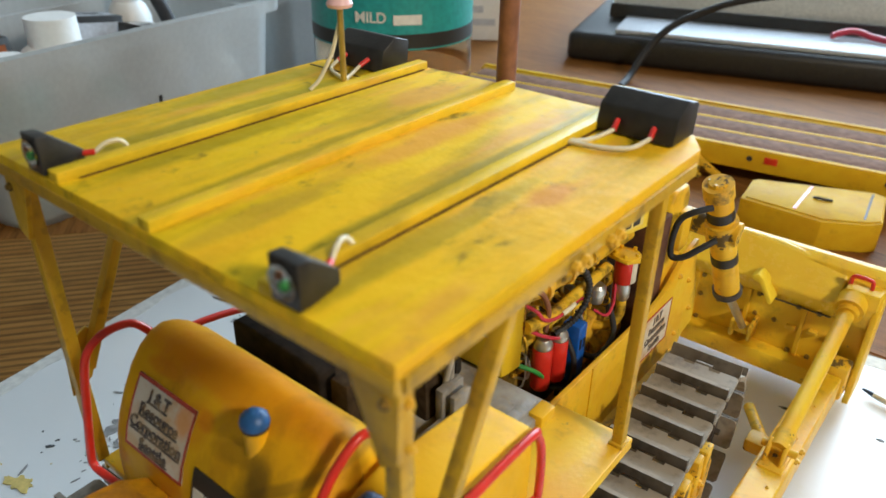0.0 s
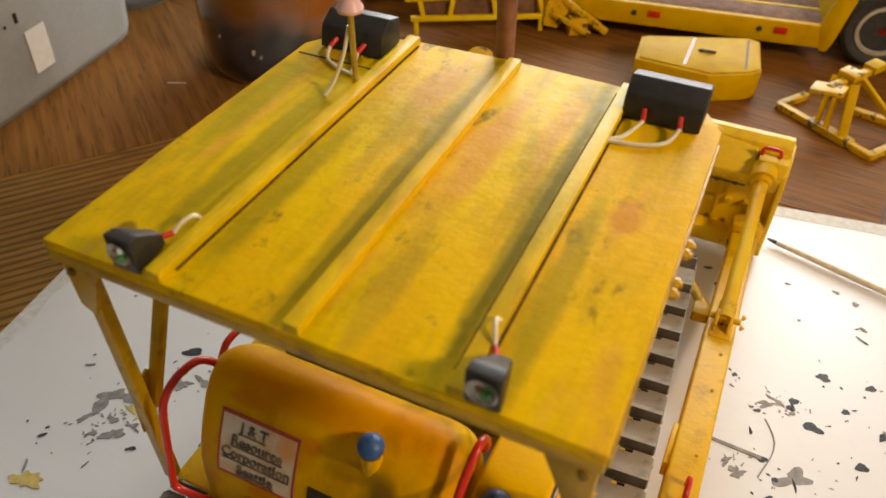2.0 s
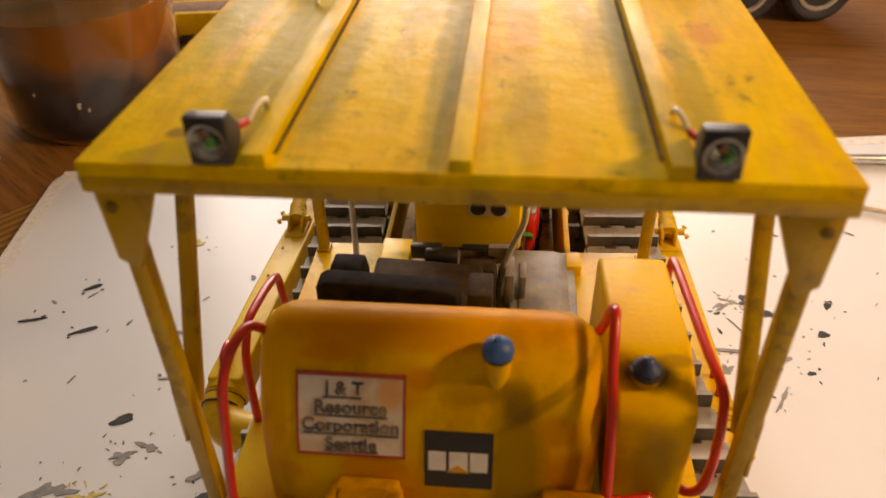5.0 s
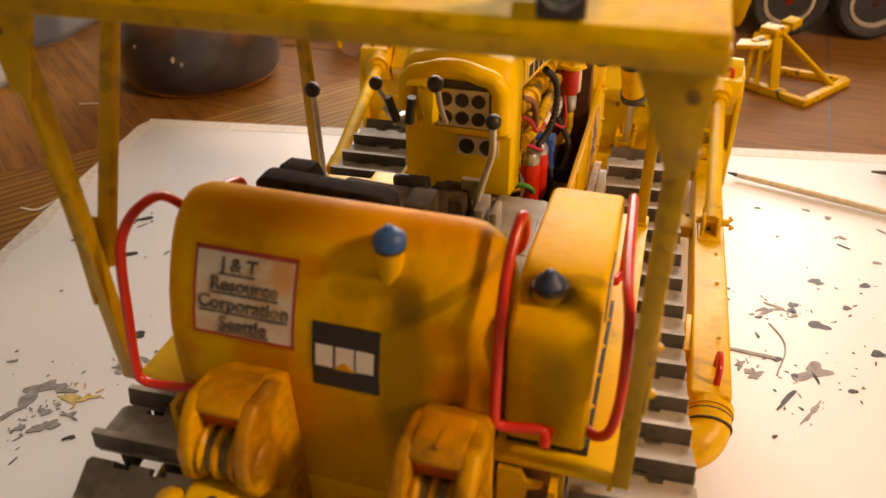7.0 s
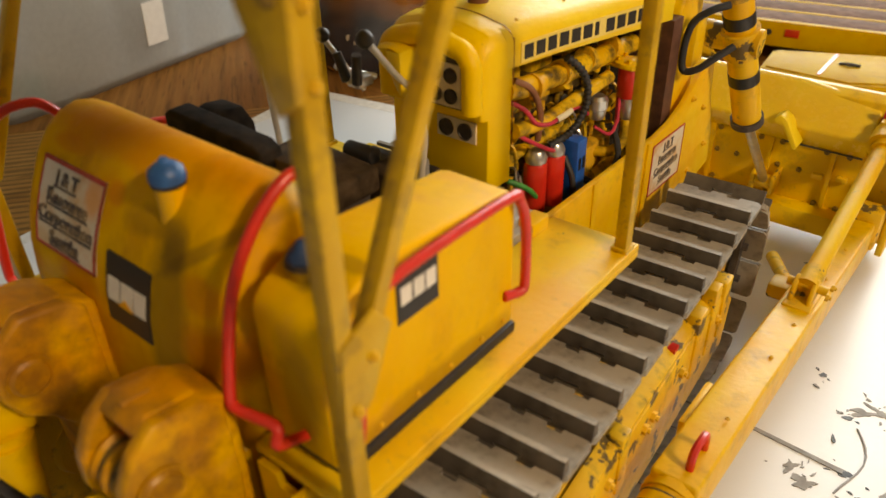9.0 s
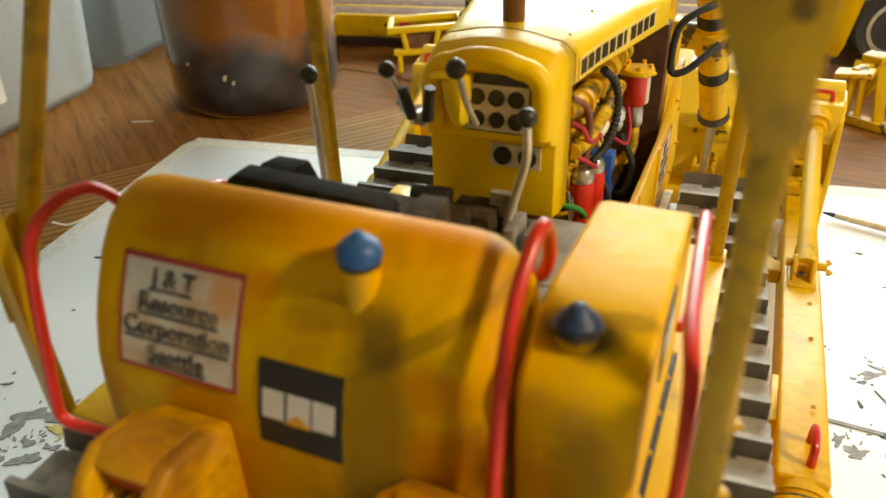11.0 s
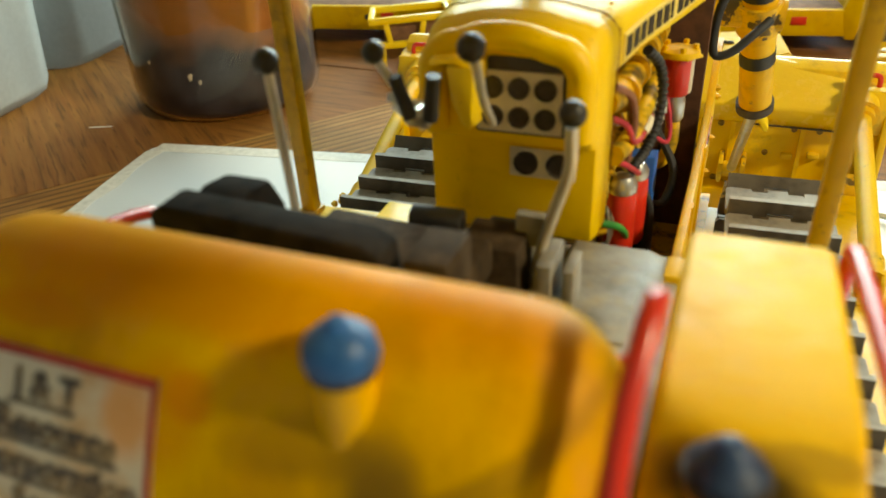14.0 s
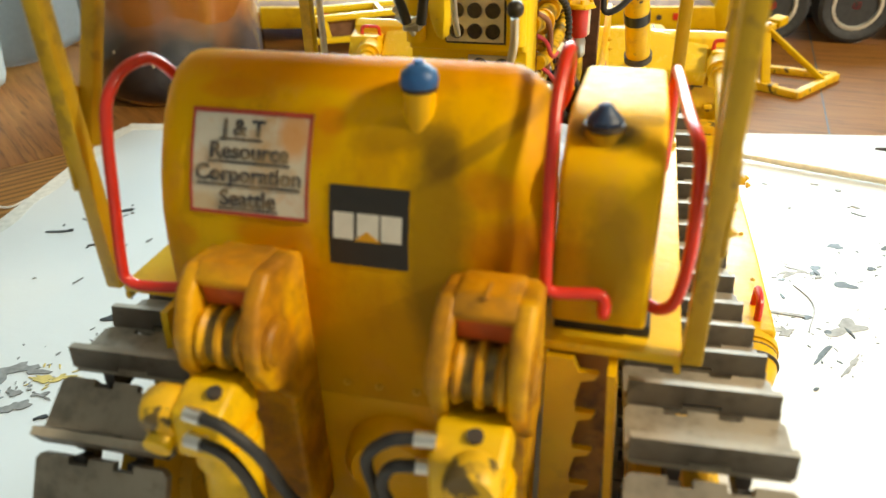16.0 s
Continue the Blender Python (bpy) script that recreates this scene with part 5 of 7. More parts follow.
    # hoses and wires
    for pts, r, m, lab in (
        ([(1.2, 10.1, 10.6), (1.45, 10.5, 10.3), (1.5, 10.85, 9.6), (1.4, 10.95, 8.8)], 0.085, RUSTY, "brown hose"),
        ([(1.15, 9.98, 10.1), (1.45, 10.25, 9.85), (1.55, 10.6, 9.42), (1.6, 11.2, 9.22), (1.66, 11.9, 9.3), (1.6, 12.6, 9.2), (1.62, 13.1, 8.85)], 0.06, WIRE_RED, "crimson wire"),
        ([(1.15, 9.98, 9.35), (1.5, 10.4, 9.0), (1.62, 11.1, 8.55), (1.6, 11.6, 8.3)], 0.06, WIRE_RED, "crimson wire"),
        ([(1.6, 13.6, 8.3), (1.9, 14.0, 8.0), (1.9, 14.4, 8.3), (1.7, 14.8, 8.9)], 0.05, WIRE_RED, "crimson wire"),
        ([(1.63, 11.45, 9.24), (1.67, 11.75, 9.27), (1.66, 12.1, 9.29)], 0.085, WIRE_WHITE, "cream wire sleeve"),
        ([(1.15, 9.98, 7.95), (1.45, 10.35, 7.7), (1.55, 10.7, 7.35), (1.5, 11.0, 7.0)], 0.075, WIRE_GREEN, "green wire"),
        ([(1.6, 12.9, 7.0), (2.0, 13.5, 6.7), (2.1, 14.3, 7.2), (1.6, 14.8, 7.9)], 0.1, RUBBER, "black hose"),
        ([(1.9, 14.4, 8.2), (1.6, 15.0, 8.8), (1.5, 15.6, 9.3)], 0.07, WIRE_RED, "crimson wire"),
        ([(1.0, 11.8, 6.0), (1.75, 12.1, 6.2), (1.85, 12.15, 7.2), (1.5, 12.2, 7.9)], 0.09, RUBBER, "black hose"),
    ):
        part("hose", Geo().tube(pts, r, 9), m, e, lab)
    run = [Vector(q) for q in ((1.5, 12.0, 10.7), (1.72, 12.4, 10.35), (1.8, 12.7, 9.8), (1.8, 12.7, 9.2), (1.72, 12.3, 8.75), (1.6, 11.9, 8.55), (1.5, 11.3, 8.5))]
    line = [a.lerp(b, k / 12) for a, b in zip(run, run[1:]) for k in range(12)] + [run[-1]]
    for _ in range(25):
        line = [line[0]] + [(a + b * 2 + c) / 4 for a, b, c in zip(line, line[1:], line[2:])] + [line[-1]]
    skin = []
    for k, q in enumerate(line):
        ahead = (line[min(k + 1, len(line) - 1)] - line[max(k - 1, 0)]).normalized()
        side = ahead.cross(Vector((1, 0, 0.2))).normalized()
        up = side.cross(ahead)
        skin.append([q + (side * math.cos(math.tau * i / 10) + up * math.sin(math.tau * i / 10)) * (0.088 if k % 3 else 0.118) for i in range(10)])
    ribbed = Geo().loft(skin)
    part("hose", ribbed, RUBBER, e, "black ribbed hose")
    return e


build_engine()


def build_front():
    r = part("radiator_guard", Geo().prism([(16.95, 4.2), (16.95, 10.9), (17.2, 11.4), (18.3, 11.35), (18.55, 10.9), (18.55, 4.2)], "x", -2.75, 2.35), YEL, dozer, "yellow radiator guard", bev=0.12, seg=3)
    part("radiator_core", Geo().box(-2.9, 16.3, 4.6, 2.42, 16.93, 10.75), CORE, r, "brown radiator core with shade in its colour")
    part("fan_shroud", Geo().box(-1.7, 15.9, 5.6, 1.1, 16.25, 10.2), SOOT, r)
    for s in (-1, 1):
        x = 2.62 if s > 0 else BX - 2.9
        pl = [(9.2, 5.4), (9.2, 6.2), (14.2, 6.3), (16.2, 8.2), (17.0, 9.3), (18.3, 9.6), (18.75, 8.6), (18.85, 7.2), (18.6, 5.4), (18.0, 3.4), (11.0, 3.4)] if s < 0 else [(9.2, 5.6), (9.2, 7.62), (12.0, 7.6), (15.4, 7.58), (16.4, 7.72), (17.2, 8.0), (18.4, 8.75), (19.3, 8.95), (19.5, 7.8), (20.2, 6.1), (20.3, 4.9), (19.4, 4.7), (18.0, 3.4), (11.0, 3.4)]
        sp = part("hull_side_plate", Geo().prism(pl, "x", x - 0.09, x + 0.09), YEL, dozer, "yellow hull side plate", bev=0.03)
        part("plate_strap", Geo().box(x + s * 0.08 - 0.05, 11.7, 5.0, x + s * 0.08 + 0.05, 11.95, 6.2 if s < 0 else 7.6), YEL, sp)
        if s > 0:
            part("plate_strap", Geo().box(x + 0.04, 14.85, 4.4, x + 0.16, 15.12, 7.57), YEL, sp, bev=0.03)
        if s > 0:
            st = part("side_sticker", Geo().box(x + 0.085, 15.35, 5.62, x + 0.105, 17.55, 7.3), DECAL, sp, "soiled white sticker with red border")
            corners = ((15.35, 5.62), (17.55, 5.62), (17.55, 7.3), (15.35, 7.3))
            for a, b in zip(corners, corners[1:] + corners[:1]):
                part("sticker_border", Geo().beam((x + 0.105, *a), (x + 0.105, *b), 0.05, 0.02, (1, 0, 0)), DECAL_RED, st)
            for words, z, w in (("J & T", 7.02, 0.62), ("Resource", 6.67, 1.25), ("Corporation", 6.31, 1.62), ("Seattle", 5.95, 0.95)):
                lettering("sticker_text", words, 0.33, WORN_INK, st, basis((x + 0.115, 16.45, z), (0, 1, 0), (0, 0, 1)))
                part("underline", Geo().beam((x + 0.11, 16.45 - w / 2, z - 0.15), (x + 0.11, 16.45 + w / 2, z - 0.15), 0.035, 0.015, (1, 0, 0)), WORN_INK, st)
        for y, z in ((11.4, 5.8), (17.9, 8.0), (18.9, 7.4), (19.5, 5.9), (18.4, 5.3)) if s > 0 else ((11.4, 5.8), (17.6, 8.9), (18.2, 7.2), (18.3, 6.2), (16.9, 8.4)):
            bolt(sp, (x + s * 0.09, y, z), (s, 0, 0), 0.9)
        # inside floor between hull plates and the engine
    part("belly_pan", Geo().box(BX - 3.4, 9.4, 4.2, BX + 3.4, 18.4, 4.6), WORN, dozer, "worn yellow belly pan")
    part("hull_wall", Geo().box(BX - 2.6, 1.0, 2.0, BX + 2.6, 18.0, 4.3), WORN, dozer)
    # lift cylinders
    for s in (-1, 1):
        x = BX + s * 4.1
        top, ring, foot = Vector((BX + s * 3.72, 18.35, 11.4)), Vector((BX + s * 4.24, 20.3, 6.65)), Vector((BX + s * 3.95, 25.35, 2.25))
        d = (ring - top).normalized()
        c = part("lift_cylinder", Geo().cyl(top, ring, 0.46, n=22), YEL, dozer, "yellow lift cylinder with black bands")
        for f0, f1, rr, mt in ((0.16, 0.24, 0.48, BLACK), (0.58, 0.66, 0.48, BLACK), (0.95, 1.0, 0.53, SOOT), (-0.05, 0.05, 0.52, WORN)):
            part("band", Geo().cyl(top.lerp(ring, f0), top.lerp(ring, f1), rr, n=22), mt, c)
        part("rod", Geo().cyl(ring, foot, 0.17, n=14), STEEL, c, "bright steel piston rod")
        part("rod_eye", Geo().cyl(foot + Vector((-0.3, 0, 0)), foot + Vector((0.3, 0, 0)), 0.3, n=14), CHIPPED, c)
        for k in (-0.4, 0.4):
            part("clevis_cheek", Geo().prism([(25.0, 1.8), (25.0, 2.6), (26.0, 2.8), (26.0, 1.8)], "x", foot.x + k - 0.09, foot.x + k + 0.09), CHIPPED, c, bev=0.05)
        yk = top.lerp(ring, 0.36)
        part("yoke", Geo().cyl(yk + Vector((-s * 1.35, -0.1, 0.1)), yk + Vector((s * 0.62, 0, 0)), 0.42, n=16), CHIPPED, c, "worn yellow trunnion yoke")
        part("yoke_ring", Geo().cyl(yk - d * 0.45, yk + d * 0.45, 0.58, n=20), CHIPPED, c)
        part("yoke_arm", Geo().box(yk.x - s * 1.9 if s > 0 else yk.x + 0.9, 17.7, 9.0, yk.x - 0.9 if s > 0 else yk.x + 1.9, 18.5, 10.5), YEL, c, bev=0.1)
        part("cylinder_head", Geo().cyl(top - d * 0.35, top, 0.3, 0.42, 14), CHIPPED, c)
        for k in range(4):
            a = math.pi / 2 * k
            part("tie_bolt", Geo().cyl(top + Vector((0.33 * math.cos(a), 0.33 * math.sin(a), 0.0)), top + Vector((0.33 * math.cos(a), 0.33 * math.sin(a), 0.28)), 0.09, n=6), CHIPPED, c)
        loop = [(3.5, 17.5, 11.1), (3.1, 17.2, 10.95), (2.65, 17.12, 10.55), (2.5, 17.1, 9.85), (2.55, 17.1, 9.15), (2.95, 17.15, 9.2), (3.4, 17.35, 9.6), (3.75, 17.7, 9.9)]
        part("hose", Geo().tube([(BX + s * (p - BX), q, r) for p, q, r in loop], 0.11, 10), RUBBER, c, "black rubber hose")


build_front()


# ---- blade and push arms ----
def build_blade():
    x0, x1 = BX - 9.8, BX + 8.75
    back = [(23.75, 0.5), (23.55, 1.6), (23.5, 3.2), (23.6, 5.15), (24.0, 5.3), (24.15, 6.75), (24.6, 7.0), (25.1, 6.9), (24.75, 5.2), (24.5, 3.2), (24.55, 1.6), (24.9, 0.35)]
    back = [(y + 2.4, z * 0.88) for y, z in back]
    b = part("blade", Geo().prism(back, "x", x0, x1), YEL, dozer, "yellow dozer blade with glossy top beam", bev=0.05)
    part("top_beam", Geo().loft([[(BX + d, y, z - dz * (z > 5.5)) for y, z in ((25.85, 3.95), (25.5, 4.75), (26.65, 6.2), (26.95, 6.28), (26.9, 3.95))] for d, dz in ((-8.2, 0.4), (-4.7, 0.0), (4.2, 0.0), (7.3, 0.4))]), GLOSS, b, "glossy bright yellow top beam", bev=0.12, seg=3)
    for u, v in ((-7.3, -4.6), (4.3, 7.2)):
        part("beam_joint", Geo().beam((BX + u, 25.66, 4.02), (BX + v, 25.72, 3.98), 0.06, 0.05), SOOT, b, "dark oily joint under the beam")
    part("lower_beam", Geo().box(x0 + 0.3, 25.1, 0.6, x1 - 0.3, 26.1, 1.5), YEL, b, bev=0.1)
    for s, wide in ((-1, 1.119), (1, 1.0)):
        xe = BX + s * wide * 8.75
        part("end_plate", Geo().prism([(25.3, 0.4), (25.3, 3.0), (25.6, 4.9), (26.2, 5.6), (27.4, 5.75), (27.4, 0.3)], "x", xe - 0.12, xe + 0.12), YEL, b, bev=0.04)
        part("corner_box", Geo().box(min(BX + s * wide * 7.42, xe), 25.6, 4.0, max(BX + s * wide * 7.42, xe), 27.0, 5.62), YEL, b, bev=0.06)
        part("lift_eye", Geo().tube([(BX + s * wide * 7.48, 26.1, 5.55), (BX + s * wide * 7.5, 26.1, 5.88), (BX + s * wide * 7.62, 26.1, 6.0), (BX + s * wide * 8.16, 26.1, 6.0), (BX + s * wide * 8.28, 26.1, 5.88), (BX + s * wide * 8.3, 26.1, 5.55)], 0.09, 8, 3), RED, b, "bent red lifting eye")
        part("tab", Geo().prism([(BX + s * wide * 3.9, 5.15), (BX + s * wide * 4.15, 5.3), (BX + s * wide * 4.4, 5.15), (BX + s * wide * 4.97, 4.2), (BX + s * wide * 4.92, 4.05), (BX + s * wide * 4.8, 4.07), (BX + s * wide * 4.28, 4.9), (BX + s * wide * 4.0, 4.95)], "y", 24.9, 25.7), YEL_BRIGHT, b, "bent yellow tab", bev=0.03)
        for k in range(3):
            part("stiffener", Geo().box(BX + s * wide * (1.4 + 2.4 * k) - 0.08, 25.75, 1.5, BX + s * wide * (1.4 + 2.4 * k) + 0.08, 26.0, 4.0), YEL, b)
        for k in range(9):
            for z in (1.9, 3.4, 4.6):
                if (k + int(z)) % 3:
                    bolt(b, (BX + s * wide * (0.8 + 0.85 * k), 25.92, z * 0.84), (0, -1, 0), 0.95, mesh=BOLT_DARK)
        for k in range(3):
            part("patch_block", Geo().box(BX + s * wide * (5.6 + 0.9 * k), 25.7, 2.7 + 0.1 * k, BX + s * wide * (5.6 + 0.9 * k) + 0.4, 26.0, 2.92 + 0.1 * k), CHIPPED, b, bev=0.05)
    return b


build_blade()


def build_arm(s):
    def X(d):
        return BX + s * d
    def span(a, b):
        return min(X(a), X(b)), max(X(a), X(b))
    a0, a1 = span(7.3, 8.45)
    g = Geo().loft([[(a0, 7.6, 2.1), (a1, 7.6, 2.1), (a1, 7.6, 3.4), (a0, 7.6, 3.4)], [(a0, 12, 1.75), (a1, 12, 1.75), (a1, 12, 3.15), (a0, 12, 3.15)],
                    [(a0, 18, 1.2), (a1, 18, 1.2), (a1, 18, 2.6), (a0, 18, 2.6)], [(a0, 25.3, 0.7), (a1, 25.3, 0.7), (a1, 25.3, 2.1), (a0, 25.3, 2.1)]])
    arm = part("push_arm", g, YEL_WARM, dozer, "long yellow push arm", bev=0.09, seg=3)
    part("elbow", Geo().tube([(X(7.9), 7.9, 2.7), (X(7.9), 7.35, 2.62), (X(7.82), 6.9, 2.5), (X(7.5), 6.5, 2.38), (X(6.9), 6.35, 2.3), (X(6.0), 6.35, 2.3)], 0.66, 20, 5), YEL_WARM, arm, "rounded trunnion elbow")
    part("elbow_band", Geo().cyl((X(7.9), 7.75, 2.7), (X(7.9), 7.5, 2.66), 0.71, n=24), YEL, arm)
    for k in (7.44, 7.06):
        part("joint_line", Geo().cyl((X(7.9), k, 2.63), (X(7.9), k - 0.04, 2.62), 0.675, n=24), SOOT, arm)
    part("red_eye", Geo().tube([(X(8.02), 8.1, 3.2), (X(8.02), 8.15, 3.75), (X(8.02), 8.35, 3.9), (X(8.02), 8.75, 3.9), (X(8.02), 8.9, 3.75), (X(8.02), 8.95, 3.2)], 0.1, 8, 3), RED, arm, "bent red handle")
    # clevis and tilt strut
    cb = part("strut_clevis", Geo().box(span(7.42, 8.3)[0], 16.5, 2.3, span(7.42, 8.3)[1], 18.0, 2.82), CHIPPED, arm, "chipped clevis block", bev=0.08)
    for d in (7.5, 8.05):
        c0, c1 = span(d, d + 0.15)
        part("cheek", Geo().prism([(16.75, 2.8), (17.75, 2.7), (17.65, 3.3), (17.35, 3.5), (16.95, 3.3)], "x", c0, c1), CHIPPED, cb, bev=0.06)
    part("clevis_pin", Geo().cyl((X(7.3), 17.3, 3.2), (X(8.5), 17.3, 3.2), 0.15, n=10), CHIPPED, cb)
    p, q = Vector((X(7.88), 17.3, 3.2)), Vector((X(7.82) if s > 0 else -9.2, 26.05, 5.1))
    st = part("tilt_strut", Geo().cyl(p, q, 0.3, n=18), YEL, arm, "straight yellow tilt strut")
    d = (q - p).normalized()
    part("strut_nut", Geo().cyl(q - d * 1.0, q - d * 0.1, 0.58, n=20), YEL, st)
    part("strut_collar", Geo().cyl(q - d * 1.3, q - d * 1.0, 0.42, n=20), YEL, st)
    part("strut_end", Geo().cyl(p - d * 0.1, p + d * 0.7, 0.36, n=14), CHIPPED, st)
    br = part("arm_brace", Geo().cyl((X(7.2), 18.5, 2.1), (X(6.0), 20.6, 1.8), 0.22, n=14), CHIPPED, arm, "short diagonal brace")
    part("brace_joint", Geo().box(min(X(6.6), X(7.3)), 18.0, 1.8, max(X(6.6), X(7.3)), 18.8, 2.35), CHIPPED, br, bev=0.1)
    for y, z in ((10.2, 3.32), (13.5, 3.02), (15.6, 2.82), (19.0, 2.55), (21.4, 2.45)):
        bolt(arm, (X(8.1), y, z), (0, 0, 1), 0.6)
    for y in (17.0, 17.6):
        bolt(arm, (X(8.5), y, 3.2), (s, 0, 0), 1.1)
    part("arm_step", Geo().box(min(X(7.12), X(7.3)), 9.6, 2.4, max(X(7.12), X(7.3)), 11.4, 3.15), YEL, arm, bev=0.03)
    part("front_knuckle", Geo().box(min(X(7.2), X(8.6)), 24.4, 1.0, max(X(7.2), X(8.6)), 25.4, 2.6), CHIPPED, arm, bev=0.12)


build_arm(1)
build_arm(-1)


# ---- table, board and room ----
TABLE = -0.4
BA = radians(8.4)
BU, BV = Vector((math.cos(BA), math.sin(BA), 0)), Vector((-math.sin(BA), math.cos(BA), 0))
BOARD_CORNER = Vector((-24.5, 25.6, 0))


def on_board(u, v, z=0.0):
    """u to the right along the far edge, v towards the near edge."""
    p = BOARD_CORNER + BU * u - BV * v
    return (p.x, p.y, z)


def panel(poly, z0, z1):
    return Geo().prism(poly, "z", z0, z1)


table = thing("table", (0, 20, TABLE), "oak-veneered tabletop with ribbed diagonal veneer strips", "table", kind="structure")
part("tabletop_core", panel([(-90, -60), (110, -60), (110, 130), (-90, 130)], -3.4, TABLE - 0.06), WOOD_C, table)
S0, SD = Vector((-28.0, 19.0, 0)), Vector((0.62, 0.785, 0))
SN = Vector((-SD.y, SD.x, 0))


def on_seam(a, b):
    p = S0 + SD * a + SN * b
    return (p.x, p.y)


part("veneer_strip", panel([on_seam(-60, 0), on_seam(22, 0), on_seam(22, -30), on_seam(-60, -30)], TABLE - 0.1, TABLE), WOOD_A, table, "ribbed oak veneer running to the corner")
part("veneer_strip", panel([on_seam(-60, 0.05), on_seam(11, 0.05), on_seam(7, 24), on_seam(-60, 24)], TABLE - 0.1, TABLE), WOOD_B, table, "oak veneer laid across the seam")
part("veneer_field", panel([(-90, 45.5), (-32, 41), (-18.5, 40.2), (-3, 31.5), (110, 31.5), (110, 130), (-90, 130)], TABLE - 0.1, TABLE - 0.005), WOOD_C, table, "smooth red-brown oak veneer")
part("veneer_field", panel([(-90, -60), (-70, -60), (-60, 0), (-40, 38), (-90, 45)], TABLE - 0.1, TABLE - 0.008), WOOD_C, table, "smooth red-brown oak veneer")
part("veneer_joint", panel([(14.1, 31.5), (14.2, 31.5), (24.2, 130), (24.1, 130)], TABLE - 0.02, TABLE + 0.003), SOOT, table)
for x, y in ((-85, -55), (105, -55), (105, 125), (-85, 125)):
    part("leg", Geo().box(x - 3, y - 3, -76, x + 3, y + 3, -3.4), WOOD_C, table)

board = solo("painting_board", Geo().prism([on_board(0.6, 0)[:2], on_board(60, 0)[:2], on_board(60, 62)[:2], on_board(0, 62)[:2], on_board(0, 0.6)[:2]], "z", TABLE, 0.0), BOARD,
             "white-painted board spattered with dried model paint on the table", "board", bev=0.08)
part("edge_strip", Geo().loft([[on_board(0.3, -0.02, -0.36), on_board(0.3, 0.9, -0.36), on_board(0.3, 0.9, 0.012), on_board(0.3, -0.02, 0.012)],
                               [on_board(59.5, -0.02, -0.36), on_board(59.5, 0.9, -0.36), on_board(59.5, 0.9, 0.012), on_board(59.5, -0.02, 0.012)]]), PAPER_EDGE, board, "bare tan edge strip")
part("edge_strip", Geo().loft([[on_board(u, v, z) for u, z in ((-0.02, -0.36), (0.75 + 0.12 * math.sin(v * 1.7), -0.36), (0.75 + 0.12 * math.sin(v * 1.7), 0.014), (-0.02, 0.014))] for v in [0.95 + 0.5 * k for k in range(120)]]), PAPER_EDGE, board, "bare pale edge strip with a ragged paint line")


def room():
    x0, x1, y0, y1, z0, z1 = -180, 220, -190, 200, -76, 165
    floor = tagged(part("floor", Geo().box(x0, y0, z0 - 10, x1, y1, z0), CARPET, None), "brown carpeted floor below the table", "floor", kind="structure")
    tagged(part("ceiling", Geo().box(x0, y0, z1, x1, y1, z1 + 10), CEIL, None), "plain white ceiling", "ceiling", kind="structure")
    tagged(part("wall_south", Geo().box(x0, y0 - 10, z0, x1, y0, z1), WALL, None), "plain beige wall", "wall", kind="structure")
    tagged(part("wall_west", Geo().box(x0 - 10, y0, z0, x0, y1, z1), WALL, None), "plain beige wall", "wall", kind="structure")
    tagged(part("wall_east", Geo().box(x1, y0, z0, x1 + 10, y1, z1), WALL, None), "plain beige wall", "wall", kind="structure")
    g = Geo().box(x0, y1, z0, -95, y1 + 10, z1).box(65, y1, z0, x1, y1 + 10, z1).box(-95, y1, z0, 65, y1 + 10, 12).box(-95, y1, 138, 65, y1 + 10, z1)
    tagged(part("wall_north", g, WALL, None), "plain beige wall with a window", "wall", kind="structure")
    w = thing("window_1", (-15, y1, 12), "white-framed window letting in daylight", "window", kind="structure")
    for b in ((-95, y1 + 2, 12, 65, y1 + 7, 16), (-95, y1 + 2, 134, 65, y1 + 7, 138), (-95, y1 + 2, 16, -91, y1 + 7, 134), (61, y1 + 2, 16, 65, y1 + 7, 134), (-17, y1 + 2, 16, -13, y1 + 7, 134)):
        part("window_frame", Geo().box(*b), WHITE_PLASTIC, w)
    lamp = thing("table_lamp", (100, -5, TABLE), "warm metal-shaded lamp standing on the table", "lamp")
    part("base", Geo().lathe((100, -5, TABLE), [(0.0, 0.0), (9.0, 0.0), (9.2, 0.6), (8.2, 1.6), (1.4, 2.2), (0.0, 2.2)], 32), BLACK, lamp)
    part("stem", Geo().tube([(100, -5, 1.5), (100.5, -5, 42), (99, -5, 64), (94, -4.5, 72)], 0.7, 12), STEEL, lamp)
    d = Vector((-0.84, 0.12, -0.61)).normalized()
    top = Vector((93, -4.4, 73))
    a = d.orthogonal().normalized()
    b = d.cross(a)
    rings = [[top + d * h + (a * math.cos(math.pi * k / 14) + b * math.sin(math.pi * k / 14)) * r for k in range(28)] for h, r in ((0, 2.0), (1.0, 4.5), (9.0, 9.5), (9.0, 9.2), (1.4, 4.1), (0.6, 1.5))]
    part("shade", Geo().loft(rings), BLACK, lamp, "black metal shade")
    part("bulb", Geo().ball(top + d * 4.6, 2.6), GLOW, lamp, "warm glowing bulb")


room()


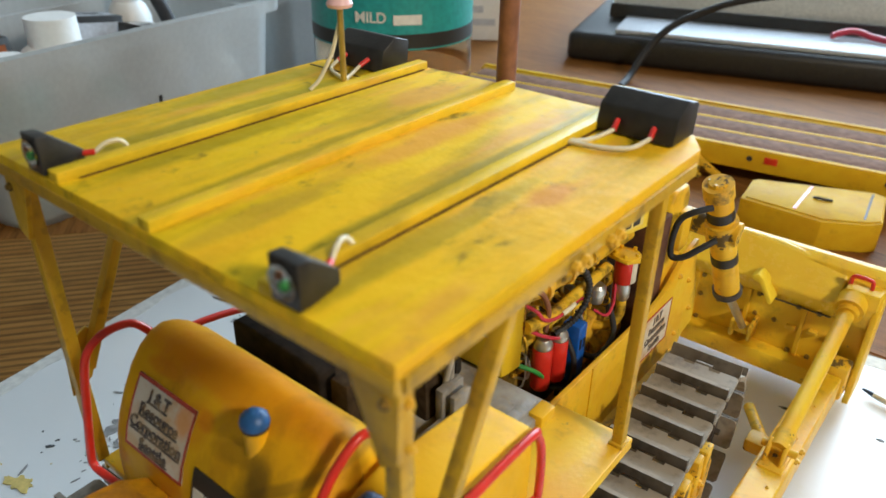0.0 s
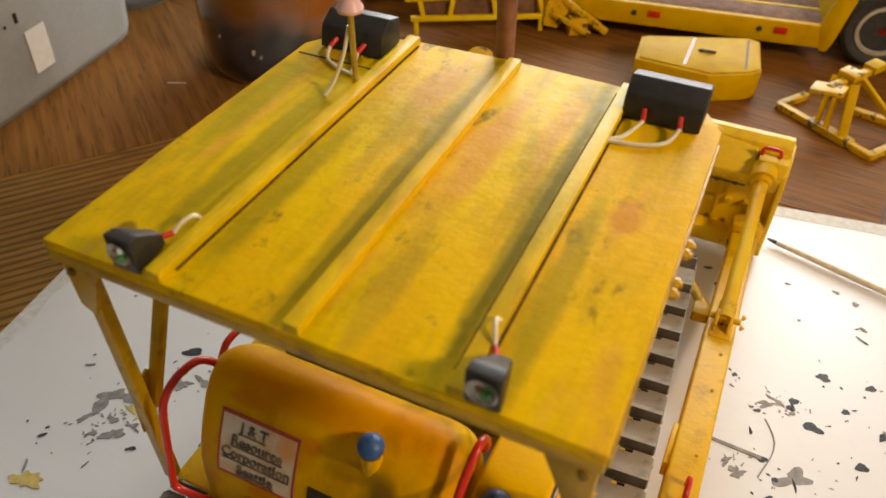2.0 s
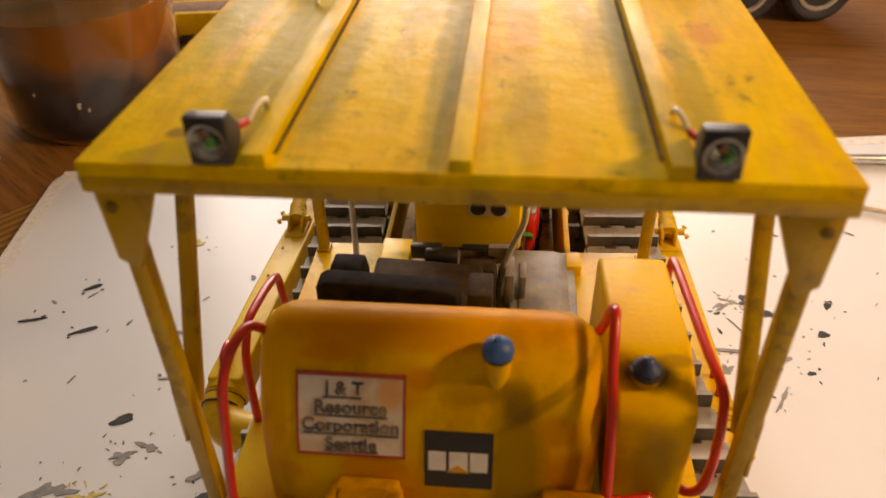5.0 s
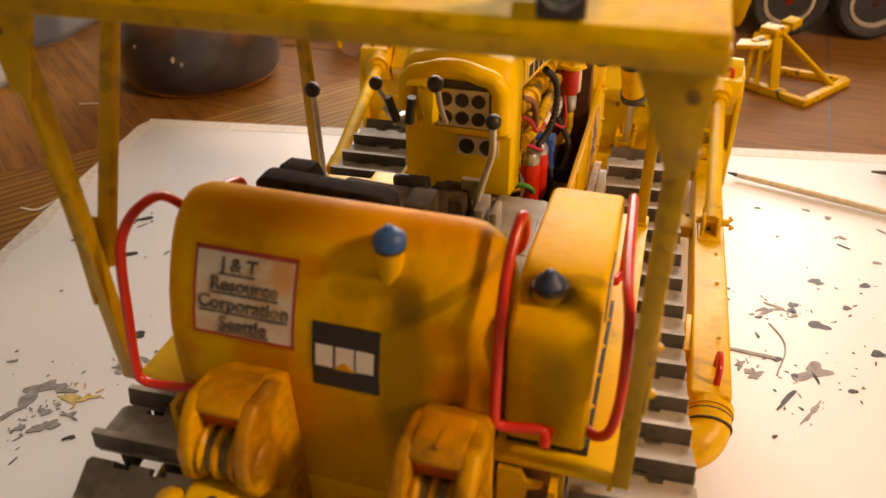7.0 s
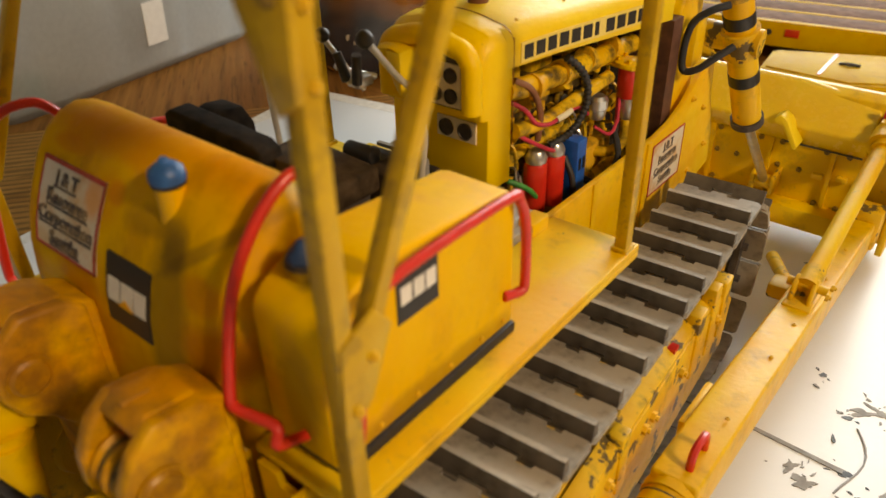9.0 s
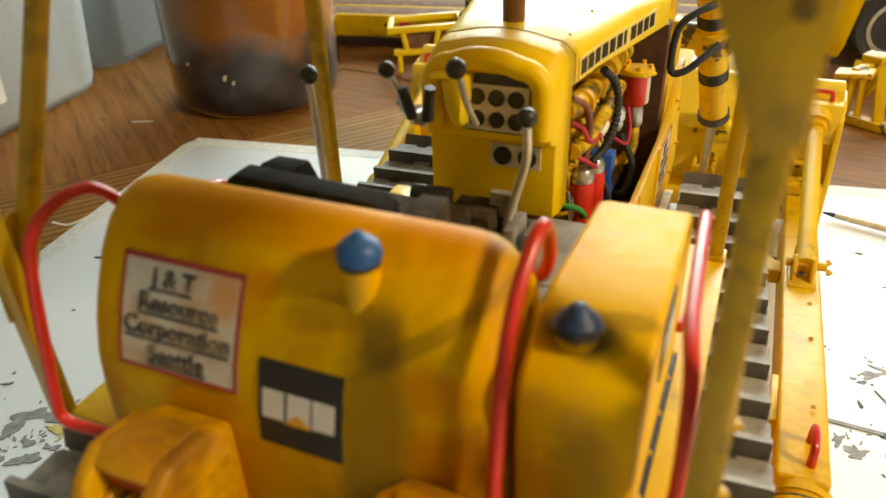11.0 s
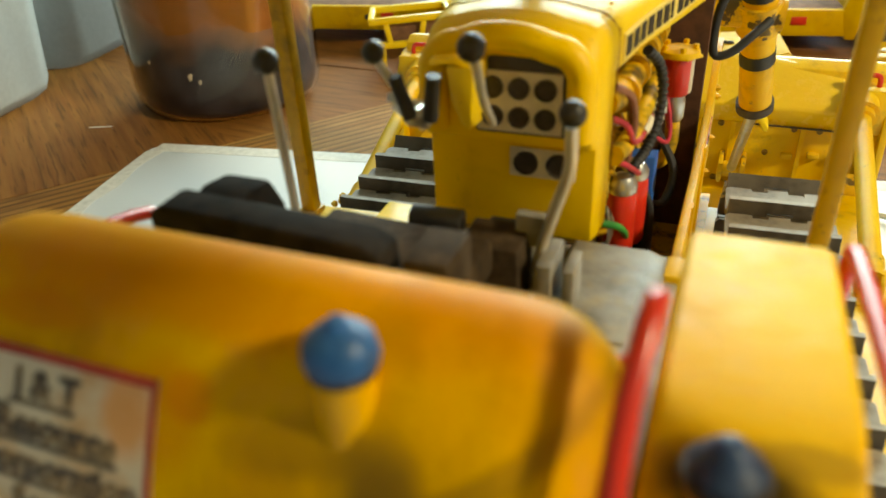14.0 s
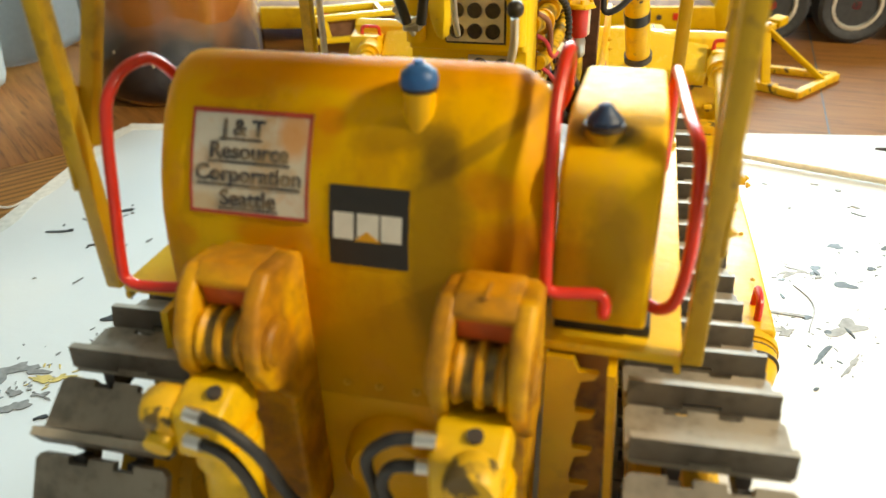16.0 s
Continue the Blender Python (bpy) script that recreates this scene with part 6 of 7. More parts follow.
# ---- dried paint on the board ----
def blob(rng, cx, cy, r, stretch=1.0, turn=0.0, rough=0.35, n=14):
    """A drop with a wavy rim: a few random waves round a stretched circle."""
    waves = [(k, rng.random() * 6.28, rough * (0.75 if k < 4 else 0.4) * (rng.random() * 0.7 + 0.3)) for k in (2, 3, 5, 7)]
    pts = []
    for k in range(n):
        a = 2 * math.pi * k / n
        d = r * max(0.25, 1 + sum(w * math.sin(q * a + p) for q, p, w in waves))
        x, y = d * stretch * math.cos(a), d / stretch * math.sin(a)
        pts.append((cx + x * math.cos(turn) - y * math.sin(turn), cy + x * math.sin(turn) + y * math.cos(turn)))
    return pts


def splats():
    rng = random.Random(5)
    dark, grey, ochre = Geo(), Geo(), Geo()
    layer = [0]

    def lay(g, pts, h=0.012):
        n = len(pts)
        k = len(g.v)
        layer[0] += 1
        h = h + 0.0001 * layer[0]
        g.v += [(x, y, -0.002) for x, y in pts] + [(x, y, h) for x, y in pts]
        g.f.append(tuple(range(k + n, k + 2 * n)))
        g.f += [(k + i, k + (i + 1) % n, k + n + (i + 1) % n, k + n + i) for i in range(n)]

    def place(x, y):  # from the hull's axes to where the board lies
        a = radians(7.3)
        return math.cos(a) * x - math.sin(a) * y + 2.05, math.sin(a) * x + math.cos(a) * y - 0.3

    known = [(12.43, 17.83, 0.33, 1.2, 0.2, dark), (11.18, 16.1, 0.26, 1.1, 0.3, dark), (11.05, 15.7, 0.22, 1.0, 0, dark), (11.87, 14.95, 0.40, 1.35, -0.2, dark), (14.32, 17.81, 0.26, 1.2, 0, dark),
             (9.93, 12.81, 0.24, 1.1, 0, dark), (9.74, 15.15, 0.16, 1.3, 0.5, dark), (8.8, 16.82, 0.15, 1, 0, dark), (10.1, 15.6, 0.32, 1.6, 0.4, grey), (10.5, 15.9, 0.26, 1.8, -0.5, grey),
             (11.1, 12.3, 0.62, 1.25, 0.5, grey), (10.4, 12.0, 0.16, 1, 0, dark), (13.6, 13.6, 0.3, 1.1, 0.3, dark), (12.2, 11.5, 0.18, 1.5, 0, dark), (9.9, 10.8, 0.33, 2.6, 0.9, dark), (10.6, 10.3, 0.3, 2.4, 0.9, grey),
             (13.2, 16.2, 0.2, 1, 0, dark), (14.6, 15.4, 0.3, 1.5, 0.8, dark), (9.0, 11.9, 0.35, 1.2, 0.2, grey), (8.6, 12.3, 0.24, 1.5, 1.0, grey),
             (-13.9, 10.6, 0.42, 1.35, 0.5, dark), (-13.4, 8.9, 0.4, 1.4, 0.3, grey), (-12.6, 9.3, 0.32, 1.5, -0.4, grey), (-15.9, 7.3, 0.62, 1.25, 0.7, grey), (-15.2, 7.6, 0.45, 1.5, 0.2, grey), (-14.5, 7.2, 0.34, 1.7, -0.1, ochre), (-13.9, 7.3, 0.26, 1.5, 0.3, ochre), (-16.1, 6.3, 0.3, 1.5, 0.9, grey), (-15.0, 6.5, 0.24, 1.6, 0.2, grey),
             (-14.6, 5.9, 0.42, 1.25, 0.5, grey), (-14.1, 6.5, 0.2, 1.4, 0.1, grey), (-15.4, 5.7, 0.2, 1.3, 0.8, grey), (-17.2, 5.0, 0.16, 1.5, 0.7, dark), (-10.4, 8.0, 0.4, 1.2, 0.4, grey), (-10.2, 7.0, 0.35, 1.0, 0, dark), (-16.4, 3.2, 0.6, 1.3, 0.3, ochre), (-13.8, 21.6, 0.5, 1.5, 0.2, ochre),
             (-13.2, 15.2, 0.3, 2.2, 0.1, grey), (-12.3, 12.6, 0.3, 2.4, 0.0, grey), (-17.0, 15.6, 0.35, 2.2, 0.4, dark), (-17.6, 18.5, 0.3, 2.0, 0.5, dark), (-19.5, 16.4, 0.3, 2.4, 0.2, dark)]
    for x, y, r, st, tn, g in known:
        px, py = place(x, y)
        lay(g, blob(rng, px, py, r * 0.72, st, tn + radians(7), 0.25 if g is dark else 0.6, 26))
        for k in range(3 if g is dark else 5):
            a, d = rng.random() * 6.28, r * (1.3 + rng.random() * 1.6)
            lay(g, blob(rng, px + d * math.cos(a), py + d * math.sin(a), 0.02 + 0.05 * rng.random(), 1 + rng.random(), a, 0.4, 8), 0.01)
    for k in range(80):
        x, y = (7 + rng.random() * 16, 2 + rng.random() * 22) if k % 2 else (-20 + rng.random() * 12, 1 + rng.random() * 20)
        px, py = place(x, y)
        lay(dark if rng.random() < 0.55 else grey, blob(rng, px, py, 0.04 + 0.11 * rng.random() ** 2, 1 + 1.6 * rng.random(), rng.random() * 3.14, 0.4, 9), 0.01)
    # a long thin stroke that ends in a drop
    a, b = place(6.8, 13.4), place(9.9, 12.83)
    lay(grey, [(a[0], a[1] + 0.07), (a[0], a[1] - 0.06), (b[0], b[1] - 0.09), (b[0], b[1] + 0.08)], 0.008)
    arc = [place(10.05 + 0.35 * math.sin(k * 0.5), 14.8 - 0.36 * k) for k in range(9)]
    lay(grey, [(x - 0.025, y) for x, y in arc] + [(x + 0.025, y) for x, y in arc[::-1]], 0.008)
    for g, m, lab in ((dark, SPLAT_DARK, "dried dark paint drops on the white board"), (grey, SPLAT_GREY, "dried grey paint smears on the white board"), (ochre, SPLAT_OCHRE, "dried ochre paint stains on the white board")):
        solo("paint_splatter", g, m, lab, "paint splatter", kind="stuff")


splats()


def brush(p, q, label):
    p, q = Vector(p), Vector(q)
    b = thing("paint_brush", p, label, "paint brush")
    d = q - p
    part("bristles", Geo().cyl(p, p + d * 0.03, 0.05, 0.12, 10), DARKBLUE, b)
    part("ferrule", Geo().cyl(p + d * 0.03, p + d * 0.06, 0.13, 0.14, 12), SILVER, b)
    part("handle", Geo().loft([[p + d * t + Vector((0, r * math.cos(a), r * math.sin(a))) for a in [k * math.pi / 5 for k in range(10)]] for t, r in ((0.06, 0.14), (0.2, 0.17), (0.5, 0.16), (1.0, 0.1))]), HANDLE_WOOD, b)


brush((8.7, 27.2, 0.22), (25.0, 22.4, 0.2), "pale wooden paint brush lying on the white board")


def knife(p, q):
    p, q = Vector(p), Vector(q)
    d = q - p
    b = thing("hobby_knife", p, "slim silver hobby knife lying on the board", "knife")
    part("handle", Geo().cyl(p + d * 0.2, q, 0.28, n=16), STEEL, b)
    part("tip", Geo().cyl(p, p + d * 0.2, 0.06, 0.24, 12), SOOT, b)


knife((15.6, 29.0, 0.3), (27.0, 29.4, 0.3))
solo("white_thread", Geo().tube([(-24.6, 15.3, TABLE + 0.22), (-23.9, 15.6, TABLE + 0.05), (-23.5, 16.5, TABLE + 0.12), (-23.1, 16.9, TABLE + 0.03)], 0.05, 6), WHITE_PLASTIC,
     "curled white thread lying on the oak table", "thread")
solo("white_thread", Geo().tube([(-30.6, 27.1, TABLE + 0.03), (-30.0, 27.3, TABLE + 0.05), (-29.4, 27.6, TABLE + 0.03)], 0.03, 6), WHITE_PLASTIC, "short white thread lying on the oak table", "thread")


# ---- glass jar of paint water ----
def jar(cx, cy):
    z = TABLE
    j = thing("glass_jar", (cx, cy, z), "large glass salsa jar with murky paint water", "jar")
    R = 5.5
    outer = [(0.0, 0.0), (R - 1.1, 0.0), (R - 0.5, 0.18), (R - 0.12, 0.65), (R, 1.5), (R, 13.8), (R - 0.35, 15.0), (R - 1.2, 16.0), (R - 1.35, 17.2)]
    inner = [(R - 1.6, 17.2), (R - 1.45, 15.9), (R - 0.6, 14.8), (R - 0.16, 13.7), (R - 0.16, 1.5), (R - 0.27, 0.75), (R - 0.6, 0.32), (R - 1.1, 0.16), (0.0, 0.16)]
    part("glass", Geo().lathe((cx, cy, z), outer + inner, 48), GLASS, j, "clear glass wall").visible_shadow = False
    part("water", Geo().lathe((cx, cy, z), [(0.0, 0.2), (R - 1.12, 0.2), (R - 0.64, 0.36), (R - 0.3, 0.8), (R - 0.19, 1.5), (R - 0.19, 7.6), (0.0, 7.6)], 48), TEA, j, "brown murky water")
    rng = random.Random(3)
    rings = []
    for r, h in ((0.0, 0.18), (R - 1.12, 0.18), (R - 0.62, 0.34), (R - 0.28, 0.78), (R - 0.175, 1.5), (R - 0.175, 5.4), (R - 0.3, 5.8), (0.0, 5.7)):
        ring = []
        for k in range(48):
            a = 2 * math.pi * k / 48
            bump_up = (0.9 * math.sin(a * 3 + 1) + 0.7 * math.sin(a * 5) + 0.5 * rng.random()) if h > 2 else 0
            ring.append((cx + max(r, 0.001) * math.cos(a), cy + max(r, 0.001) * math.sin(a), z + h + bump_up))
        rings.append(ring)
    part("sediment", Geo().loft(rings), SLUDGE, j, "dark paint sediment")
    for a, h, w in ((-74, 2.9, 0.16), (-69, 2.6, 0.1), (-100, 3.6, 0.09)):
        t = radians(a)
        p, u = Vector((cx + (R - 0.1) * math.cos(t), cy + (R - 0.1) * math.sin(t), z + h)), Vector((-math.sin(t), math.cos(t), 0))
        out = Vector((math.cos(t), math.sin(t), 0)) * 0.05
        outline = [p + u * (w * f) + Vector((0, 0, w * g)) for f, g in ((-0.5, -1.2), (0.4, -0.9), (0.3, 0.1), (0.9, 0.9), (0.1, 1.3), (-0.8, 0.6))]
        part("paint_fleck", Geo().loft([[q - out for q in outline], [q + out for q in outline]]), GAUGE_PLATE, j, "pale paint fleck")
    lb = part("label", Geo().lathe((cx, cy, z), [(R + 0.01, 10.0), (R + 0.03, 10.0), (R + 0.03, 13.2), (R + 0.01, 13.2)], 48), TEAL, j, "teal and black paper label")
    part("label_band", Geo().lathe((cx, cy, z), [(R + 0.03, 10.1), (R + 0.05, 10.1), (R + 0.05, 11.0), (R + 0.03, 11.0)], 48), INK, lb)
    t = radians(-62)
    p = Vector((cx + (R + 0.06) * math.cos(t), cy + (R + 0.06) * math.sin(t), z + 12.0))
    lettering("label_word", "MILD", 0.9, WHITE_INK, lb, basis(p, (-math.sin(t), math.cos(t), 0), (0, 0, 1)))
    part("brand_shape", Geo().box(-0.9, -0.02, -0.3, 0.9, 0.02, 0.3).moved(Matrix.Translation((cx + (R + 0.06) * math.cos(radians(-38)), cy + (R + 0.06) * math.sin(radians(-38)), z + 11.9)) @ Matrix.Rotation(radians(52), 4, "Z")), WHITE_INK, lb)
    part("lid", Geo().lathe((cx, cy, z), [(0.0, 16.8), (R - 0.95, 16.8), (R - 0.9, 17.0), (R - 0.9, 18.2), (R - 1.1, 18.35), (0.0, 18.3)], 40), INK, j, "black screw lid")


jar(-25.6, 34.0)


# ---- plastic tubs with hobby supplies ----
def tub(name_at, length, width, height, turn, label, items, patches=()):
    cx, cy = name_at
    z = TABLE
    t = thing("storage_tub", (cx, cy, z), label, "storage tub", "plastic storage tubs")
    m = Matrix.Translation((cx, cy, z)) @ Matrix.Rotation(turn, 4, "Z")

    def ring(hx, hy, h, r=2.1):
        pts = []
        for qx, qy, a0 in ((1, 1, 0), (-1, 1, 90), (-1, -1, 180), (1, -1, 270)):
            for k in range(5):
                a = radians(a0 + 22.5 * k)
                pts.append((qx * (hx - r) + r * math.cos(a), qy * (hy - r) + r * math.sin(a), h))
        return pts
    L, W = length / 2, width / 2
    g = Geo().loft([ring(L - 1.9, W - 1.9, 0.0), ring(L - 1.3, W - 1.3, 0.1), ring(L - 0.95, W - 0.95, 0.4), ring(L - 0.8, W - 0.8, 0.95), ring(L - 0.15, W - 0.15, height - 0.9), ring(L - 0.25, W - 0.25, height - 0.9),
                    ring(L - 0.4, W - 0.4, height - 1.0), ring(L - 1.05, W - 1.05, 0.6)]).moved(m)
    wall = part("tub_wall", g, PALE_PLASTIC, t, "milky translucent plastic wall")
    g = Geo().loft([ring(L - 0.1, W - 0.1, height - 0.88), ring(L + 0.5, W + 0.5, height - 0.85), ring(L + 0.55, W + 0.55, height), ring(L - 0.3, W - 0.3, height), ring(L - 0.3, W - 0.3, height - 0.88), ring(L - 0.1, W - 0.1, height - 0.88)], cap=False).moved(m)
    wall.visible_shadow = False
    part("rim", g, PALE_PLASTIC, t, "rolled plastic rim").visible_shadow = False
    for x0, x1, z0, z1, mt in patches:
        lean = lambda h: -(W - 0.8 + 0.65 * (h - 0.5) / (height - 1.4))
        part("label_patch", Geo().loft([[(x0, lean(z) - 0.03, z), (x1, lean(z) - 0.03, z), (x1, lean(z) + 0.02, z), (x0, lean(z) + 0.02, z)] for z in (z0, z1)]).moved(m), mt, wall)
    for nm, ix, iy, r, h, mt, cap, lab in items:
        o = thing(nm, m @ Vector((ix, iy, 0.6)), lab, nm.replace("_", " "))
        c = m @ Vector((ix, iy, 0.6))
        body = part("body", Geo().lathe(c, [(0.0, 0.0), (r, 0.0), (r, h * 0.72), (r * 0.8, h * 0.8), (r * 0.55, h * 0.84), (0.0, h * 0.84)], 22), mt, o)
        part("cap", Geo().lathe(c, [(0.0, h * 0.8), (r * 0.62, h * 0.8), (r * 0.6, h), (0.0, h)], 20), cap, o)
        part("label_patch", Geo().lathe(c, [(r + 0.01, h * 0.2), (r + 0.04, h * 0.2), (r + 0.04, h * 0.55), (r + 0.01, h * 0.55)], 22), GREY_PLASTIC, body)
    return t


TT = radians(8.4 + 90)
tub((-42.5, 20.4), 24, 15, 11, TT, "milky plastic tub holding bottles of paint", [
    ("paint_bottle", 7.5, -4.6, 1.7, 8.0, WHITE_PLASTIC, WHITE_PLASTIC, "white bottle with pale blue label in tub"), ("paint_bottle", 3.2, -4.8, 1.7, 8.5, GREY_PLASTIC, WHITE_PLASTIC, "grey-blue bottle standing in tub"),
    ("paint_bottle", -2.0, -4.5, 1.5, 7.0, GREY_PLASTIC, TEAL, "grey bottle with teal cap in tub"), ("paint_bottle", 7.4, 4.4, 1.7, 11.5, WHITE_PLASTIC, WHITE_PLASTIC, "tall white bottle standing in tub"),
    ("paint_jar", -2.6, -0.6, 2.7, 10.6, WHITE_PLASTIC, WHITE_PLASTIC, "white jar with broad white lid in tub"), ("paint_jar", -8.2, 1.6, 2.1, 8.6, BLACK, RED, "black jar with red lid in tub"),
    ("paint_jar", -8.0, -3.5, 1.9, 9.5, TEAL, WHITE_PLASTIC, "teal jar with white lid in tub")], ((0.25, 1.95, 2.1, 4.9, WHITE_PLASTIC), (-0.2, 0.05, 5.7, 6.3, INK), (-1.1, -0.95, 5.7, 5.9, INK)))
TUB_M = Matrix.Translation((-42.5, 20.4, TABLE + 0.6)) @ Matrix.Rotation(TT, 4, "Z")


def parts_box(x, y, sx, sy, h, lean, label, face, bars):
    """A flat cardboard box leaning in the tub, with a printed panel on its front and top."""
    m = TUB_M @ Matrix.Translation((x, y, 0.0)) @ Matrix.Rotation(radians(lean), 4, "Y")
    b = thing("parts_box", m @ Vector((0, 0, 0)), label, "box")
    body = part("carton", Geo().box(-sx, -sy, 0.0, sx, sy, h).moved(m), BLACK, b, bev=0.08)
    part("printed_panel", Geo().box(-sx * 0.8, -sy - 0.02, h * 0.45, sx * 0.8, -sy + 0.02, h * 0.95).moved(m), face, body)
    part("printed_panel", Geo().box(-sx * 0.85, -sy * 0.7, h - 0.02, sx * 0.85, sy * 0.7, h + 0.02).moved(m), face, body)
    for k in range(bars):
        w = sx * 1.3 / bars
        part("print_bar", Geo().box(-sx * 0.65 + w * k, -sy * 0.4, h + 0.01, -sx * 0.65 + w * (k + 0.7), sy * 0.4, h + 0.04).moved(m), INK, body)


parts_box(1.6, 3.6, 2.3, 1.3, 9.4, 8, "black box with pale blue printed panel in tub", GREY_PLASTIC, 4)
parts_box(-4.6, 4.4, 2.0, 1.2, 8.8, -6, "black box with dull red printed panel in tub", RED_DULL, 3)
parts_box(4.2, -0.4, 1.4, 2.2, 8.6, 10, "black box with white printed panel in tub", WHITE_PLASTIC, 2)
solo("file_handle", Geo().tube([TUB_M @ Vector(p) for p in ((8.8, -0.5, 1.0), (8.2, -0.3, 6.0), (7.0, 0.4, 10.3), (6.4, 0.8, 11.2))], 0.55, 12), RUBBER, "black rubber file handle standing in tub", "tool handle")
tub((-47.3, 45.3), 25, 15, 11, TT, "milky plastic tub with tools and tins", [
    ("paint_tin", 6.0, -4.4, 1.9, 8.0, TEAL, GREY_PLASTIC, "teal tin with grey lid in tub"), ("paint_tin", 0.0, -4.4, 2.0, 8.8, GREY_PLASTIC, BLACK, "grey tin with black lid in tub"),
    ("paint_tin", -6.0, -4.3, 1.8, 8.0, WHITE_PLASTIC, BLACK, "white tin with black lid in tub"), ("paint_tin", 3.0, 1.0, 2.2, 11.5, BLACK, GREY_PLASTIC, "black tin with grey lid in tub"),
    ("paint_tin", -3.5, 1.5, 2.3, 12.0, RED_DULL, BLACK, "dull red tin with black lid in tub")])


# ---- model trailer, ramps, jack and box ----
def trailer():
    t = thing("model_trailer", (-8, 52, TABLE), "yellow model low-loader trailer with brown plank deck", "model trailer")
    a = radians(8.6)
    m = Matrix.Translation((9.5, 50.0, TABLE)) @ Matrix.Rotation(a, 4, "Z")

    def P(name, g, mat, lab="", bev=0.05, parent=None):
        return part(name, g.moved(m), mat, parent or t, lab, bev=bev)
    deck = P("deck_frame", Geo().box(-40, 0.0, 1.1, 0, 0.5, 2.72).box(-40, 9.3, 1.1, 0, 9.8, 2.8).box(-40, 0.5, 1.4, 0, 9.3, 2.4), MODEL_YEL, "yellow side rails")
    for k in range(3):
        y = 0.6 + k * 2.9
        P("plank", Geo().box(-39.6, y, 2.38, -0.3, y + 2.45, 2.62), DECK, "brown deck plank", 0.04, deck)
        P("deck_strip", Geo().box(-40, y + 2.48, 2.38, 0, y + 2.87, 2.64), MODEL_YEL, "", 0.03, deck)
    for x in (-3.6, -12.5, -21.5, -30.5):
        P("side_marker", Geo().box(x, -0.06, 1.8, x + 0.9, 0.02, 2.3), RED, "small red marker", 0.02, deck)
        P("chain_ring", Geo().cyl((x - 1.0, -0.05, 2.0), (x - 1.0, 0.08, 2.0), 0.2, n=12), SOOT, "", 0, deck)
    # upswept end with its uprights, then the bogie
    neck = [(-0.7, 2.6), (-0.3, 0.9), (0.25, 0.9), (0.5, 1.6), (1.25, 5.6), (0.7, 6.2), (0.1, 5.7)]
    for y in (-0.02, 9.3):
        end = P("gooseneck", Geo().prism(neck, "y", y, y + 0.5), MODEL_YEL, "upswept yellow end frame", 0.06)
    P("bulkhead", Geo().prism([(-0.5, 2.4), (-0.2, 2.4), (1.0, 5.7), (0.6, 5.9)], "y", 0.4, 9.4), MODEL_YEL, "", 0.04, end)
    P("bogie_frame", Geo().box(1.5, 0.6, 4.4, 20, 1.3, 5.3).box(1.5, 8.5, 4.4, 20, 9.2, 5.3).box(1.5, 4.3, 4.2, 20, 5.5, 5.0), MODEL_YEL, "yellow bogie frame", 0.06)
    for y in (1.4, 5.6):
        P("bogie_plank", Geo().box(1.7, y, 4.6, 19.8, y + 2.8, 4.85), DECK, "brown deck plank", 0.04)
    for x in (3.0, 8.0, 13.0, 18.0):
        P("bogie_bar", Geo().box(x, 0.6, 4.5, x + 0.6, 9.2, 5.1), MODEL_YEL, "", 0.05)
    for x in (3.45, 9.4, 15.3):
        for y in (0.2, 7.6):
            w = P("wheel", Geo().lathe((x, y + 1.0, 2.75), [(1.7, -0.75), (1.95, -0.95), (2.4, -1.0), (2.68, -0.8), (2.75, -0.35), (2.75, 0.35), (2.68, 0.8), (2.4, 1.0), (1.95, 0.95), (1.7, 0.75)], 34, "y"), TYRE, "black rubber tyre", 0)
            P("rim", Geo().lathe((x, y + 1.0, 2.75), [(1.8, -0.7), (1.78, -0.95), (1.55, -0.97), (1.45, -0.55), (1.43, 0.0), (0.5, 0.1), (0.5, 0.4), (1.7, 0.7)], 24, "y"), SILVER, "bright rim", 0, w)
            P("hub", Geo().cyl((x, y + 0.25, 2.75), (x, y + 0.95, 2.75), 0.34, 0.46, 14), RED, "red hub", 0, w)
            for k in range(5):
                b = 2 * math.pi * k / 5
                P("spoke", Geo().beam((x + 0.3 * math.cos(b), y + 0.45, 2.75 + 0.3 * math.sin(b)), (x + 1.55 * math.cos(b), y + 0.4, 2.75 + 1.55 * math.sin(b)), 0.36, 0.2, (0, 1, 0)), SILVER, "", 0, w)


trailer()


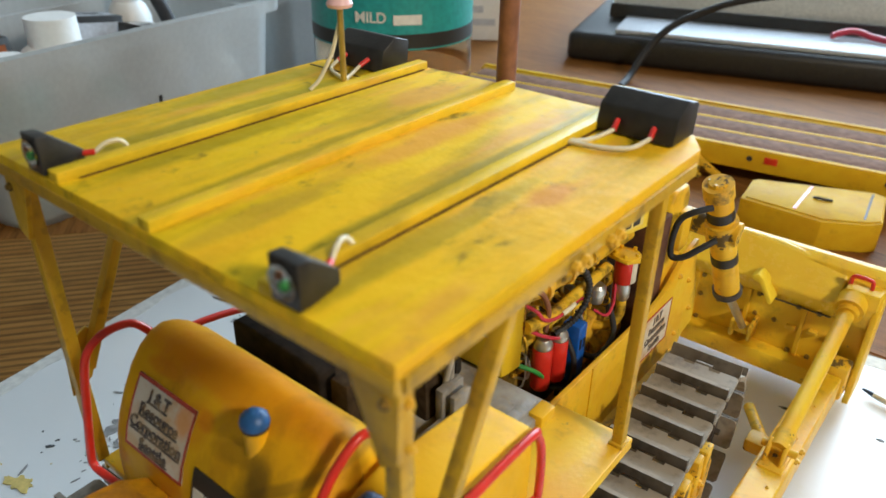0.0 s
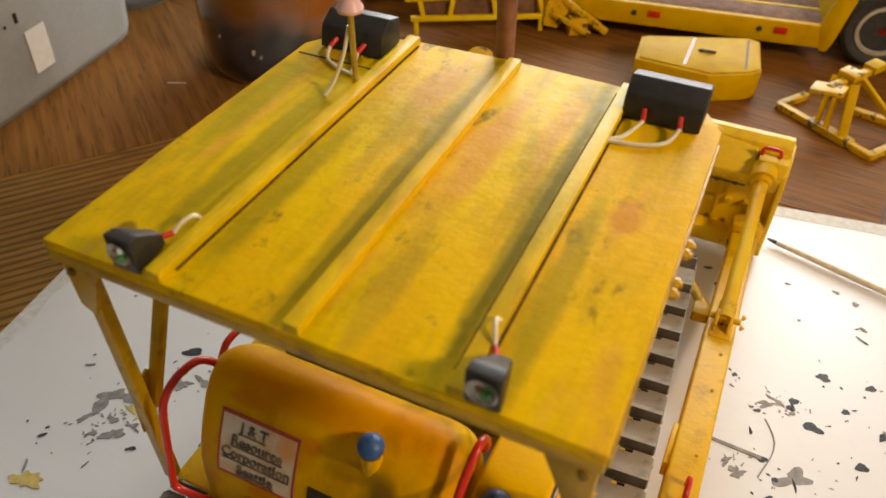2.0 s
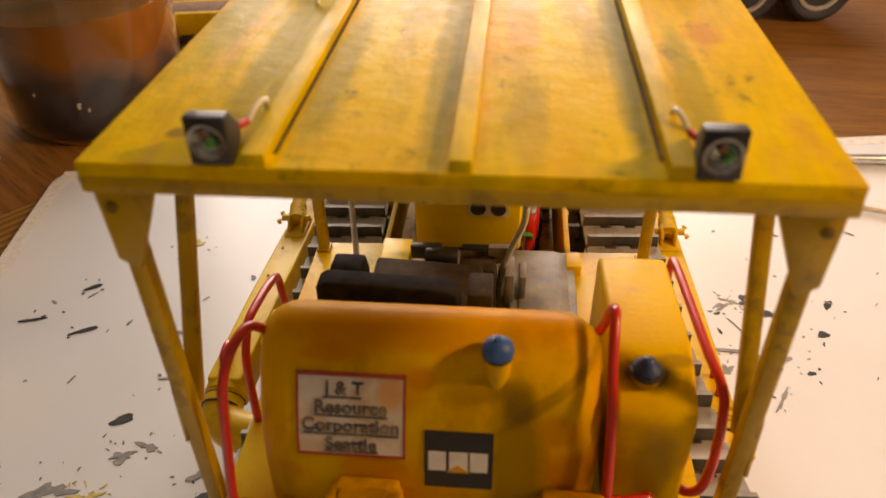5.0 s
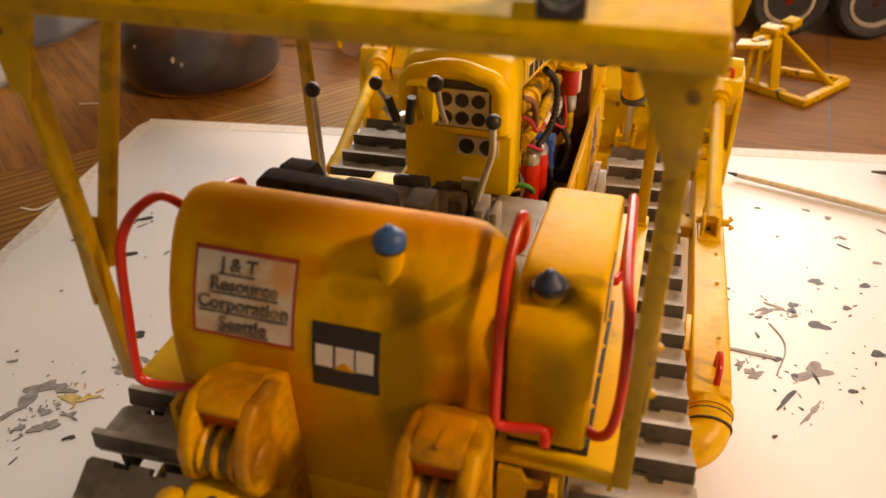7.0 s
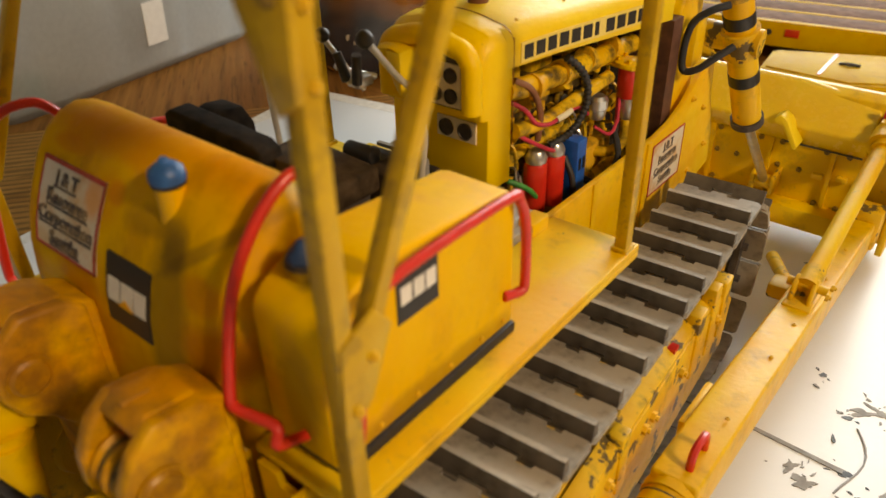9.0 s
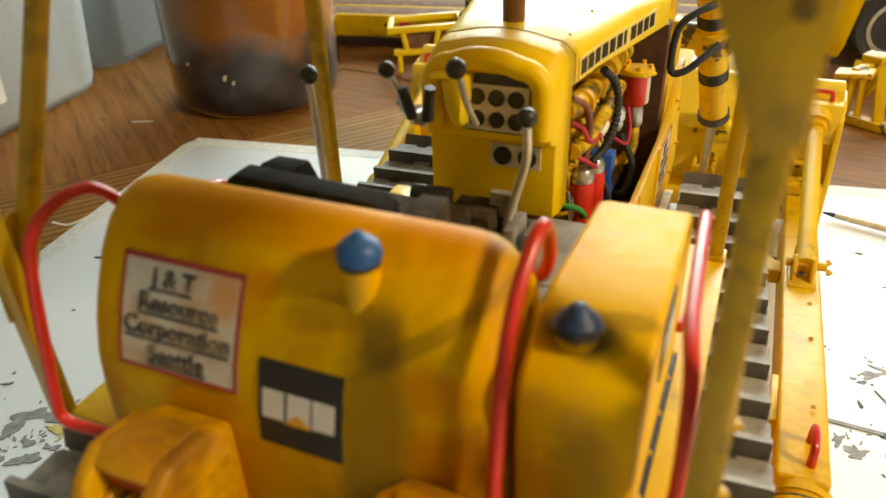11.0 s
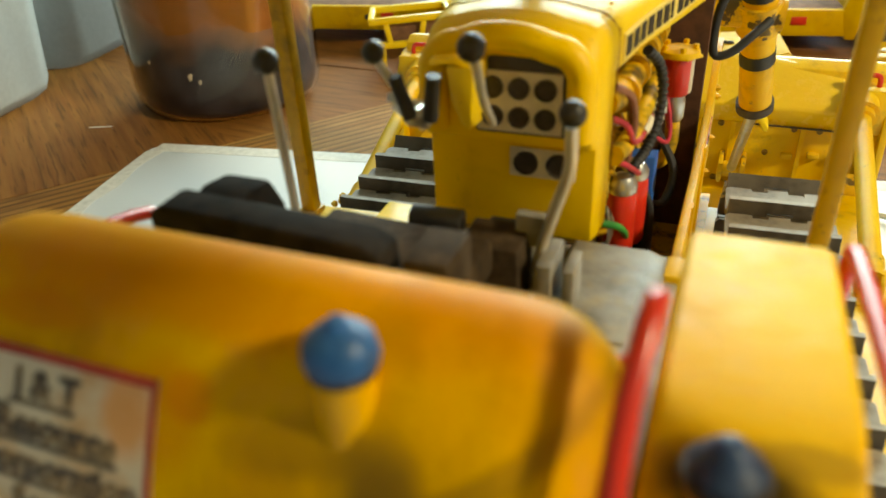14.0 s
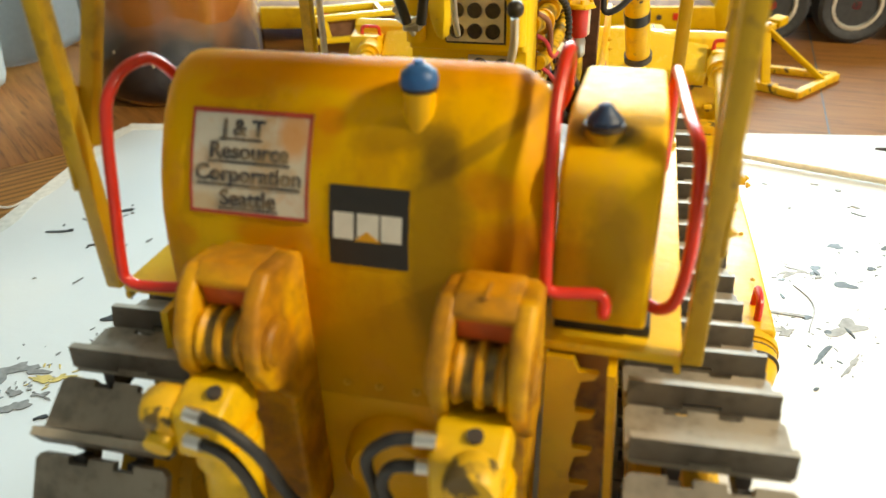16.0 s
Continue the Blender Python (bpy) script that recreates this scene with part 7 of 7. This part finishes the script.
def ramp_frame():
    r = thing("loading_ramp", (-15, 43, TABLE), "yellow model ramp frame with brown panel beside trailer", "ramp")
    m = Matrix.Translation((-19.0, 40.6, TABLE)) @ Matrix.Rotation(radians(33), 4, "Z")

    def P(name, g, mat, lab="", bev=0.05):
        return part(name, g.moved(m), mat, r, lab, bev=bev)
    P("top_rail", Geo().beam((-0.2, 0, 3.0), (10.4, 0, 3.0), 0.4, 0.42), YEL_BRIGHT)
    P("back_rail", Geo().beam((0.4, 3.0, 3.0), (9.6, 3.0, 3.0), 0.4, 0.42), YEL_BRIGHT)
    P("lower_rail", Geo().beam((0.2, 0, 1.45), (10.6, 0, 1.15), 0.38, 0.4), YEL_BRIGHT)
    P("cross_bar", Geo().beam((0, 0.2, 3.0), (0.5, 3.0, 3.0), 0.4, 0.4), YEL_BRIGHT)
    P("cross_bar", Geo().beam((5.2, 0.2, 3.0), (5.4, 3.0, 3.0), 0.34, 0.36), YEL_BRIGHT)
    P("cross_bar", Geo().beam((10.2, 0.2, 3.0), (9.6, 3.0, 3.0), 0.4, 0.4), YEL_BRIGHT)
    for x0, x1 in ((0.9, 1.2), (3.4, 3.1), (6.4, 6.7), (9.9, 10.3)):
        P("upright", Geo().beam((x0, 0, 2.85), (x1, 0, 1.3), 0.36, 0.3, (0, 1, 0)), YEL_BRIGHT)
    for x in (0.6, 10.2):
        P("foot", Geo().beam((x, 0, 1.3), (x, 0, 0.0), 0.34, 0.34, (0, 1, 0)), YEL_BRIGHT)
    P("panel", Geo().box(0.8, 0.3, 1.3, 9.8, 0.45, 2.8), DECK, "brown panel")
    P("gusset", Geo().prism([(10.3, 0.6), (11.4, 0.3), (12.2, 1.6), (12.0, 3.6), (11.2, 4.0), (10.4, 2.2)], "y", -0.5, 0.3), CHIPPED, "chipped yellow gusset plate", 0.06)
    P("link_bar", Geo().beam((11.4, -0.2, 2.8), (15.0, -1.6, 0.3), 0.5, 0.45), CHIPPED, "chipped link bar", 0.05)
    P("link_bar", Geo().beam((10.9, -0.6, 1.6), (13.6, -1.7, 0.25), 0.36, 0.36), CHIPPED, "chipped link bar", 0.05)
    P("hinge_block", Geo().box(12.2, -1.3, 0.0, 13.6, -0.1, 1.3), CHIPPED, "chipped yellow hinge block", 0.08)


ramp_frame()


def stand():
    j = thing("model_stand", (10.5, 40.2, TABLE), "worn yellow model trestle stand on the table", "stand")
    z = TABLE
    A, B = Vector((7.7, 42.2, z + 0.22)), Vector((13.3, 38.3, z + 0.22))
    n = Vector((0.57, 0.82, 0))
    D, E = B + n * 5.2, A + n * 2.6
    for p, q in ((A - (B - A) * 0.02, B + (B - A) * 0.03), (A, E), (B, D), (D, D.lerp(E, 0.6))):
        part("base_beam", Geo().beam(p, q, 0.5, 0.44), CHIPPED, j, bev=0.05)
    part("sole_plate", Geo().beam(A.lerp(B, 0.35) + Vector((0, 0, 0.25)), A.lerp(B, 0.80) + Vector((0, 0, 0.25)), 0.7, 0.12), CHIPPED, j, bev=0.03)
    head = Vector((10.85, 41.8, z + 3.1))
    for k, (f0, w) in enumerate(((0.42, 0.34), (0.52, 0.34), (0.70, 0.55))):
        foot = A.lerp(B, f0) + Vector((0, 0, 0.2))
        part("upright", Geo().beam(foot, head + (B - A) * (f0 - 0.55) * 0.75 - n * 0.2, w, 0.36), MODEL_YEL, j, bev=0.04)
    cap = part("head_beam", Geo().beam(head - n * 1.5 - Vector((0, 0, 0.25)), head + n * 3.2, 0.5, 0.42), CHIPPED, j, bev=0.05)
    part("head_plate", Geo().beam(head - n * 1.9 - (B - A) * 0.12 - Vector((0, 0, 0.4)), head - n * 1.2 + (B - A) * 0.14 - Vector((0, 0, 0.15)), 1.3, 0.3), CHIPPED, cap, bev=0.05)
    part("head_block", Geo().beam(head - n * 0.1 + Vector((0, 0, 0.15)), head + n * 0.8 + Vector((0, 0, 0.25)), 1.2, 0.5), CHIPPED, cap, bev=0.06)
    part("head_block", Geo().beam(head + n * 2.1 + Vector((0, 0, 0.1)), head + n * 3.2 + Vector((0, 0, 0.2)), 0.9, 0.5), MODEL_YEL, cap, bev=0.06)
    part("back_strut", Geo().beam(head + n * 1.2, B + n * 3.4 + Vector((0, 0, 0.1)), 0.34, 0.34), MODEL_YEL, j, bev=0.04)
    part("back_strut", Geo().beam(head + n * 2.4, E + n * 1.2 + Vector((1.4, -0.6, 0.0)), 0.34, 0.34), MODEL_YEL, j, bev=0.04)


stand()


def yellow_box():
    b = thing("yellow_box", (3.5, 44.5, TABLE), "flat yellow model box lid with red strap and black stripe", "box")
    poly = [(-2.0, 41.0), (3.0, 40.8), (5.4, 42.2), (6.0, 42.9), (5.3, 47.4), (4.6, 47.6), (-2.4, 44.6)]
    body = part("box_body", Geo().prism(poly, "z", TABLE, 1.5), MODEL_YEL, b, bev=0.08)
    part("box_edge", Geo().prism([(3.1 + (x - 3.1) * 0.95, 44.4 + (y - 44.4) * 0.92) for x, y in poly], "z", 1.5, 1.6), MODEL_YEL, b, bev=0.04)
    part("stripe", Geo().beam((5.0, 42.6, 1.6), (4.55, 47.0, 1.6), 0.14, 0.03), SOOT, body)
    part("strap", Geo().beam((1.2, 41.4, 1.61), (1.1, 45.7, 1.61), 0.22, 0.04), RED, body, "red strap")
    part("hook", Geo().tube([(1.7, 43.9, 1.62), (2.1, 43.8, 1.72), (2.8, 44.0, 1.66)], 0.1, 8), SOOT, body)


yellow_box()


# ---- behind: dark appliance, cable, parcel ----
def appliance():
    a = thing("flat_appliance", (-10, 85, TABLE), "black and pale grey flat appliance at the back of table", "appliance")
    m = Matrix.Translation((-31.9, 69.7, TABLE)) @ Matrix.Rotation(radians(17), 4, "Z")
    part("base", Geo().prism([(0, 0), (1.5, 0), (62, 0), (62, 30), (0, 30)], "z", 0.0, 3.2).moved(m), BLACK, a, bev=0.8, seg=3)
    part("tray", Geo().box(5, 1.0, 3.2, 60, 16, 3.7).moved(m), GREY_PLASTIC, a, "pale grey tray", bev=0.2)
    part("hood_panel", Geo().prism([(9, 3.6), (30, 3.6), (30, 8.0), (12, 8.0)], "x", 3, 61).moved(m), SILVER, a, "pale silver cover", bev=0.4)
    part("dark_gap", Geo().box(3, 8.6, 3.4, 61, 9.1, 5.0).moved(m), BLACK, a)
    part("red_clip", Geo().tube([(27, 6, 4.1), (29, 7, 4.6), (31, 6.5, 4.2), (33, 5.5, 4.1)], 0.35, 8).moved(m), WIRE_RED, a, "small crimson clip")


appliance()
solo("power_cable", Geo().tube([(-21.6, 63.0, TABLE + 0.35), (-22.4, 66.5, TABLE + 0.5), (-22.0, 68.5, 2.0), (-20.5, 70.0, 4.6), (-17.5, 71.5, 6.6), (-12.5, 73.0, 8.4), (0, 78, 10.5), (18, 86, 9.0), (40, 97, 4.0), (46, 100, TABLE + 0.4)], 0.36, 10), RUBBER, "thick black cable arching over the appliance", "cable")


def parcel():
    p = thing("parcel_box", (-48, 70, TABLE), "pale cardboard parcel with blue-grey printed lines", "parcel")
    m = Matrix.Translation((-53.5, 63.8, TABLE)) @ Matrix.Rotation(radians(36), 4, "Z")
    b = part("carton", Geo().box(0, 0, 0, 14.5, 9, 8).moved(m), WHITE_PLASTIC, p, bev=0.15)
    for z, x0, x1 in ((3.3, 4.6, 11.5), (1.8, 6.0, 13.0)):
        part("printed_bar", Geo().box(x0, -0.03, z, x1, 0.01, z + 0.8).moved(m), GREY_PLASTIC, b)
    part("printed_bar", Geo().box(3.2, -0.03, 0.8, 3.8, 0.01, 6.0).moved(m), GREY_PLASTIC, b)


parcel()
